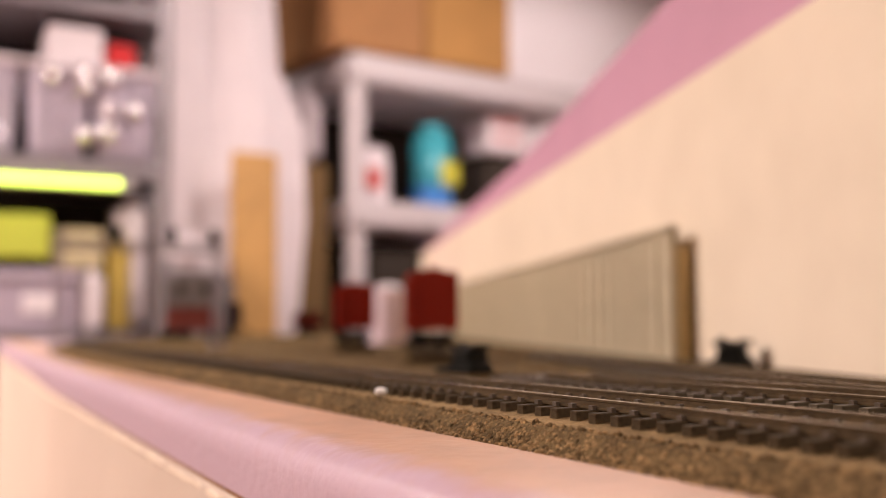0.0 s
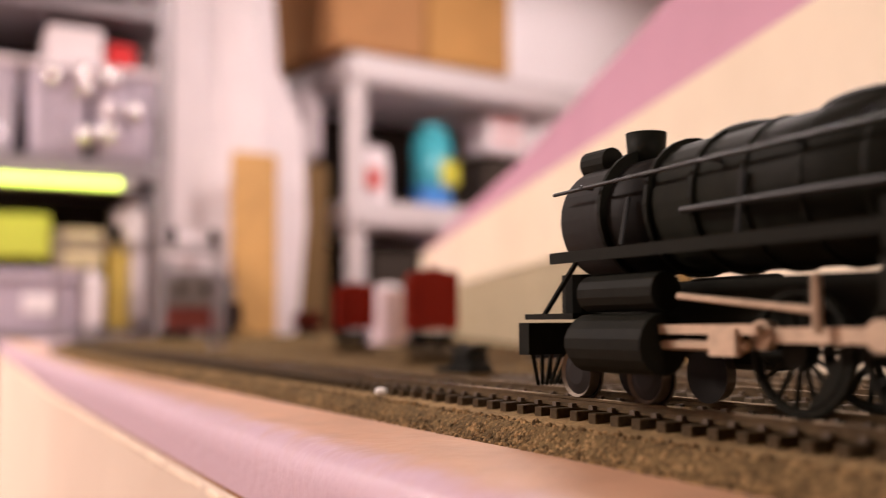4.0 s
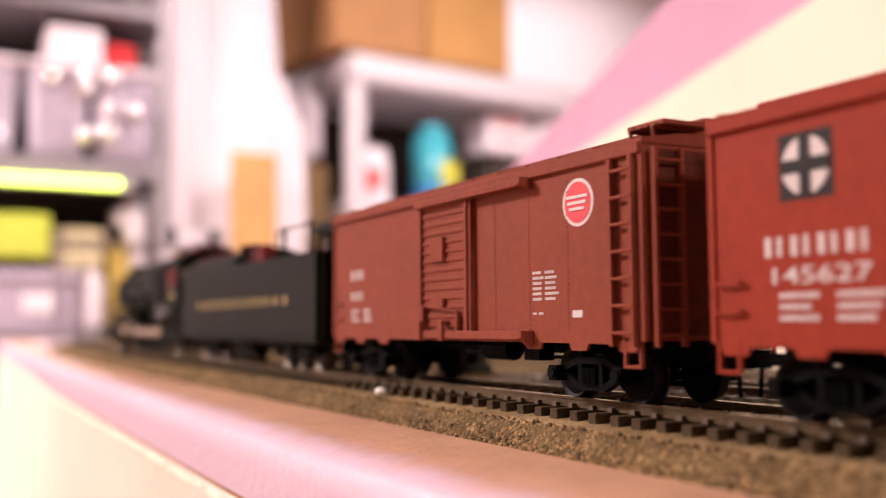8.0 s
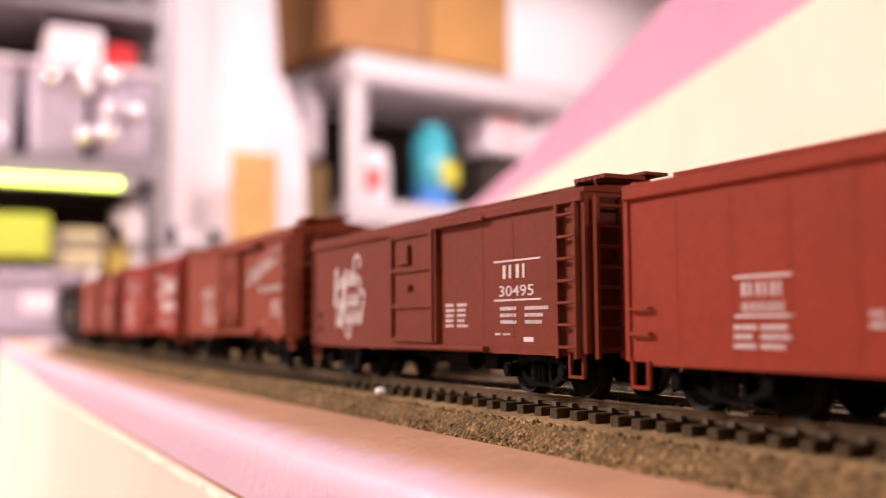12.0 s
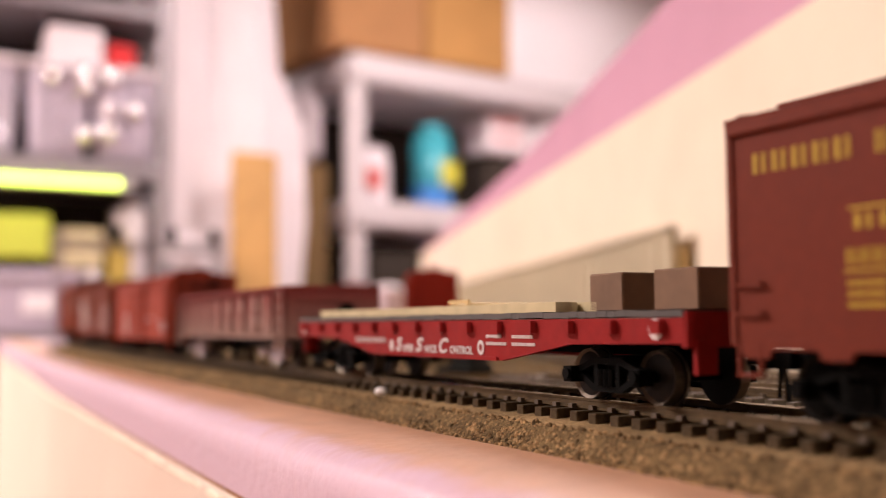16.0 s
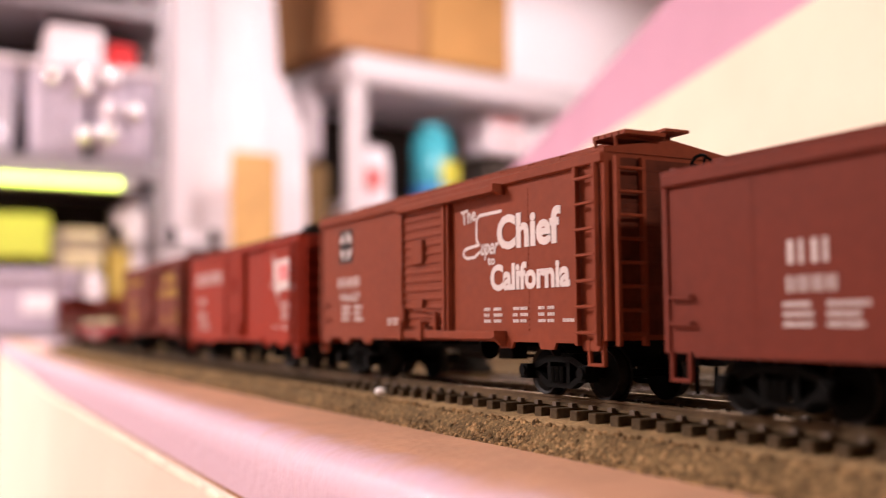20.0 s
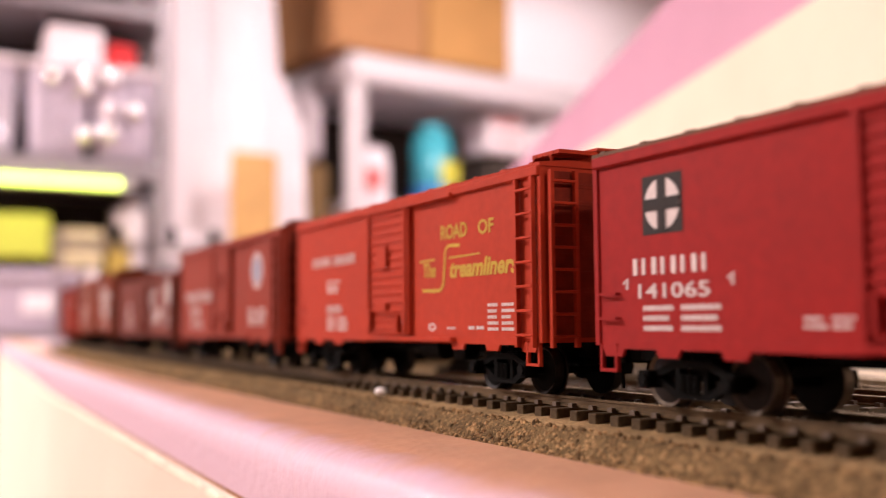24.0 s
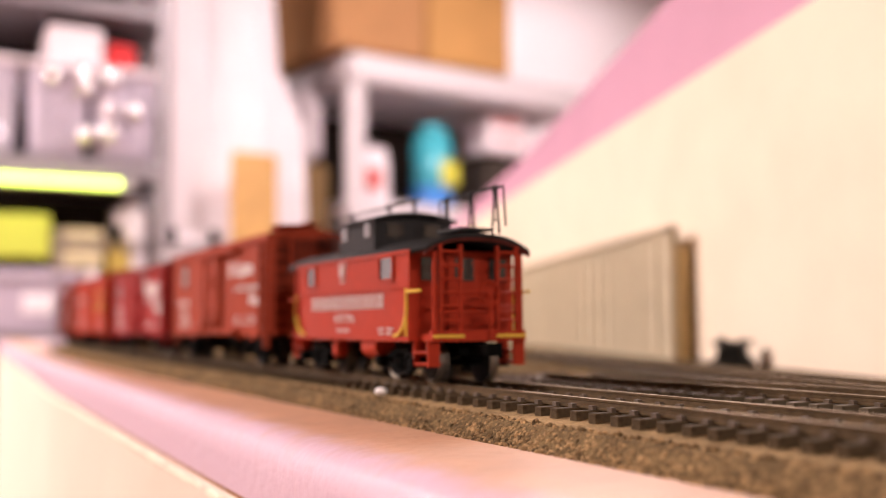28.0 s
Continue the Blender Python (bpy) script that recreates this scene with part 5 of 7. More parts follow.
def flatcar():
    p = paint("flatcar_red", (0.36, 0.022, 0.030))
    f = thing("flatcar", "bright red flatcar with fishbelly side and dark deck", "flatcar", "cars of the freight train")
    H, W, top = 0.0930, 0.0166, 0.0174
    for y in (-1, 1):
        bm = B()
        prism(bm, [(-H, top - 0.0012), (H, top - 0.0012), (H, 0.0118), (0.060, 0.0112), (0.034, 0.0072), (-0.034, 0.0072), (-0.060, 0.0112), (-H, 0.0118)], y * W - 0.0006, y * W + 0.0006, "y")
        part("side_sill", bm, p, f)
        bm = B()
        box(bm, 0, y * W, 0.0076, 0.066, 0.0022, 0.0008)
        part("bottom_flange", bm, p, f)
        for k in range(14):
            bm = B()
            box(bm, -H + 0.006 + k * (2 * H - 0.012) / 13, y * (W + 0.0012), top - 0.0028, 0.0026, 0.0016, 0.0024)
            part("stake_pocket", bm, p, f)
    for x in (-H, H):
        bm = B()
        box(bm, x, 0, 0.0142, 0.0014, 2 * W + 0.001, 0.0062)
        for y in (-0.013, 0.013):
            box(bm, x + (0.0006 if x > 0 else -0.0006), y, 0.0095, 0.0010, 0.0046, 0.0060)
        part("end_sill", bm, p, f)
    db = B()
    box(db, 0, 0, top - 0.0004, 0.0029, 2 * W + 0.0016, 0.0012)
    deck = mesh_of("deck_board", db, mat("deck_board_dark", (0.075, 0.066, 0.060), 0.8, vary=0.3, scale=300))
    for k in range(62):
        share("deck_board", deck, f, pose(-H + 0.0015 + k * 0.003, 0, random.uniform(-0.0001, 0.0001)))
    bm = B()
    box(bm, 0, 0, 0.0125, 2 * H - 0.004, 0.007, 0.0070)
    part("centre_sill", bm, M_UNDER, f)
    bm = B()
    cyl(bm, (H + 0.002, 0.006, top), (H + 0.002, 0.006, top + 0.006), 0.0004, 6)
    cyl(bm, (H + 0.002, 0.006, top + 0.006), (H + 0.0026, 0.006, top + 0.006), 0.0026, 12)
    part("brake_staff", bm, M_UNDER, f)
    for x in (-0.066, 0.066):
        truck(f, x, bright=True)
    couplers(f, H)
    for text, x0, x1, z1 in (("S", -19.0, -15.0, 12.0), ("UPER", -14.6, -8.6, 10.2), ("S", -7.4, -3.0, 12.0), ("HOCK", -2.4, 4.3, 10.2), ("C", 5.4, 10.3, 12.0), ("ONTROL", 11.0, 22.0, 10.2)):
        words_fit(text, M_LWHITE, f, x0, x1, 8.3, z1, "white lettering on the fishbelly", y=-W - 0.0008, bold=0.0003, italic=0.3 if len(text) == 1 else 0.1)
    disc(0.0012, 0.0015, -0.0218, 0.0098, M_LWHITE, f, "emblem", y=-W - 0.0008)
    disc(0.0015, 0.0017, 0.0256, 0.0100, M_LWHITE, f, "emblem", y=-W - 0.0008, hole=0.5)
    disc(0.0019, 0.0019, 0.0860, 0.0142, M_LWHITE, f, "emblem", y=-W - 0.0008, hole=0.4)
    disc(0.0017, 0.0017, -0.0885, 0.0142, M_LWHITE, f, "emblem", y=-W - 0.0008, hole=0.55)
    bars(letter_bars(9, -0.0460, 0.0104, 0.0210, 0.0014, 0.3), M_LWHITE, f, "painted_number", y=-W - 0.0007)
    bars(data_block(0.0280, 0.0122, 2, 0.024, 0.0016, 0.0007, 4), M_LWHITE, f, "stencil", y=-W - 0.0007)
    # load: pale timber beams and two brown crates
    pale = mat("pale_timber", (0.52, 0.43, 0.24), 0.8, vary=0.18, scale=200)
    for y, x0, x1 in ((-0.0115, -0.084, 0.050), (-0.0070, -0.080, 0.046), (-0.0025, -0.086, 0.052), (0.0020, -0.082, 0.048), (0.0065, -0.085, 0.05), (0.0110, -0.080, 0.044)):
        bm = B()
        box(bm, (x0 + x1) / 2, y, top + 0.0013, x1 - x0, 0.0040, 0.0022)
        part("timber", bm, pale, f, "pale sawn timber load")
    bm = B()
    for dx in (-0.004, 0.004):
        cyl(bm, (0.006 + dx, -0.012, top + 0.0026), (0.006 + dx, 0.012, top + 0.0026), 0.0005, 6)
    box(bm, 0.006, -0.012, top + 0.0034, 0.010, 0.0008, 0.0008)
    part("load_binder", bm, mat("binder_brass", (0.5, 0.36, 0.14), 0.5, metal=0.5), f)
    cratem = mat("crate_brown", (0.16, 0.088, 0.046), 0.8, vary=0.2, scale=200)
    for x, y, w in ((0.0553, 0.001, 0.0112), (0.0767, 0.001, 0.0126)):
        bm = B()
        box(bm, x, y, top + 0.0043, w, 0.0110, 0.0080)
        bevel(bm, 0.0003, 1)
        part("crate", bm, cratem, f, "brown wooden crate")
    return f


def caboose():
    p = paint("caboose_red", (0.54, 0.068, 0.034), 0.5)
    roofm = mat("caboose_roof_black", (0.014, 0.013, 0.013), 0.7, vary=0.2, scale=300, spec=0.25)
    yellow = mat("handrail_yellow", (0.66, 0.43, 0.03), 0.5, vary=0.05, scale=300)
    c = thing("caboose", "red cabin car with black roof, cupola and yellow handrails", "caboose", "cars of the freight train")
    L, W, Z0, Z1, E, PW = 0.0430, 0.0158, 0.0110, 0.0350, 0.0512, 0.0136   # PW: half width of the end platforms
    bm = B()
    box(bm, 0, 0, (Z0 + Z1) / 2, 2 * L, 2 * W, Z1 - Z0)
    part("body", bm, p, c)
    bm = B()
    box(bm, 0, -W - 0.0002, 0.0253, 2 * L, 0.0006, 0.0008)
    box(bm, 0, -W - 0.0002, Z1 - 0.0004, 2 * L, 0.0006, 0.0010)
    box(bm, 0, -W - 0.0003, Z0 + 0.0004, 2 * L, 0.0008, 0.0012)
    for x in (-L + 0.0005, L - 0.0005):
        box(bm, x, -W - 0.0002, (Z0 + Z1) / 2, 0.0012, 0.0008, Z1 - Z0)
    part("side_moulding", bm, p, c)
    # roof, arched and overhanging the platforms
    bm = B()
    arc = [(-0.0160 + 0.0320 * i / 14, Z1 + 0.0002 + 0.0040 * (1 - abs((i - 7) / 7) ** 2.8)) for i in range(15)]
    prism(bm, arc + [(a, b - 0.0012) for a, b in reversed(arc)], -E - 0.0005, E + 0.0005, "x")
    part("roof", bm, roofm, c, "black arched roof", True)
    for x in (-E, E):
        bm = B()
        prism(bm, [(a, b - 0.0013) for a, b in arc] + [(a, b - 0.0019) for a, b in reversed(arc)], x - 0.0006, x + 0.0006, "x")
        part("roof_end", bm, mat("roof_end_oxide", (0.10, 0.018, 0.012), 0.7, vary=0.2, scale=300, spec=0.1), c, "dark oxide roof edge")
    # cupola
    bm = B()
    prism(bm, [(-0.0140, Z1 + 0.001), (-0.0120, 0.0465), (0.0130, 0.0465), (0.0135, Z1 + 0.001)], -0.0128, 0.0128, "y")
    part("cupola", bm, roofm, c)
    bm = B()
    arc2 = [(-0.0140 + 0.028 * i / 10, 0.0464 + 0.0021 * (1 - ((i - 5) / 5) ** 2)) for i in range(11)]
    prism(bm, arc2 + [(a, b - 0.0008) for a, b in reversed(arc2)], -0.0145, 0.0150, "x")
    part("cupola_roof", bm, roofm, c)
    glass = mat("dull_window", (0.035, 0.030, 0.026), 0.12, vary=0.2, scale=80)
    for x, y in ((-0.0086, -0.0129), (0.0088, -0.0129)):
        bm = B()
        box(bm, x, y, 0.0432, 0.0042, 0.0006, 0.0044)
        part("cupola_window", bm, glass, c)
    bm = B()
    box(bm, 0.0128, -0.006, 0.0430, 0.0016, 0.0052, 0.0040)
    box(bm, 0.0128, 0.006, 0.0430, 0.0016, 0.0052, 0.0040)
    part("cupola_end_window", bm, glass, c)
    for x, w in ((-0.0294, 0.0070), (0.0284, 0.0088)):
        wf = B()
        for dx, dz, sw, sh in ((-w / 2, 0, 0.0007, 0.0066), (w / 2, 0, 0.0007, 0.0066), (0, 0.0033, w, 0.0007), (0, -0.0033, w, 0.0007)):
            box(wf, x + dx, -W - 0.0003, 0.0307 + dz, sw, 0.0008, sh)
        fr = part("window", wf, p, c)
        bm = B()
        box(bm, x, -W - 0.00015, 0.0307, w, 0.0003, 0.0060)
        part("pane", bm, glass, fr, "dull grey pane")
    # platforms, end posts, ladders, rails
    for sx in (-1, 1):
        bm = B()
        box(bm, sx * (L + E) / 2, 0, Z0 + 0.0008, E - L, 2 * PW, 0.0018)
        part("platform", bm, p, c)
        bm = B()
        box(bm, sx * E, 0, Z0 + 0.0012, 0.0016, 2 * PW + 0.001, 0.0028)
        part("end_beam", bm, p, c)
        for y in (-0.0094, 0.0094):
            bm = B()
            box(bm, sx * (E + 0.0011), y, Z0 + 0.0012, 0.0006, 0.0090, 0.0008)
            part("platform_stripe", bm, yellow, c, "yellow edge stripe")
        for y in (-PW + 0.0006, PW - 0.0006):
            bm = B()
            cyl(bm, (sx * E, y, Z0), (sx * E, y, Z1 - 0.001), 0.0007, 8)
            part("end_post", bm, p, c)
        for y in (-0.0086, 0.0086):
            ladder("end_ladder", c, p, pose(sx * (E + 0.0004), y, 0, 0, 0, 90 * sx), 0.0060, Z0, Z1 + 0.001, 7)
        bm = B()
        for z in (Z0 + 0.0075, Z0 + 0.0125):
            cyl(bm, (sx * E, -PW, z), (sx * E, PW, z), 0.0004, 6)
        part("end_rail", bm, p, c)
        bm = B()
        box(bm, sx * (L + 0.0004), 0, 0.0235, 0.0006, 0.0100, 0.0230)
        part("end_door", bm, p, c)
        bm = B()
        box(bm, sx * (L + 0.0008), 0, 0.0300, 0.0004, 0.0058, 0.0062)
        for y in (-0.0105, 0.0105):
            box(bm, sx * (L + 0.0008), y, 0.0300, 0.0004, 0.0052, 0.0062)
        part("end_window", bm, glass, c)
        bm = B()
        cyl(bm, (sx * (E + 0.001), 0.003, Z0), (sx * (E + 0.001), 0.003, 0.0235), 0.0005, 6)
        for i in range(12):
            a, b = 2 * math.pi * i / 12, 2 * math.pi * (i + 1) / 12
            cyl(bm, (sx * (E + 0.001), 0.003 + 0.003 * math.cos(a), 0.0235 + 0.003 * math.sin(a)), (sx * (E + 0.001), 0.003 + 0.003 * math.cos(b), 0.0235 + 0.003 * math.sin(b)), 0.0004, 5)
        part("brake_wheel", bm, p, c)
        for y in (-W, W):
            bm = B()
            for k in range(2):
                box(bm, sx * (E - 0.005), y * 0.80, Z0 - 0.0030 - k * 0.0030, 0.0080, 0.0040, 0.0006)
            for dx in (-0.004, 0.004):
                box(bm, sx * (E - 0.005) + dx, y * 0.82, Z0 - 0.0032, 0.0006, 0.0034, 0.0070)
            part("step", bm, p, c)
            # curved yellow grab rails
            bm = B()
            x1 = sx * (L - 0.001)
            pts = [(x1, 0.0248), (x1, 0.0185), (x1 - sx * 0.0015, 0.0150), (x1 - sx * 0.0045, 0.0127), (x1 - sx * 0.0075, 0.0122)]
            yy = y * 1.0 + (0.0008 if y > 0 else -0.0008)
            for (xa, za), (xb, zb) in zip(pts, pts[1:]):
                cyl(bm, (xa, yy, za), (xb, yy, zb), 0.0005, 6)
            part("handrail", bm, yellow, c, "yellow curved handrail")
            bm = B()
            xe = sx * (E - 0.0095)
            for q in (((xe, 0.0122), (xe, 0.0240)), ((xe, 0.0240), (sx * (E - 0.001), 0.0240))):
                cyl(bm, (q[0][0], yy, q[0][1]), (q[1][0], yy, q[1][1]), 0.0004, 6)
            part("platform_rail", bm, yellow if sx > 0 else p, c)
    # train-phone antenna: posts and rail over the roof
    for seq, zz in (((-0.0555, -0.0400, -0.0100, 0.0080), 0.0530), ((0.0285, 0.0428, 0.0555), 0.0510)):
        for x in seq:
            base = 0.0488 if -0.020 < x < 0.012 else 0.0398
            bm = B()
            spread = 0.0018 if base < 0.045 else 0.0007
            for dx in (-1, 1):
                cyl(bm, (x + dx * spread, 0.003, base - 0.001), (x + dx * spread * 0.25, 0.003, zz - 0.0012), 0.00032, 6)
            if base < 0.045:
                for k in (0.25, 0.55):
                    w = spread * (1 - 0.75 * k)
                    cyl(bm, (x - w, 0.003, base + (zz - base) * k), (x + w, 0.003, base + (zz - base) * k), 0.00025, 5)
            cyl(bm, (x, 0.003, zz - 0.0016), (x, 0.003, zz + 0.0005), 0.0007, 8)
            part("antenna_post", bm, roofm, c)
        bm = B()
        cyl(bm, (seq[0] - 0.004, 0.003, zz - 0.0002), (seq[-1] + 0.004, 0.003, zz), 0.00032, 6)
        if seq[0] > 0.02:
            cyl(bm, (seq[0] - 0.004, 0.003, zz), (seq[0] - 0.004, 0.003, 0.0405), 0.0003, 5)
            cyl(bm, (seq[-1] + 0.004, 0.003, zz), (seq[-1] + 0.005, 0.003, 0.0405), 0.0003, 5)
        part("antenna_rail", bm, roofm, c)
    bm = B()
    box(bm, 0.044, 0.0, 0.0404, 0.014, 0.010, 0.0008)
    part("roofwalk", bm, roofm, c)
    bm = B()
    box(bm, 0, 0, Z0 - 0.0018, 2 * E - 0.006, 0.008, 0.0040)
    part("centre_sill", bm, M_UNDER, c)
    for x in (-0.012,):
        bm = B()
        box(bm, x, -0.0130, Z0 - 0.003, 0.0046, 0.004, 0.0052)
        bevel(bm, 0.0008, 1)
        part("battery_box", bm, p, c)
    bm = B()
    cyl(bm, (0.010, -0.0125, Z0 - 0.0020), (0.0200, -0.0125, Z0 - 0.0020), 0.0032, 14)
    part("air_reservoir", bm, p, c, "red air tank")
    for x in (-0.0305, 0.0305):
        truck(c, x, bright=True)
    couplers(c, E)
    # writing
    bars(letter_bars(12, -0.0285, 0.0198, 0.0560, 0.0042, 0.34), M_LWHITE, c, "painted_name", y=-W - 0.0002, label="white name in plain bars")
    words_fit("477776", M_LWHITE, c, -9.6, 5.6, 15.9, 18.3, bold=0.00005, y=-W - 0.0003, name="painted_number")
    bars(data_block(-0.0075, 0.0132, 1, 0.0115, seed=3) + data_block(0.0230, 0.0138, 2, 0.010, 0.0012, 0.0006, 5), M_LWHITE, c, "stencil", y=-W - 0.0002)
    bm = B()
    prism(bm, [(-0.0060, 0.0342), (-0.0010, 0.0342), (-0.0010, 0.0332), (-0.0021, 0.0280), (-0.0049, 0.0280), (-0.0060, 0.0332)], -W - 0.0003, -W - 0.0002, "y")
    part("keystone_emblem", bm, M_LWHITE, c)
    bm = B()
    prism(bm, [(-0.0054, 0.0337), (-0.0016, 0.0337), (-0.0016, 0.0331), (-0.0025, 0.0285), (-0.0045, 0.0285), (-0.0054, 0.0331)], -W - 0.0005, -W - 0.0004, "y")
    part("keystone_field", bm, p, c)
    bars([(-0.0046, 0.0298, 0.0009, 0.0034), (-0.0033, 0.0298, 0.0009, 0.0034)], M_LWHITE, c, "keystone_mark", y=-W - 0.0006)
    return c


def add(ob, u):
    TRAIN.append((ob, u))
    return ob


LOCO, DRIVERS, RODS = locomotive()
add(LOCO, 0.4310)
add(tender(), 0.6195)

HALF = 0.0735
W_, Y_ = M_LWHITE, M_LYELLOW


def chief_side(car, white):
    """White slogan on the trailing half of a boxcar."""
    words_fit("The", white, car, 18.0, 24.8, 38.6, 42.0, bold=0.0002, tilt=6)
    words_fit("uper", white, car, 26.8, 34.6, 29.8, 33.6, italic=0.3, bold=0.0002)
    stroke([(36.0, 40.4)] + bow(26.8, 38.4, 1.9, 90, 180, 6) + [(24.8, 35.0), (26.0, 33.4)], 0.75, white, car)
    stroke([(26.2, 33.6), (22.4, 33.2)] + bow(21.0, 31.9, 1.2, 90, 270, 8, 1.9) + [(24.0, 30.8), (26.4, 32.0)], 0.7, white, car)
    words_fit("Chief", white, car, 34.0, 58.8, 31.6, 39.4, "white slogan lettering", bold=0.0004)
    words_fit("to", white, car, 29.8, 33.0, 28.6, 30.4, bold=0.0002)
    words_fit("California", white, car, 31.0, 61.8, 22.6, 28.6, bold=0.0004)
    for k, (a, b) in enumerate(((28.0, 35.9), (40.4, 46.8), (50.2, 56.4))):
        small_print(white, car, a, b, 15.2, 19.2, 3, 20 + k)
    small_print(white, car, 59.0, 64.2, 15.2, 16.6, 1, 29)


def initials_block(car, m, x0, x1, z1, n=4, seed=1, z0=15.0, number=""):
    """Owner's initials, number and weights as plain bars."""
    name_bars(n, m, car, x0, x1, z1 - 3.0, z1, name="owner_mark")
    if number:
        words_fit(number, m, car, x0 + 1.4, x1 - 1.0, z1 - 7.2, z1 - 4.6, bold=0.00005, name="painted_number")
    else:
        name_bars(6, m, car, x0 + 0.4, x1 - 1.0, z1 - 6.9, z1 - 4.7, name="painted_number")
    small_print(m, car, x0 + 2.6, x1 + 3.5, z0, z1 - 8.2, 3, seed)


# round red emblem on brown
car, p = boxcar("brown boxcar with ribbed door and round red emblem", (0.33, 0.100, 0.078), "brown", rivets=(0.022, 0.036, 0.050))
add(car, 0.7221 + HALF)
disc(0.0051, 0.0048, 0.0537, 0.0392, W_, car, "emblem_rim", label="white rimmed round emblem")
disc(0.0043, 0.0041, 0.0537, 0.0392, M_LRED, car, "emblem", y=-HALF_W - 0.00024)
bars([(0.0502, 0.0400, 0.0070, 0.0006), (0.0506, 0.0388, 0.0062, 0.0006), (0.0512, 0.0376, 0.0050, 0.0006)], W_, car, "emblem_text", y=-HALF_W - 0.00036)
name_bars(2, W_, car, -60.1, -50.0, 28.2, 31.2)
name_bars(3, W_, car, -60.1, -51.0, 22.4, 24.8, name="painted_number")
small_print(W_, car, -60.2, -44.0, 15.8, 20.0, 3, 2)
small_print(W_, car, 37.4, 47.5, 19.8, 26.4, 6, 3)
small_print(W_, car, 37.4, 42.2, 16.9, 17.8, 1, 4)
bars([(0.0515, 0.0165, 0.0032, 0.0014)], W_, car)

car, p = boxcar("oxide red boxcar with white train slogan", (0.39, 0.066, 0.040), "oxide")
add(car, 0.8862 + HALF)
cross_emblem(car, -0.0536, 0.0385, 0.0048)
stroke([(-35.4, 39.6), (-23.8, 39.9)], 0.7, W_, car, "rule")
stroke([(-35.4, 30.2), (-25.6, 30.4)], 0.7, W_, car, "rule")
words_fit("D", W_, car, -33.4, -28.6, 34.6, 38.4, bold=0.0001)
words_fit("F", W_, car, -29.6, -25.4, 31.2, 35.4, bold=0.0001)
initials_block(car, W_, -61.8, -41.5, 28.2, 4, 5, number="145627")
small_print(W_, car, -22.9, -15.4, 14.9, 17.0, 2, 6)
chief_side(car, W_)

# slanted banner
car, p = boxcar("brown boxcar with a slanted banner slogan", (0.33, 0.092, 0.052), "rust", rivets=(0.0235, 0.037))
add(car, 1.0444 + HALF)
bn = [(21.0, 29.6), (21.2, 35.4), (52.4, 43.2), (52.6, 38.2), (21.0, 29.6)]
stroke(bn, 0.36, W_, car, "banner_outline")
stroke([(21.2, 36.6), (16.6, 35.4), (18.4, 33.2), (16.4, 30.8), (20.6, 31.6)], 0.36, W_, car, "banner_tail")
stroke([(52.6, 42.0), (57.4, 43.0), (55.6, 40.6), (57.3, 38.4), (50.4, 36.4), (50.4, 37.4)], 0.36, W_, car, "banner_tail")
words_fit("Rebel Route", W_, car, 25.6, 50.6, 31.9, 35.8, "white banner lettering", italic=0.2, bold=0.0001, tilt=13.5)
words_fit("The", W_, car, 21.8, 24.8, 31.6, 33.6, bold=0.0001, tilt=13.5)
name_bars(16, W_, car, 34.0, 59.1, 27.6, 29.6)
name_bars(4, W_, car, -46.1, -27.3, 26.8, 29.6)
words_fit("5525", W_, car, -42.4, -30.7, 22.2, 25.0, bold=0.00005, name="painted_number")
rule(W_, car, -46.0, -27.0, 21.0)
rule(W_, car, -46.0, -27.0, 30.6)
small_print(W_, car, -43.2, -22.8, 15.7, 20.0, 3, 8)
small_print(W_, car, 48.5, 60.6, 18.4, 24.4, 6, 9)
small_print(W_, car, 38.8, 42.8, 16.0, 16.9, 1, 10)
bars([(0.0590, 0.0161, 0.0024, 0.0009)], W_, car)

# script emblem as plain flourishes
car, p = boxcar("dark maroon boxcar with panelled door and script emblem", (0.235, 0.066, 0.044), "maroon", tabs=False, bold=False, door="panel", eave=0.0412, sill=0.0094)
add(car, 1.2095 + HALF)
for pts, w in (([(-54.6, 32.4), (-56.0, 20.6)], 1.1), ([(-53.2, 32.6), (-54.6, 20.2)], 0.6), ([(-47.0, 31.8), (-51.4, 14.4)], 1.2), ([(-45.8, 31.6), (-50.0, 14.2)], 0.6),
               (bow(-38.6, 33.4, 2.2, -40, 220, 14), 0.9), ([(-40.6, 32.4), (-46.0, 27.0)], 0.9), (bow(-34.6, 23.6, 1.6, -30, 200, 12), 0.8), ([(-33.6, 22.6), (-36.0, 15.6)], 0.9),
               (bow(-45.4, 13.6, 1.9, 60, -220, 14), 0.8), (bow(-37.6, 27.4, 1.7, -100, 130, 10), 0.7)):
    stroke(pts, w, W_, car)
for z0, z1, x0, n in ((25.8, 30.2, -53.0, 3), (26.6, 31.0, -44.6, 4), (19.6, 24.2, -53.4, 4), (20.4, 25.0, -45.4, 5), (14.8, 19.4, -54.6, 3), (15.4, 20.0, -47.6, 7)):
    for i in range(n):
        xi = x0 + i * 1.75
        stroke([(xi + 0.7, z1 - 0.4 * (i % 2)), (xi, z0)], 0.62, W_, car)
        stroke(bow(xi + 0.9, (z0 + z1) / 2 - 0.6, 0.75, 30, 330, 8), 0.42, W_, car)
rule(W_, car, 38.9, 57.6, 28.9, 0.4)
name_bars(2, W_, car, 42.8, 53.6, 25.2, 28.2)
words_fit("30495", W_, car, 41.2, 55.0, 21.3, 23.7, bold=0.00005, name="painted_number")
rule(W_, car, 38.9, 57.6, 20.3, 0.4)
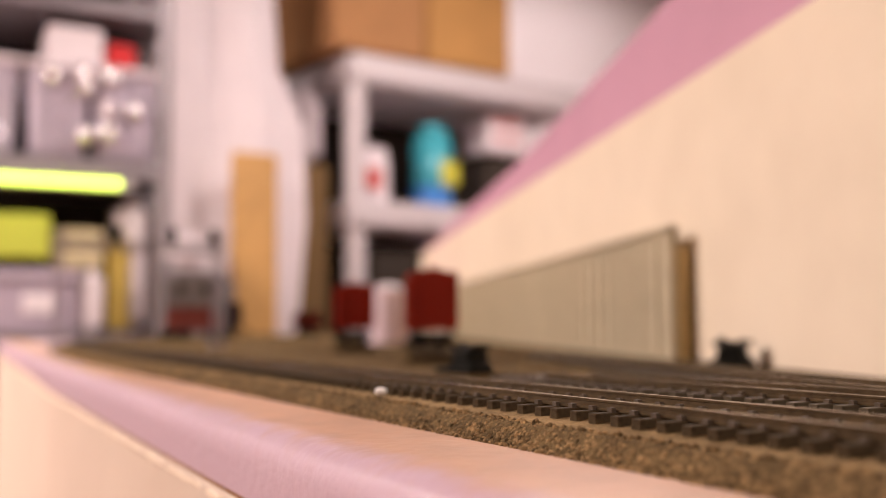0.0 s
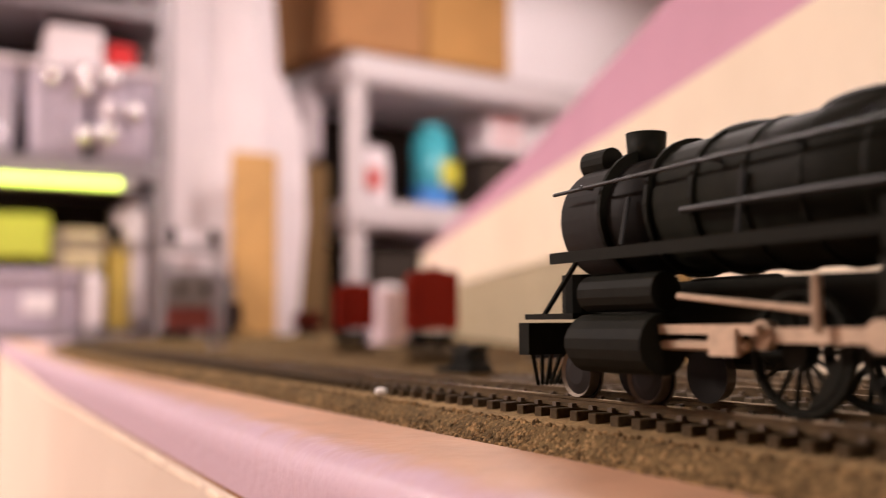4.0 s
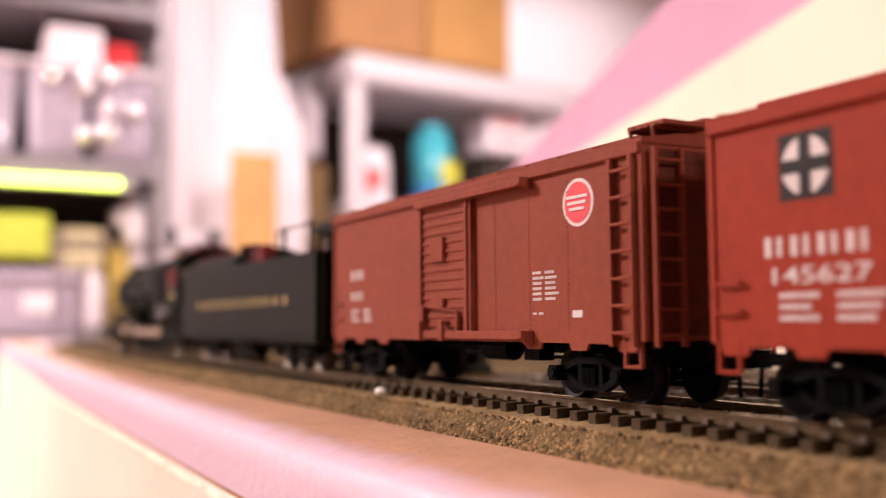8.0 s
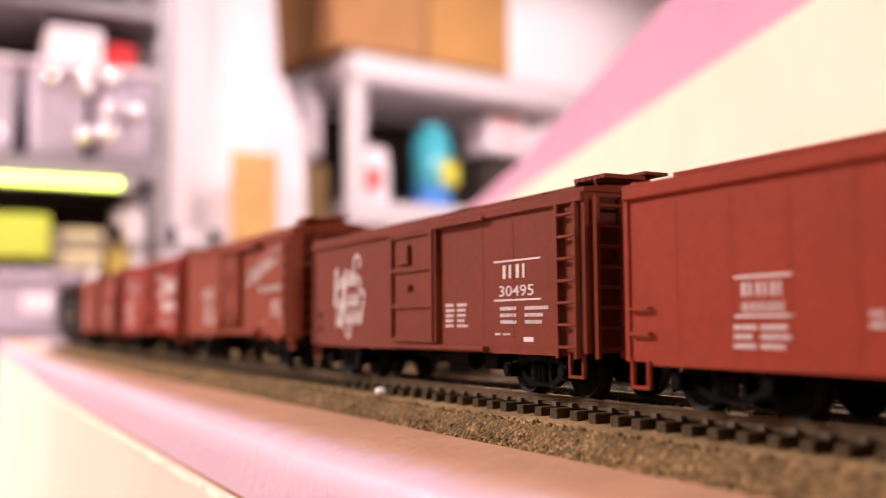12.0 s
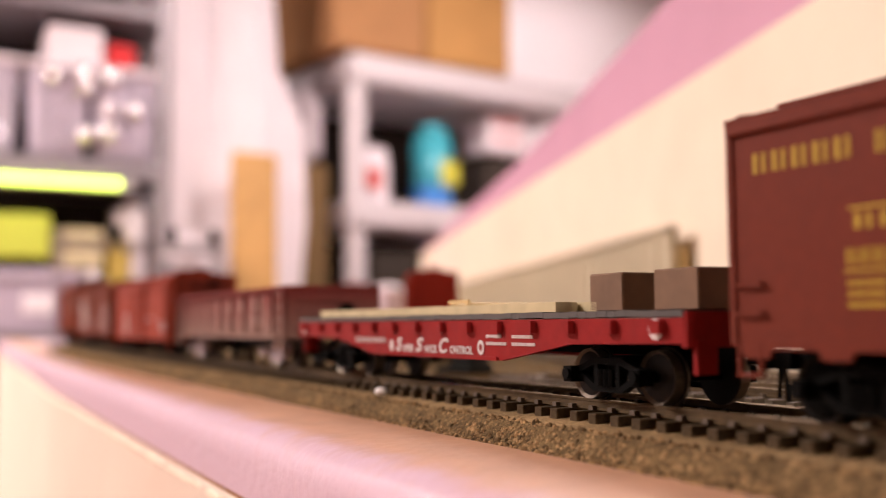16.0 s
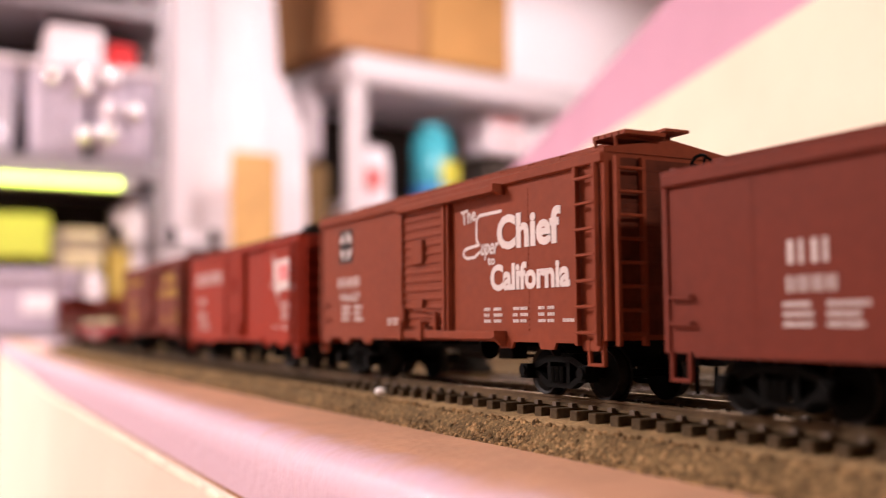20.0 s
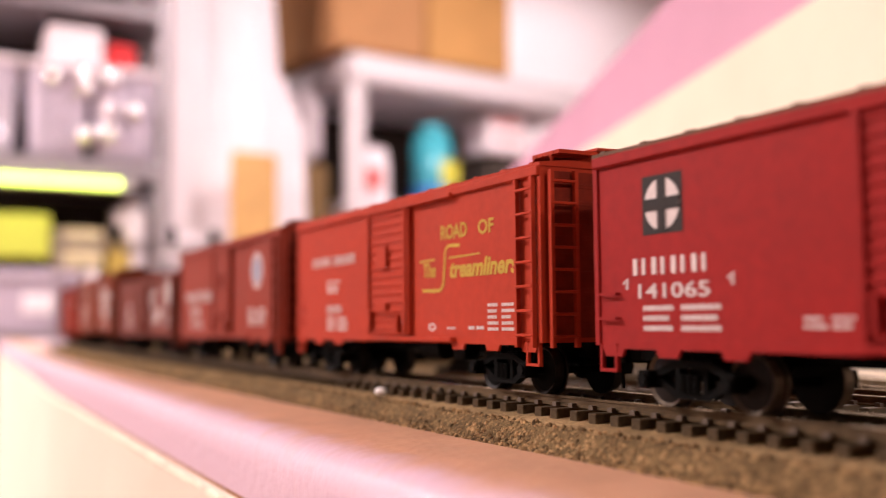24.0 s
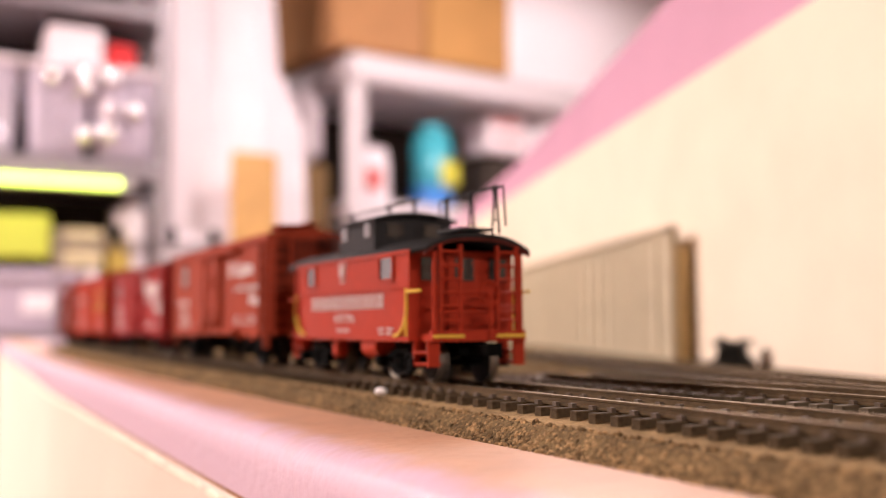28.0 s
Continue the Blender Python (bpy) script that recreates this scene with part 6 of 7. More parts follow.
small_print(W_, car, 41.5, 62.5, 14.9, 19.3, 3, 11)
small_print(W_, car, 16.0, 28.0, 14.2, 20.4, 5, 12)
small_print(W_, car, 39.3, 46.4, 12.6, 13.4, 1, 13)
bars([(0.0509, 0.0115, 0.0038, 0.0010)], W_, car)

car, p = boxcar("red boxcar with panelled door and rivet seams", (0.37, 0.072, 0.046), "red", tabs=False, bold=False, door="panel", eave=0.0397, sill=0.0084, rivets=(-0.060, -0.047, -0.035, -0.023, 0.030, 0.045))
add(car, 1.3689 + HALF)
rule(W_, car, -46.5, -34.7, 22.3, 0.4)
name_bars(3, W_, car, -44.8, -35.8, 19.4, 21.6)
name_bars(5, W_, car, -44.8, -35.8, 16.9, 18.5, name="painted_number")
rule(W_, car, -46.5, -34.7, 16.1, 0.4)
small_print(W_, car, -46.8, -33.6, 10.8, 15.2, 3, 14)
small_print(W_, car, -21.0, -12.3, 14.0, 17.1, 2, 15)
small_print(W_, car, 14.5, 38.0, 18.2, 19.6, 1, 16)
small_print(W_, car, 50.0, 60.0, 12.0, 18.0, 4, 17)

add(gondola(), 1.5363 + 0.0765)
add(flatcar(), 1.7035 + 0.0930)

car, p = boxcar("dark brown boxcar with yellow lettering", (0.205, 0.050, 0.036), "chocolate", eave=0.0470, sill=0.0117)
add(car, 1.9002 + HALF)
name_bars(5, Y_, car, -68.2, -48.6, 38.4, 41.6)
name_bars(7, Y_, car, -45.6, -24.3, 38.4, 41.6)
rule(Y_, car, -50.6, -39.6, 31.0, 0.4)
name_bars(2, Y_, car, -49.6, -41.0, 28.2, 30.4)
name_bars(5, Y_, car, -51.1, -39.8, 23.2, 25.6, name="painted_number")
rule(Y_, car, -51.6, -39.0, 22.2, 0.4)
small_print(Y_, car, -51.1, -31.1, 16.8, 21.4, 3, 18)
words_fit("SERVES", Y_, car, 31.1, 53.0, 36.9, 41.0, "yellow slogan lettering", bold=0.0003)
words_fit("ALL THE WEST", Y_, car, 21.0, 63.6, 29.9, 34.0, bold=0.0003)
bm = B()
prism(bm, [(-0.0028, 0.0), (-0.0014, 0.0012), (0.0014, 0.0012), (0.0028, 0.0), (0.0018, -0.0012), (0, -0.0018), (-0.0018, -0.0012)], -0.0001, 0.0, "y")
o = part("shield_emblem", bm, Y_, car)
o.location = (0.0336, -HALF_W - 0.0001, 0.0186)
small_print(Y_, car, 41.8, 48.5, 16.5, 17.7, 1, 19)
small_print(Y_, car, 51.7, 62.2, 16.1, 23.0, 5, 20)

car, p = boxcar("bright red boxcar with black roof and white flag emblem", (0.40, 0.050, 0.020), "flagred", bold=False, roof_colour=(0.03, 0.028, 0.03), eave=0.0458, sill=0.0097, ribs=17)
add(car, 2.0601 + HALF)
name_bars(6, W_, car, -62.7, -20.5, 33.0, 38.2)
name_bars(3, W_, car, -58.0, -47.4, 24.3, 27.4)
name_bars(5, W_, car, -58.0, -46.7, 18.6, 21.0, name="painted_number")
small_print(W_, car, -56.1, -38.5, 13.2, 17.4, 3, 21)
bm = B()
prism(bm, [(47.0, 26.6), (44.6, 36.4), (46.4, 38.0), (62.0, 38.8), (63.6, 33.4), (66.4, 27.6), (60.0, 27.4), (56.4, 28.4), (52.0, 27.0)], -HALF_W - 0.0002, -HALF_W - 0.0001, "y")
bmesh.ops.scale(bm, vec=(0.001, 1, 0.001), verts=bm.verts[:])
part("flag_emblem", bm, W_, car, "white flag emblem")
bm = B()
prism(bm, [(50.4, 30.6), (49.6, 36.2), (59.0, 36.6), (60.2, 31.2)], -HALF_W - 0.0003, -HALF_W - 0.00022, "y")
bmesh.ops.scale(bm, vec=(0.001, 1, 0.001), verts=bm.verts[:])
part("flag_panel", bm, M_LRED, car)
for z in (31.6, 33.0, 34.4):
    rule(W_, car, 51.8, 57.8, z, 0.5, y=-HALF_W - 0.0004)
stroke([(44.4, 38.6), (50.4, 23.0)], 0.8, W_, car, "flag_pole")
stroke([(43.6, 38.2), (44.2, 41.4), (45.0, 38.2)], 0.9, W_, car, "pole_tip")
stroke(bow(43.4, 30.4, 1.6, 60, -200, 10), 0.6, W_, car)
stroke([(46.0, 36.0), (44.0, 31.6)], 0.5, W_, car)
small_print(W_, car, 53.2, 63.6, 17.0, 23.8, 6, 22)
small_print(W_, car, 44.1, 50.3, 14.3, 15.1, 1, 23)
disc(0.0012, 0.0009, 0.0565, 0.0145, W_, car, "emblem")

car, p = boxcar("brown boxcar with white train slogan", (0.30, 0.088, 0.052), "tan", rivets=(0.0465,))
add(car, 2.2256 + HALF)
cross_emblem(car, -0.0535, 0.0388, 0.0048)
initials_block(car, W_, -59.4, -42.1, 29.4, 4, 24, 16.0, number="145627")
small_print(W_, car, -24.0, -16.5, 15.0, 17.2, 2, 25)
chief_side(car, W_)

car, p = boxcar("maroon boxcar with louvred door and white slogan", (0.205, 0.053, 0.042), "plum", bold=False, tabs=False, placard=False, ribs=20, eave=0.0408, sill=0.0102, rivets=(-0.053, -0.0215))
add(car, 2.3892 + HALF)
words_fit("Route of", W_, car, 14.6, 31.0, 28.4, 32.6, "white script slogan", italic=0.25, bold=0.0003, tilt=14)
words_fit("the", W_, car, 15.9, 21.4, 25.4, 27.8, italic=0.25, bold=0.0003, tilt=8)
words_fit("agles", W_, car, 25.6, 43.4, 15.8, 22.0, italic=0.3, bold=0.0004, tilt=14)
stroke(bow(23.4, 24.4, 2.3, 40, 275, 14), 1.25, W_, car)
stroke(bow(23.2, 19.4, 3.0, 95, 340, 16), 1.25, W_, car)
stroke([(42.6, 23.4), (46.4, 25.4)], 0.9, W_, car)
disc(0.0074, 0.0066, 0.0567, 0.0322, W_, car, "emblem_ring", hole=0.74)
disc(0.0052, 0.0046, 0.0567, 0.0322, p, car, "emblem_field", y=-HALF_W - 0.0001)
bars([(0.0530, 0.0330, 0.0074, 0.0026), (0.0542, 0.0300, 0.0050, 0.0030), (0.0535, 0.0286, 0.0064, 0.0012)], W_, car, "emblem_text", y=-HALF_W - 0.0003)
small_print(W_, car, 51.8, 61.4, 15.2, 21.9, 5, 26)
small_print(W_, car, 41.7, 46.8, 14.4, 15.3, 1, 27)
name_bars(2, W_, car, -46.0, -37.0, 24.0, 27.6)
name_bars(4, W_, car, -46.3, -36.4, 19.8, 22.2, name="painted_number")
small_print(W_, car, -47.2, -28.4, 14.2, 18.6, 3, 28)

car, p = boxcar("red-brown boxcar with white lettering", (0.34, 0.058, 0.034), "brick", bold=False, eave=0.0490, sill=0.0106, ribs=6, rivets=())
add(car, 2.5460 + HALF)
name_bars(8, W_, car, -62.3, -40.8, 25.9, 29.0)
name_bars(7, W_, car, -38.2, -17.5, 25.9, 29.0)
rule(W_, car, -62.3, -17.5, 29.8, 0.5)
name_bars(5, W_, car, -54.2, -37.2, 20.2, 23.4, name="painted_number")
small_print(W_, car, -52.8, -30.0, 13.8, 18.8, 3, 30)
disc(0.0068, 0.0068, 0.0440, 0.0360, W_, car, "emblem_ring", hole=0.8)
disc(0.0048, 0.0048, 0.0440, 0.0360, mat("emblem_blue_grey", (0.20, 0.22, 0.30), 0.6, vary=0.1, scale=900), car, "emblem_field")
small_print(W_, car, 34.0, 60.0, 15.0, 22.0, 4, 31)

car, p = boxcar("vermilion boxcar with yellow slogan", (0.56, 0.070, 0.030), "vermilion", bold=False, eave=0.0484, sill=0.0113, rivets=())
add(car, 2.7086 + HALF)
name_bars(5, W_, car, -59.2, -43.4, 33.6, 36.4)
name_bars(7, W_, car, -41.4, -24.4, 33.6, 36.4)
rule(W_, car, -47.0, -36.0, 28.4, 0.4)
name_bars(2, W_, car, -46.4, -36.8, 25.0, 27.8)
name_bars(5, W_, car, -46.8, -34.9, 18.8, 21.2, name="painted_number")
small_print(W_, car, -46.8, -27.5, 13.2, 17.9, 3, 32)
words_fit("ROAD", Y_, car, 29.1, 42.1, 36.0, 39.6, "yellow slogan lettering", bold=0.0002)
words_fit("OF", Y_, car, 47.4, 54.3, 36.0, 39.4, bold=0.0002)
words_fit("The", Y_, car, 19.6, 26.2, 27.0, 30.6, italic=0.2, bold=0.0002)
words_fit("treamliners", Y_, car, 33.6, 64.4, 26.4, 30.8, italic=0.25, bold=0.0003)
stroke([(38.6, 34.2)] + bow(33.4, 32.2, 2.2, 90, 180, 8) + bow(27.6, 26.4, 2.8, 0, -90, 8) + [(19.0, 23.8)], 0.8, Y_, car)
stroke([(38.6, 34.2), (33.4, 34.4)], 0.8, Y_, car)
stroke([(17.6, 31.2), (25.8, 31.4)], 0.5, Y_, car)
stroke([(33.0, 31.4), (48.0, 31.6)], 0.4, Y_, car)
small_print(W_, car, 51.4, 63.7, 13.4, 20.2, 5, 33)
disc(0.0020, 0.0010, 0.0240, 0.0146, W_, car, "emblem", hole=0.6)
small_print(W_, car, 32.0, 36.0, 13.8, 14.8, 1, 34)
small_print(W_, car, 42.6, 50.0, 13.6, 15.1, 1, 35)

car, p = boxcar("crimson boxcar with grey roof and white slogan", (0.40, 0.024, 0.030), "crimson", bold=False, roof_colour=(0.20, 0.15, 0.14), bright_wheels=True, eave=0.0468, sill=0.0112, rivets=())
add(car, 2.8743 + HALF)
cross_emblem(car, -0.0544, 0.0362, 0.0050)
initials_block(car, W_, -62.5, -42.0, 26.9, 4, 36, 13.4, number="141065")
for x in (-65.4, -38.8):
    stroke([(x, 22.4), (x + 1.2, 23.4), (x + 1.0, 21.4)], 0.5, W_, car)
words_fit("The", W_, car, 16.4, 23.0, 40.8, 44.2, bold=0.0003, italic=0.15)
words_fit("Scout", W_, car, 19.4, 53.4, 32.0, 40.4, "white slogan lettering", bold=0.0006)
words_fit("for ECONOMY TRAVEL", W_, car, 24.6, 59.2, 27.8, 30.8, bold=0.0003, italic=0.1)
words_fit("West", W_, car, 44.6, 62.6, 21.6, 27.0, bold=0.0004, italic=0.25)
stroke([(44.0, 26.6), (52.0, 27.0)], 0.6, W_, car)
stroke([(60.0, 25.6), (66.4, 26.0)], 0.6, W_, car)
for k, (a, b) in enumerate(((23.2, 33.3), (36.8, 43.4), (48.8, 54.7))):
    small_print(W_, car, a, b, 13.8, 17.6, 3, 37 + k)
small_print(W_, car, -23.6, -12.6, 14.0, 16.3, 2, 41)
small_print(W_, car, 60.6, 66.2, 14.7, 16.0, 1, 42)
small_print(W_, car, 63.1, 66.6, 18.1, 20.6, 2, 43)

car, p = boxcar("reddish brown boxcar with white slogan", (0.43, 0.082, 0.040), "sienna", rivets=(0.0255, 0.046, 0.060))
add(car, 3.0361 + HALF)
cross_emblem(car, -0.0518, 0.0382, 0.0050)
initials_block(car, W_, -62.2, -42.8, 27.3, 4, 44, 14.0, number="145356")
words_fit("El Capitan", W_, car, 21.9, 54.0, 33.0, 40.6, "white slogan lettering", bold=0.0003)
words_fit("COACH STREAMLINER", W_, car, 29.8, 60.6, 28.8, 30.8, bold=0.0002)
words_fit("West", W_, car, 49.0, 63.0, 22.8, 27.4, bold=0.0003, italic=0.25)
stroke([(47.6, 27.0), (54.0, 27.2)], 0.5, W_, car)
stroke([(60.0, 26.4), (65.0, 26.6)], 0.5, W_, car)
for k, (a, b) in enumerate(((29.5, 36.9), (41.7, 47.3), (51.4, 57.2))):
    small_print(W_, car, a, b, 15.2, 19.2, 3, 45 + k)
small_print(W_, car, -23.6, -16.5, 14.2, 16.6, 2, 49)
small_print(W_, car, 60.7, 65.9, 15.1, 16.4, 1, 50)

add(caboose(), 3.2546)


# ---- the room ----
def slab(name, x0, x1, y0, y1, z0, z1, material, label, category):
    bm = B()
    box(bm, (x0 + x1) / 2, (y0 + y1) / 2, (z0 + z1) / 2, x1 - x0, y1 - y0, z1 - z0)
    return solid(name, bm, material, label, category, kind="structure")


slab("floor", -3.6, 4.6, -2.2, 2.6, -1.05, -1.0, M_FLOOR, "brown carpeted floor of the layout room", "floor")
slab("ceiling", -3.6, 4.6, -2.2, 2.6, 1.45, 1.5, M_CEIL, "unseen ceiling, dull to hold down bounced light", "ceiling")
slab("wall_west", -3.15, -3.1, -2.2, 2.6, -1.0, 1.45, M_WALL, "pale pinkish painted wall", "wall")
# East, north and south walls are unseen and dimmed to cut bounce.
slab("wall_east", 4.6, 4.65, -2.2, 2.6, -1.0, 1.45, M_DIM, "unseen wall, dark brown to hold down bounced light", "wall")
slab("wall_north", -3.6, 4.6, 2.6, 2.65, -1.0, 1.45, M_SOUTH, "tan painted wall", "wall")
slab("wall_south", -3.6, 4.6, -2.25, -2.2, -1.0, 1.45, M_SOUTH, "tan painted wall", "wall")

M_LAMP = mat("lamp_diffuser", (1.0, 0.84, 0.78), 0.6, vary=0.01, emit=1.5)
# All unseen; the panel at x -2.72 houses the added wall fill.
for x, y, sx, sy in ((-1.65, -1.50, 0.9, 0.4), (-1.55, 1.25, 0.4, 1.1), (-2.72, 1.90, 0.2, 0.8), (2.40, 0.00, 0.4, 0.9)):
    lamp = thing("ceiling_lamp", "unseen long white ceiling light panel", "ceiling lamp", "ceiling lamps")
    bm = B()
    box(bm, x, y, 1.42, sx + 0.04, sy + 0.04, 0.06)
    part("housing", bm, M_WHITE, lamp)
    bm = B()
    box(bm, x, y, 1.386, sx, sy, 0.008)
    part("diffuser", bm, M_LAMP, lamp)


def crate(name, label, category, x, y0, y1, z0, z1, depth, material, r=0.006):
    """A loose box whose front stands at x."""
    bm = B()
    box(bm, x - depth / 2, (y0 + y1) / 2, (z0 + z1) / 2, depth, y1 - y0, z1 - z0)
    bevel(bm, r, 2)
    return solid(name, bm, material, label, category)


# grey wire rack with bins
RX = -2.5
rack = thing("storage_rack", "grey metal storage rack with three shelves", "shelf")
for y in (0.425, -0.75):
    for x in (RX - 0.01, RX - 0.46):
        bm = B()
        cyl(bm, (x, y, -1.0), (x, y, 1.2), 0.018, 12)
        part("post", bm, M_GREY, rack)
for z0, z1 in ((0.780, 0.812), (0.372, 0.418), (-0.03, 0.0), (-0.5, -0.47)):
    bm = B()
    box(bm, RX - 0.235, -0.162, (z0 + z1) / 2, 0.47, 1.20, z1 - z0)
    part("shelf", bm, M_GREY, rack)
# Dark sheet added for the shade behind the bins.
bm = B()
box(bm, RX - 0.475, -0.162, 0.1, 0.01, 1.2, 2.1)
part("back_shade_sheet", bm, M_DARK, rack, "dark sheet standing in for shade inside the shelves")

M_BIN = mat("clear_bin_plastic", (0.52, 0.46, 0.54), 0.16, vary=0.05, scale=8, coat=0.3)
M_LID = mat("bin_lid_white", (0.80, 0.72, 0.75), 0.4, vary=0.03, scale=8)
for y0, y1 in ((-0.10, 0.085), (0.10, 0.245), (0.252, 0.405)):
    b = thing("storage_bin", "translucent lilac plastic bin on the rack", "bin", "storage bins")
    bm = B()
    prism(bm, [(y0 + 0.012, 0.420), (y1 - 0.012, 0.420), (y1, 0.63), (y0, 0.63)], RX - 0.36, RX - 0.01, "x")
    bevel(bm, 0.008, 2)
    part("tub", bm, M_BIN, b)
    bm = B()
    box(bm, RX - 0.185, (y0 + y1) / 2, 0.640, 0.37, y1 - y0 + 0.012, 0.018)
    bevel(bm, 0.005, 2)
    part("lid", bm, M_LID, b)
    for dy in (0.25, 0.5, 0.75):
        bm = B()
        cyl(bm, (RX - 0.004, y0 + (y1 - y0) * dy, 0.435), (RX - 0.004, y0 + (y1 - y0) * dy, 0.615), 0.007, 10)
        part("rib", bm, M_BIN, b)
# Shiny balls added in place of lamp glints on the bins' clear plastic.
for y, z in ((0.159, 0.611), (0.232, 0.625), (0.233, 0.590), (0.295, 0.620), (0.349, 0.542), (0.236, 0.476), (0.290, 0.485), (0.289, 0.539)):
    bm = B()
    bmesh.ops.create_uvsphere(bm, u_segments=16, v_segments=10, radius=0.023, matrix=Matrix.Translation((RX + 0.004, y, z)))
    solid("bauble", bm, mat("bin_glint_silver", (0.95, 0.92, 0.93), 0.07, metal=0.75, vary=0.01), "shiny ball added for a lamp glint on a clear bin", "bauble", "baubles in the bins", smooth=True)
crate("white_carton", "white carton on top of a bin", "carton", RX - 0.02, 0.148, 0.278, 0.6505, 0.742, 0.2, M_LID)
crate("red_carton", "small red carton on top of a bin", "carton", RX - 0.02, 0.287, 0.355, 0.6505, 0.712, 0.15, mat("carton_red", (0.60, 0.012, 0.015), 0.5, vary=0.05, scale=20))
# lit strip under the shelf
M_LED = mat("lit_strip_green", (0.80, 1.0, 0.16), 0.5, vary=0.02, scale=20, emit=5.0)
led = thing("light_strip", "glowing yellow-green light strip under the shelf", "light strip")
for k in range(26):
    bm = B()
    bmesh.ops.create_uvsphere(bm, u_segments=8, v_segments=6, radius=0.0085, matrix=Matrix.Translation((RX + 0.004, 0.312 - k * 0.0125, 0.3585)))
    part("diode", bm, M_LED, led)
bm = B()
box(bm, RX - 0.008, 0.10, 0.3585, 0.008, 0.50, 0.024)
part("strip_holder", bm, M_WHITE, led)
M_LIME = mat("lime_carton", (0.50, 0.55, 0.06), 0.6, vary=0.06, scale=10)
crate("lime_carton", "yellow-green carton on the lower shelf", "carton", RX - 0.02, -0.10, 0.165, 0.175, 0.280, 0.25, M_LIME)
lc = thing("lilac_carton", "grey-lilac lidded carton on the lower shelf", "carton")
bm = B()
box(bm, RX - 0.155, 0.054, 0.0595, 0.28, 0.344, 0.116)
bevel(bm, 0.006, 2)
part("tray", bm, mat("lilac_card", (0.40, 0.33, 0.40), 0.7, vary=0.08, scale=12), lc)
bm = B()
box(bm, RX - 0.155, 0.054, 0.134, 0.288, 0.352, 0.032)
bevel(bm, 0.006, 2)
part("lid", bm, mat("lilac_lid", (0.46, 0.39, 0.46), 0.6, vary=0.08, scale=12), lc)
for y in (-0.04, 0.14):
    bm = B()
    box(bm, RX - 0.013, y, 0.070, 0.003, 0.07, 0.045)
    part("label_card", bm, M_LID, lc)
crate("beige_carton", "beige carton beside the lime one", "carton", RX - 0.04, 0.172, 0.290, 0.155, 0.250, 0.2, mat("beige_card", (0.55, 0.46, 0.28), 0.7, vary=0.08, scale=12))
crate("white_bottle", "tall white bottle on the lower shelf", "bottle", RX - 0.02, 0.235, 0.290, 0.0015, 0.150, 0.06, M_LID, 0.015)
crate("olive_roll", "olive and yellow rolled packet", "packet", RX - 0.02, 0.300, 0.358, 0.0015, 0.232, 0.06, mat("olive_card", (0.42, 0.30, 0.06), 0.7, vary=0.15, scale=12), 0.012)
crate("white_bag", "crumpled white bag on the rack", "bag", RX - 0.03, 0.322, 0.412, 0.0015, 0.332, 0.16, M_CLOTH, 0.03)

# hanging dust sheet with folds
bm = B()
cols = 60
rows_z = (1.40, 1.0, 0.70, 0.55, 0.30, 0.0, -0.5, -0.98)
RIGHT = (0.70, 0.71, 0.73, 0.80, 0.81, 0.78, 0.78, 0.78)
grid = []
for iz, z in enumerate(rows_z):
    row = []
    for i in range(cols + 1):
        y = 0.44 + (RIGHT[iz] - 0.44) * i / cols
        x = -2.52 + 0.020 * math.sin(i * 0.17 + iz * 0.55) + 0.005 * math.sin(i * 0.41 + iz * 1.2)
        row.append(bm.verts.new((x, y, z)))
    grid.append(row)
for a, b in zip(grid, grid[1:]):
    for i in range(cols):
        bm.faces.new((a[i], a[i + 1], b[i + 1], b[i]))
bmesh.ops.recalc_face_normals(bm, faces=bm.faces[:])
bmesh.ops.solidify(bm, geom=bm.faces[:], thickness=0.004)
solid("dust_sheet", bm, M_CLOTH, "white dust sheet hanging in soft folds", "sheet", smooth=True)
bm = B()
box(bm, -2.44, 0.636, -0.275, 0.02, 0.117, 1.45)
bevel(bm, 0.004, 1)
solid("wood_plank", bm, M_WOOD, "golden wooden plank standing on end", "plank")
crate("grey_tub", "grey plastic tub behind the layout", "tub", -2.36, 0.40, 0.57, -0.99, 0.145, 0.1, mat("tub_grey", (0.13, 0.115, 0.12), 0.6, vary=0.25, scale=25), 0.02)
crate("white_sack", "white sack on the grey tub", "sack", -2.365, 0.405, 0.52, 0.1455, 0.235, 0.09, M_CLOTH, 0.03)

# white resin shelf with cartons and bottles
SH = Matrix.Translation((-2.5, 0.925, 0)) @ Matrix.Rotation(radians(7.0), 4, "Z")
shelf = thing("white_shelf", "white plastic shelf unit", "shelf", m=SH)
for x in (-0.04, -0.44):
    for y in (0.038, 0.86):
        bm = B()
        cyl(bm, (x, y, -1.0), (x, y, 0.70), 0.031, 16)
        part("post", bm, M_WHITE, shelf)
for z0, z1 in ((0.685, 0.772), (0.278, 0.357), (-0.16, -0.08), (-0.6, -0.52)):
    bm = B()
    box(bm, -0.24, 0.45, (z0 + z1) / 2, 0.48, 0.90, z1 - z0)
    bevel(bm, 0.012, 2)
    part("shelf_board", bm, M_WHITE, shelf)
# Shade inside the shelf unit, put in as a dark sheet at its back.
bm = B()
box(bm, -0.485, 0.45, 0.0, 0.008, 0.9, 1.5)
part("back_shadow_panel", bm, M_DARK, shelf, "dark sheet standing in for shade inside the shelves")


def on_shelf(ob):
    ob.matrix_basis = SH
    return ob


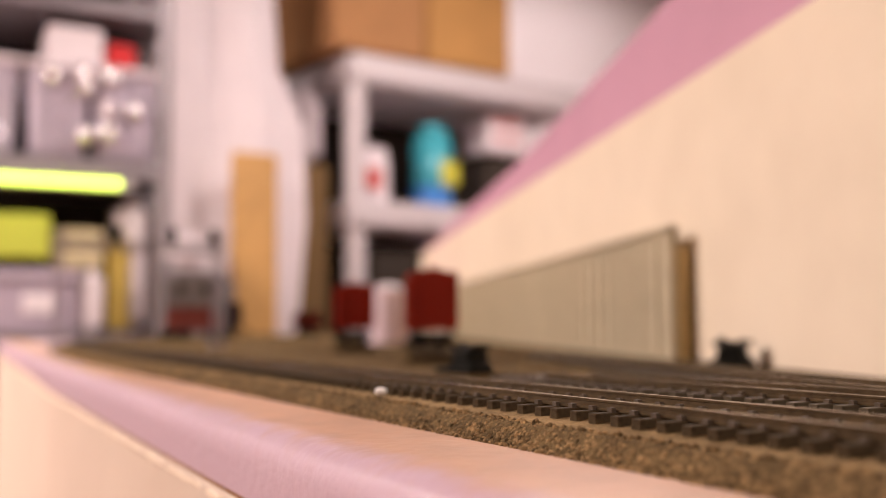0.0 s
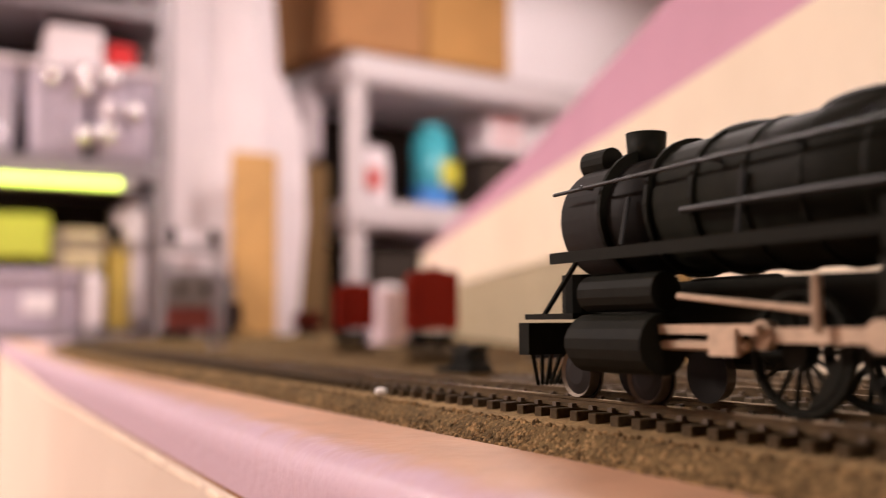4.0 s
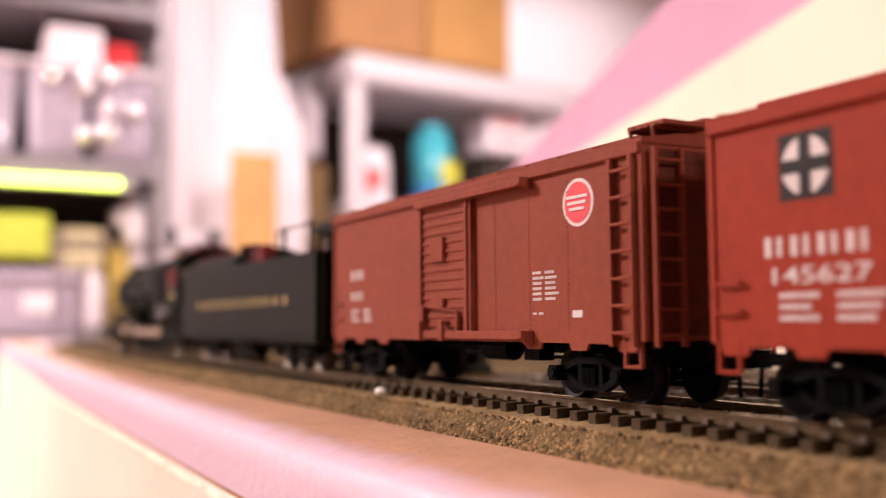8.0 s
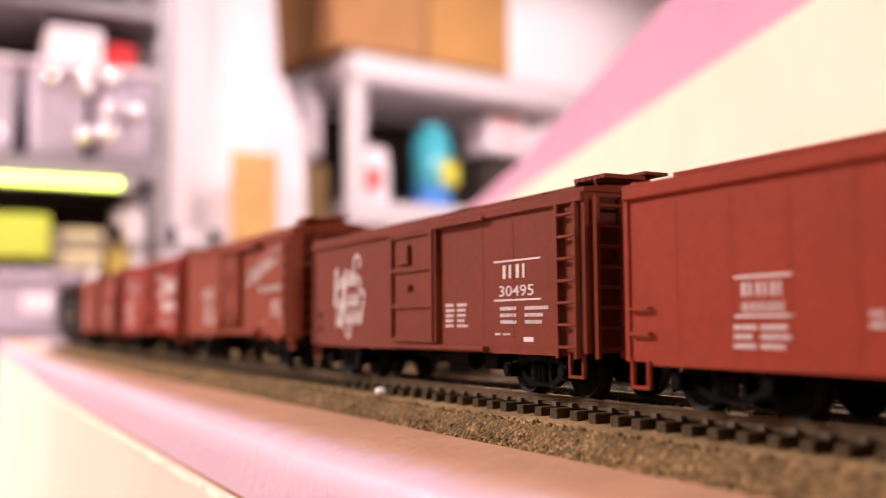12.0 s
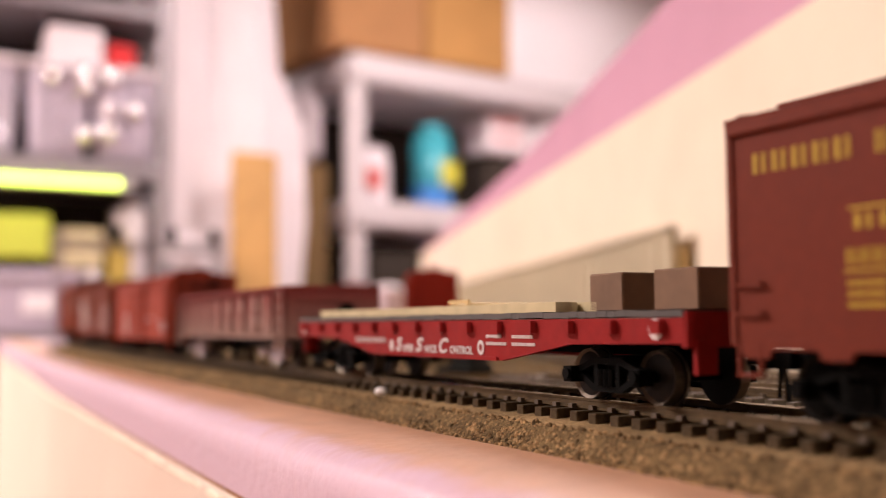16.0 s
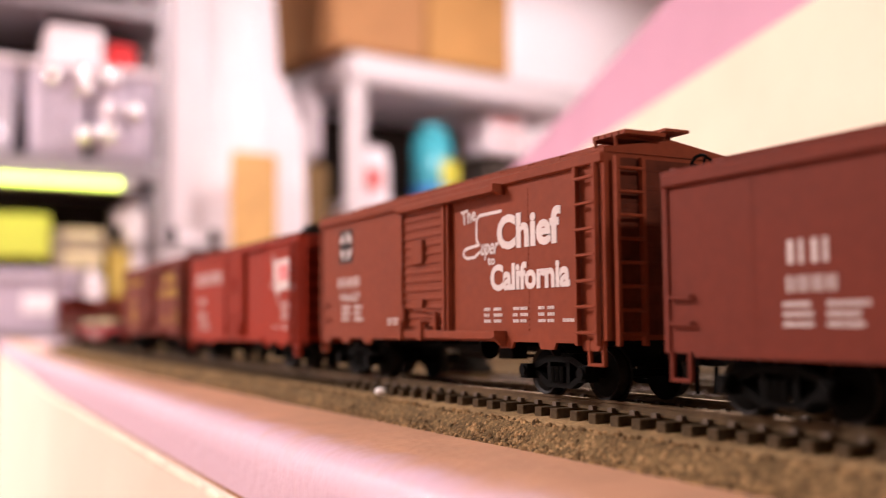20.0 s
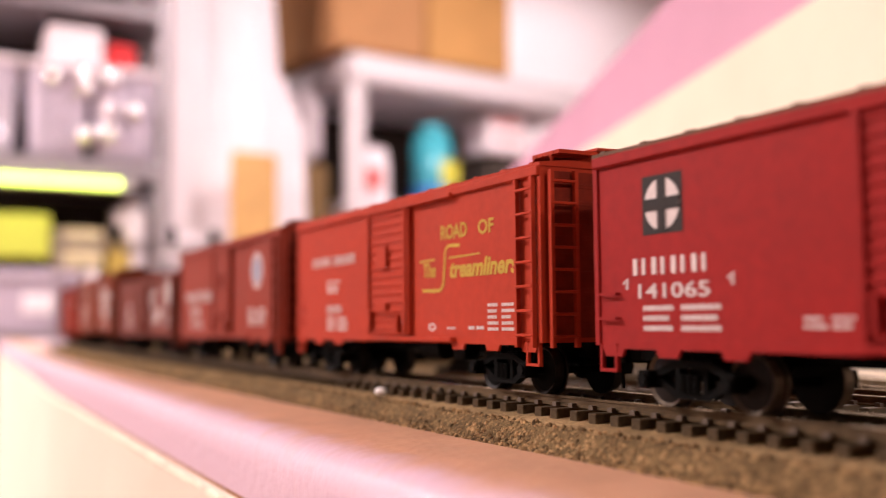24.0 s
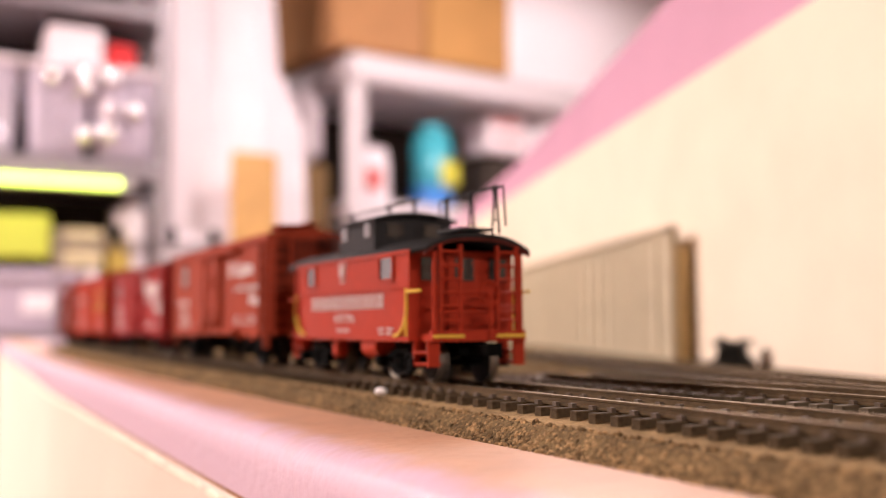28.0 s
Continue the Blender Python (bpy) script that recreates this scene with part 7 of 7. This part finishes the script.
def cardboard(label, y0, y1, z1, depth, material):
    """A closed cardboard box on the shelf top, with taped flaps."""
    c = thing("cardboard_box", label, "box", m=SH)
    bm = B()
    box(bm, -depth / 2, (y0 + y1) / 2, (0.7725 + z1) / 2, depth, y1 - y0, z1 - 0.7725)
    bevel(bm, 0.006, 2)
    part("body", bm, material, c)
    for k in (0.26, 0.74):
        bm = B()
        box(bm, -depth * k, (y0 + y1) / 2, z1 + 0.0025, depth * 0.46, y1 - y0 - 0.01, 0.004)
        part("flap", bm, material, c)
    bm = B()
    box(bm, 0.0012, (y0 + y1) / 2, z1 - 0.04, 0.001, 0.05, 0.08)
    part("tape", bm, mat("brown_tape", (0.30, 0.15, 0.05), 0.4, vary=0.1, scale=20), c)
    return c


cardboard("brown cardboard box on top of the white shelf", -0.055, 0.252, 1.15, 0.46, M_CARD)
cardboard("lighter cardboard box on top of the white shelf", 0.258, 0.565, 1.12, 0.44, mat("cardboard_light", (0.40, 0.205, 0.060), 0.85, vary=0.1, scale=10))
bt = thing("cyan_bottle", "cyan plastic bottle with a yellow and blue label", "bottle", m=SH)
bm = B()
cyl(bm, (-0.12, 0.352, 0.358), (-0.12, 0.352, 0.570), 0.060, 24)
cyl(bm, (-0.12, 0.352, 0.570), (-0.12, 0.352, 0.615), 0.060, 24, 0.034)
part("body", bm, mat("cyan_plastic", (0.05, 0.36, 0.44), 0.35, vary=0.05, scale=10), bt, smooth=True)
bm = B()
cyl(bm, (-0.12, 0.352, 0.359), (-0.12, 0.352, 0.425), 0.0612, 24)
part("blue_band", bm, mat("label_blue", (0.05, 0.22, 0.60), 0.4, vary=0.05), bt)
bm = B()
cyl(bm, (-0.09, 0.378, 0.427), (-0.09, 0.378, 0.500), 0.044, 20)
part("label", bm, mat("label_yellow", (0.55, 0.52, 0.05), 0.4, vary=0.05), bt)
jar = thing("white_jar", "white plastic jar with a red label", "jar", m=SH)
bm = B()
cyl(bm, (-0.09, 0.118, 0.358), (-0.09, 0.118, 0.480), 0.054, 20)
cyl(bm, (-0.09, 0.118, 0.480), (-0.09, 0.118, 0.515), 0.046, 20)
part("body", bm, M_LID, jar)
bm = B()
box(bm, -0.034, 0.092, 0.424, 0.006, 0.056, 0.056)
part("label", bm, mat("jar_red", (0.55, 0.10, 0.09), 0.5, vary=0.1), jar, "red label")
on_shelf(crate("dark_carton", "dark carton under the white one", "carton", -0.10, 0.540, 0.70, 0.3575, 0.545, 0.2, M_DARK))
wc = thing("white_carton", "white carton with a red print on a dark one", "carton", m=SH)
bm = B()
box(bm, -0.15, 0.610, 0.608, 0.16, 0.150, 0.124)
bevel(bm, 0.006, 2)
part("body", bm, M_LID, wc)
for z in (0.590, 0.640):
    bm = B()
    box(bm, -0.068, 0.610, z, 0.003, 0.110, 0.016)
    part("red_band", bm, mat("print_red", (0.55, 0.20, 0.20), 0.5, vary=0.1), wc)
on_shelf(crate("dark_carton", "dark carton below the shelf", "carton", -0.06, 0.10, 0.45, -0.0795, 0.22, 0.3, M_DARK))
crate("brown_carton", "dark brown carton beside the white shelf", "carton", -2.56, 0.80, 0.885, -1.0, 0.455, 0.2, mat("brown_card", (0.14, 0.080, 0.025), 0.8, vary=0.15, scale=12))
crate("grey_cloth_roll", "grey cloth roll on the brown carton", "cloth", -2.57, 0.79, 0.88, 0.4555, 0.668, 0.15, mat("grey_cloth", (0.45, 0.39, 0.41), 0.9, vary=0.1, scale=14), 0.03)

# grey signal bridge over the tracks at the far bend
bridge = thing("signal_bridge", "slim grey metal signal bridge over the tracks at the bend", "signal bridge")
FEET = (Vector((-1.078, 0.003, -0.009)), Vector((-1.071, 0.164, -0.009)))
for foot in FEET:
    bm = B()
    for dx, dy in ((-0.004, -0.004), (0.004, -0.004), (-0.004, 0.004), (0.004, 0.004)):
        cyl(bm, foot + Vector((dx, dy, 0.004)), foot + Vector((dx * 0.7, dy * 0.7, 0.121)), 0.0009, 8)
    for k in range(9):
        for a, b in (((-0.0036, -0.0036), (0.0036, -0.0036)), ((-0.0036, 0.0036), (0.0036, 0.0036))):
            z = 0.008 + k * 0.0125
            cyl(bm, foot + Vector((*a, z)), foot + Vector((*b, z + 0.012)), 0.0005, 5)
    part("tower", bm, M_GREY, bridge)
    bm = B()
    box(bm, foot.x, foot.y, foot.z + 0.003, 0.016, 0.016, 0.006)
    part("footing", bm, M_GREY, bridge)
for z in (0.104, 0.112):
    bm = B()
    cyl(bm, FEET[0] + Vector((0, 0, z)), FEET[1] + Vector((0, 0, z)), 0.0018, 8)
    part("chord", bm, M_GREY, bridge)
for k in range(14):
    bm = B()
    p, q = FEET[0].lerp(FEET[1], k / 14), FEET[0].lerp(FEET[1], (k + 1) / 14)
    cyl(bm, p + Vector((0, 0, 0.104 + 0.008 * (k % 2))), q + Vector((0, 0, 0.112 - 0.008 * (k % 2))), 0.0008, 5)
    part("lattice_bar", bm, M_GREY, bridge)
for k in (0.35, 0.70, 0.97):
    bm = B()
    p = FEET[0].lerp(FEET[1], k)
    cyl(bm, p + Vector((0.003, 0, 0.110)), p + Vector((0.003, 0, 0.128)), 0.0045, 12)
    part("signal_head", bm, M_BLACK, bridge)

# ---- parked cars in the yard ----
def parked(x, y, ob, deg=19.0):
    ob.matrix_basis = Matrix.Translation((x, y, -0.0006)) @ Matrix.Rotation(-radians(deg), 4, "Z")
    return ob


def simple_car(name, label, colour, half, key, roof=None, low=False):
    p = paint("parked_" + key, colour)
    c = thing(name, label, name, "parked cars")
    top = 0.030 if low else EAVE
    bm = B()
    box(bm, 0, 0, (SILL + top) / 2, 2 * half, 2 * HALF_W, top - SILL)
    bevel(bm, 0.0006, 1)
    part("body", bm, p, c)
    if not low:
        bm = B()
        prism(bm, [(-HALF_W - 0.0006, EAVE + 0.0002), (-HALF_W - 0.0006, EAVE + 0.001), (0, EAVE + 0.0036), (HALF_W + 0.0006, EAVE + 0.001), (HALF_W + 0.0006, EAVE + 0.0002)], -half, half, "x")
        part("roof", bm, p, c)
        bm = B()
        box(bm, 0, 0, EAVE + 0.0046, 2 * half, 0.006, 0.0008)
        part("roofwalk", bm, p, c)
        for y in (-1, 1):
            d = part("door", door_sheet(0.0246, EAVE - SILL - 0.0034), p, c)
            door_frame(d, p, 0.0246, EAVE - SILL - 0.0034)
            d.matrix_basis = pose(0, y * (HALF_W + 0.0009), SILL + 0.0014, 0, 0, 0 if y < 0 else 180)
    bm = B()
    for k in range(5 if low else 9):
        cyl(bm, (half, -HALF_W + 0.0022, SILL + 0.0035 + k * 0.0037), (half, HALF_W - 0.0022, SILL + 0.0035 + k * 0.0037), 0.0008, 6)
    part("end_corrugation", bm, p, c)
    ladder("end_ladder", c, p, pose(half + 0.0014, -0.012, 0, 0, 0, 90), 0.0062, SILL - 0.001, top - 0.001, 8)
    for x in (-0.052, 0.052):
        truck(c, x)
    couplers(c, half)
    return c


parked(-0.639, 0.1990, simple_car("boxcar", "dark red boxcar parked on a yard track", (0.44, 0.050, 0.034), HALF, "dark_red"), 25.5)
parked(-0.863, 0.2350, simple_car("boxcar", "dark red boxcar parked further down the yard", (0.42, 0.046, 0.032), HALF, "deep_red"), 21.5)
tank = thing("storage_tank", "pale pinkish white storage tank in the yard", "tank", m=pose(-1.137, 0.399, GROUND))
bm = B()
cyl(bm, (0, 0, 0), (0, 0, 0.068), 0.026, 28)
part("shell", bm, mat("tank_white", (0.74, 0.58, 0.62), 0.5, vary=0.06, scale=40), tank, smooth=False)
bm = B()
cyl(bm, (0, 0, 0.068), (0, 0, 0.074), 0.026, 28, 0.006)
part("cone_roof", bm, M_WHITE, tank)
cc = thing("crane_car", "grey-cabbed crane car on a rusty red frame", "crane car", "parked cars", m=pose(-1.122, 0.152, 0, 0, 0, 74))
rust = mat("frame_rust", (0.26, 0.050, 0.034), 0.7, vary=0.25, scale=100)
bm = B()
prism(bm, [(-0.030, 0.010), (0.030, 0.010), (0.028, 0.024), (0.022, 0.036), (-0.026, 0.036), (-0.030, 0.024)], -0.011, 0.011, "y")
bevel(bm, 0.001, 1)
part("frame", bm, rust, cc, "rusty red frame")
bm = B()
prism(bm, [(-0.026, 0.0365), (0.026, 0.0365), (0.026, 0.060), (0.014, 0.072), (-0.020, 0.072), (-0.026, 0.062)], -0.012, 0.012, "y")
bevel(bm, 0.0015, 2)
part("cab", bm, mat("crane_cab_grey", (0.27, 0.245, 0.235), 0.6, vary=0.2, scale=80), cc, "grey cab")
for x in (-0.014, 0.012):
    bm = B()
    box(bm, x, -0.0122, 0.056, 0.010, 0.0012, 0.010)
    part("cab_window", bm, M_PANE, cc)
bm = B()
box(bm, 0.044, 0, 0.026, 0.018, 0.020, 0.030)
bevel(bm, 0.0015, 2)
part("counterweight", bm, mat("counterweight_dark", (0.030, 0.010, 0.008), 0.7, vary=0.2, scale=80), cc, "dark counterweight")
for x in (-0.020, 0.030):
    truck(cc, x)
couplers(cc, 0.052)
parked(-1.185, 0.310, simple_car("gondola", "low dark red gondola parked at the far end", (0.16, 0.02, 0.015), 0.05, "low_red", low=True))


# ---- movement ----
def motions():
    times = [0.5 * i for i in range(57)]
    for ob, u in TRAIN:
        walk(ob, [(t, on_line(X0 - (u - SPEED * t))) for t in times])
    turn = SPEED / 0.0105
    fine = [0.1 * i for i in range(281)]
    for o, x, y, flip in DRIVERS:
        rows = []
        for t in fine:
            a = -turn * t
            m = Matrix.Translation((x, y, 0.0105)) @ Matrix.Rotation(a, 4, "Y") @ Matrix.Rotation(radians(flip), 4, "Z")
            rows.append((t, m))
        walk(o, rows)
    for o, y in RODS:
        walk(o, [(t, Matrix.Translation((-0.0048 * math.sin(-turn * t), y, 0.0105 - 0.0048 * math.cos(-turn * t)))) for t in fine])


motions()
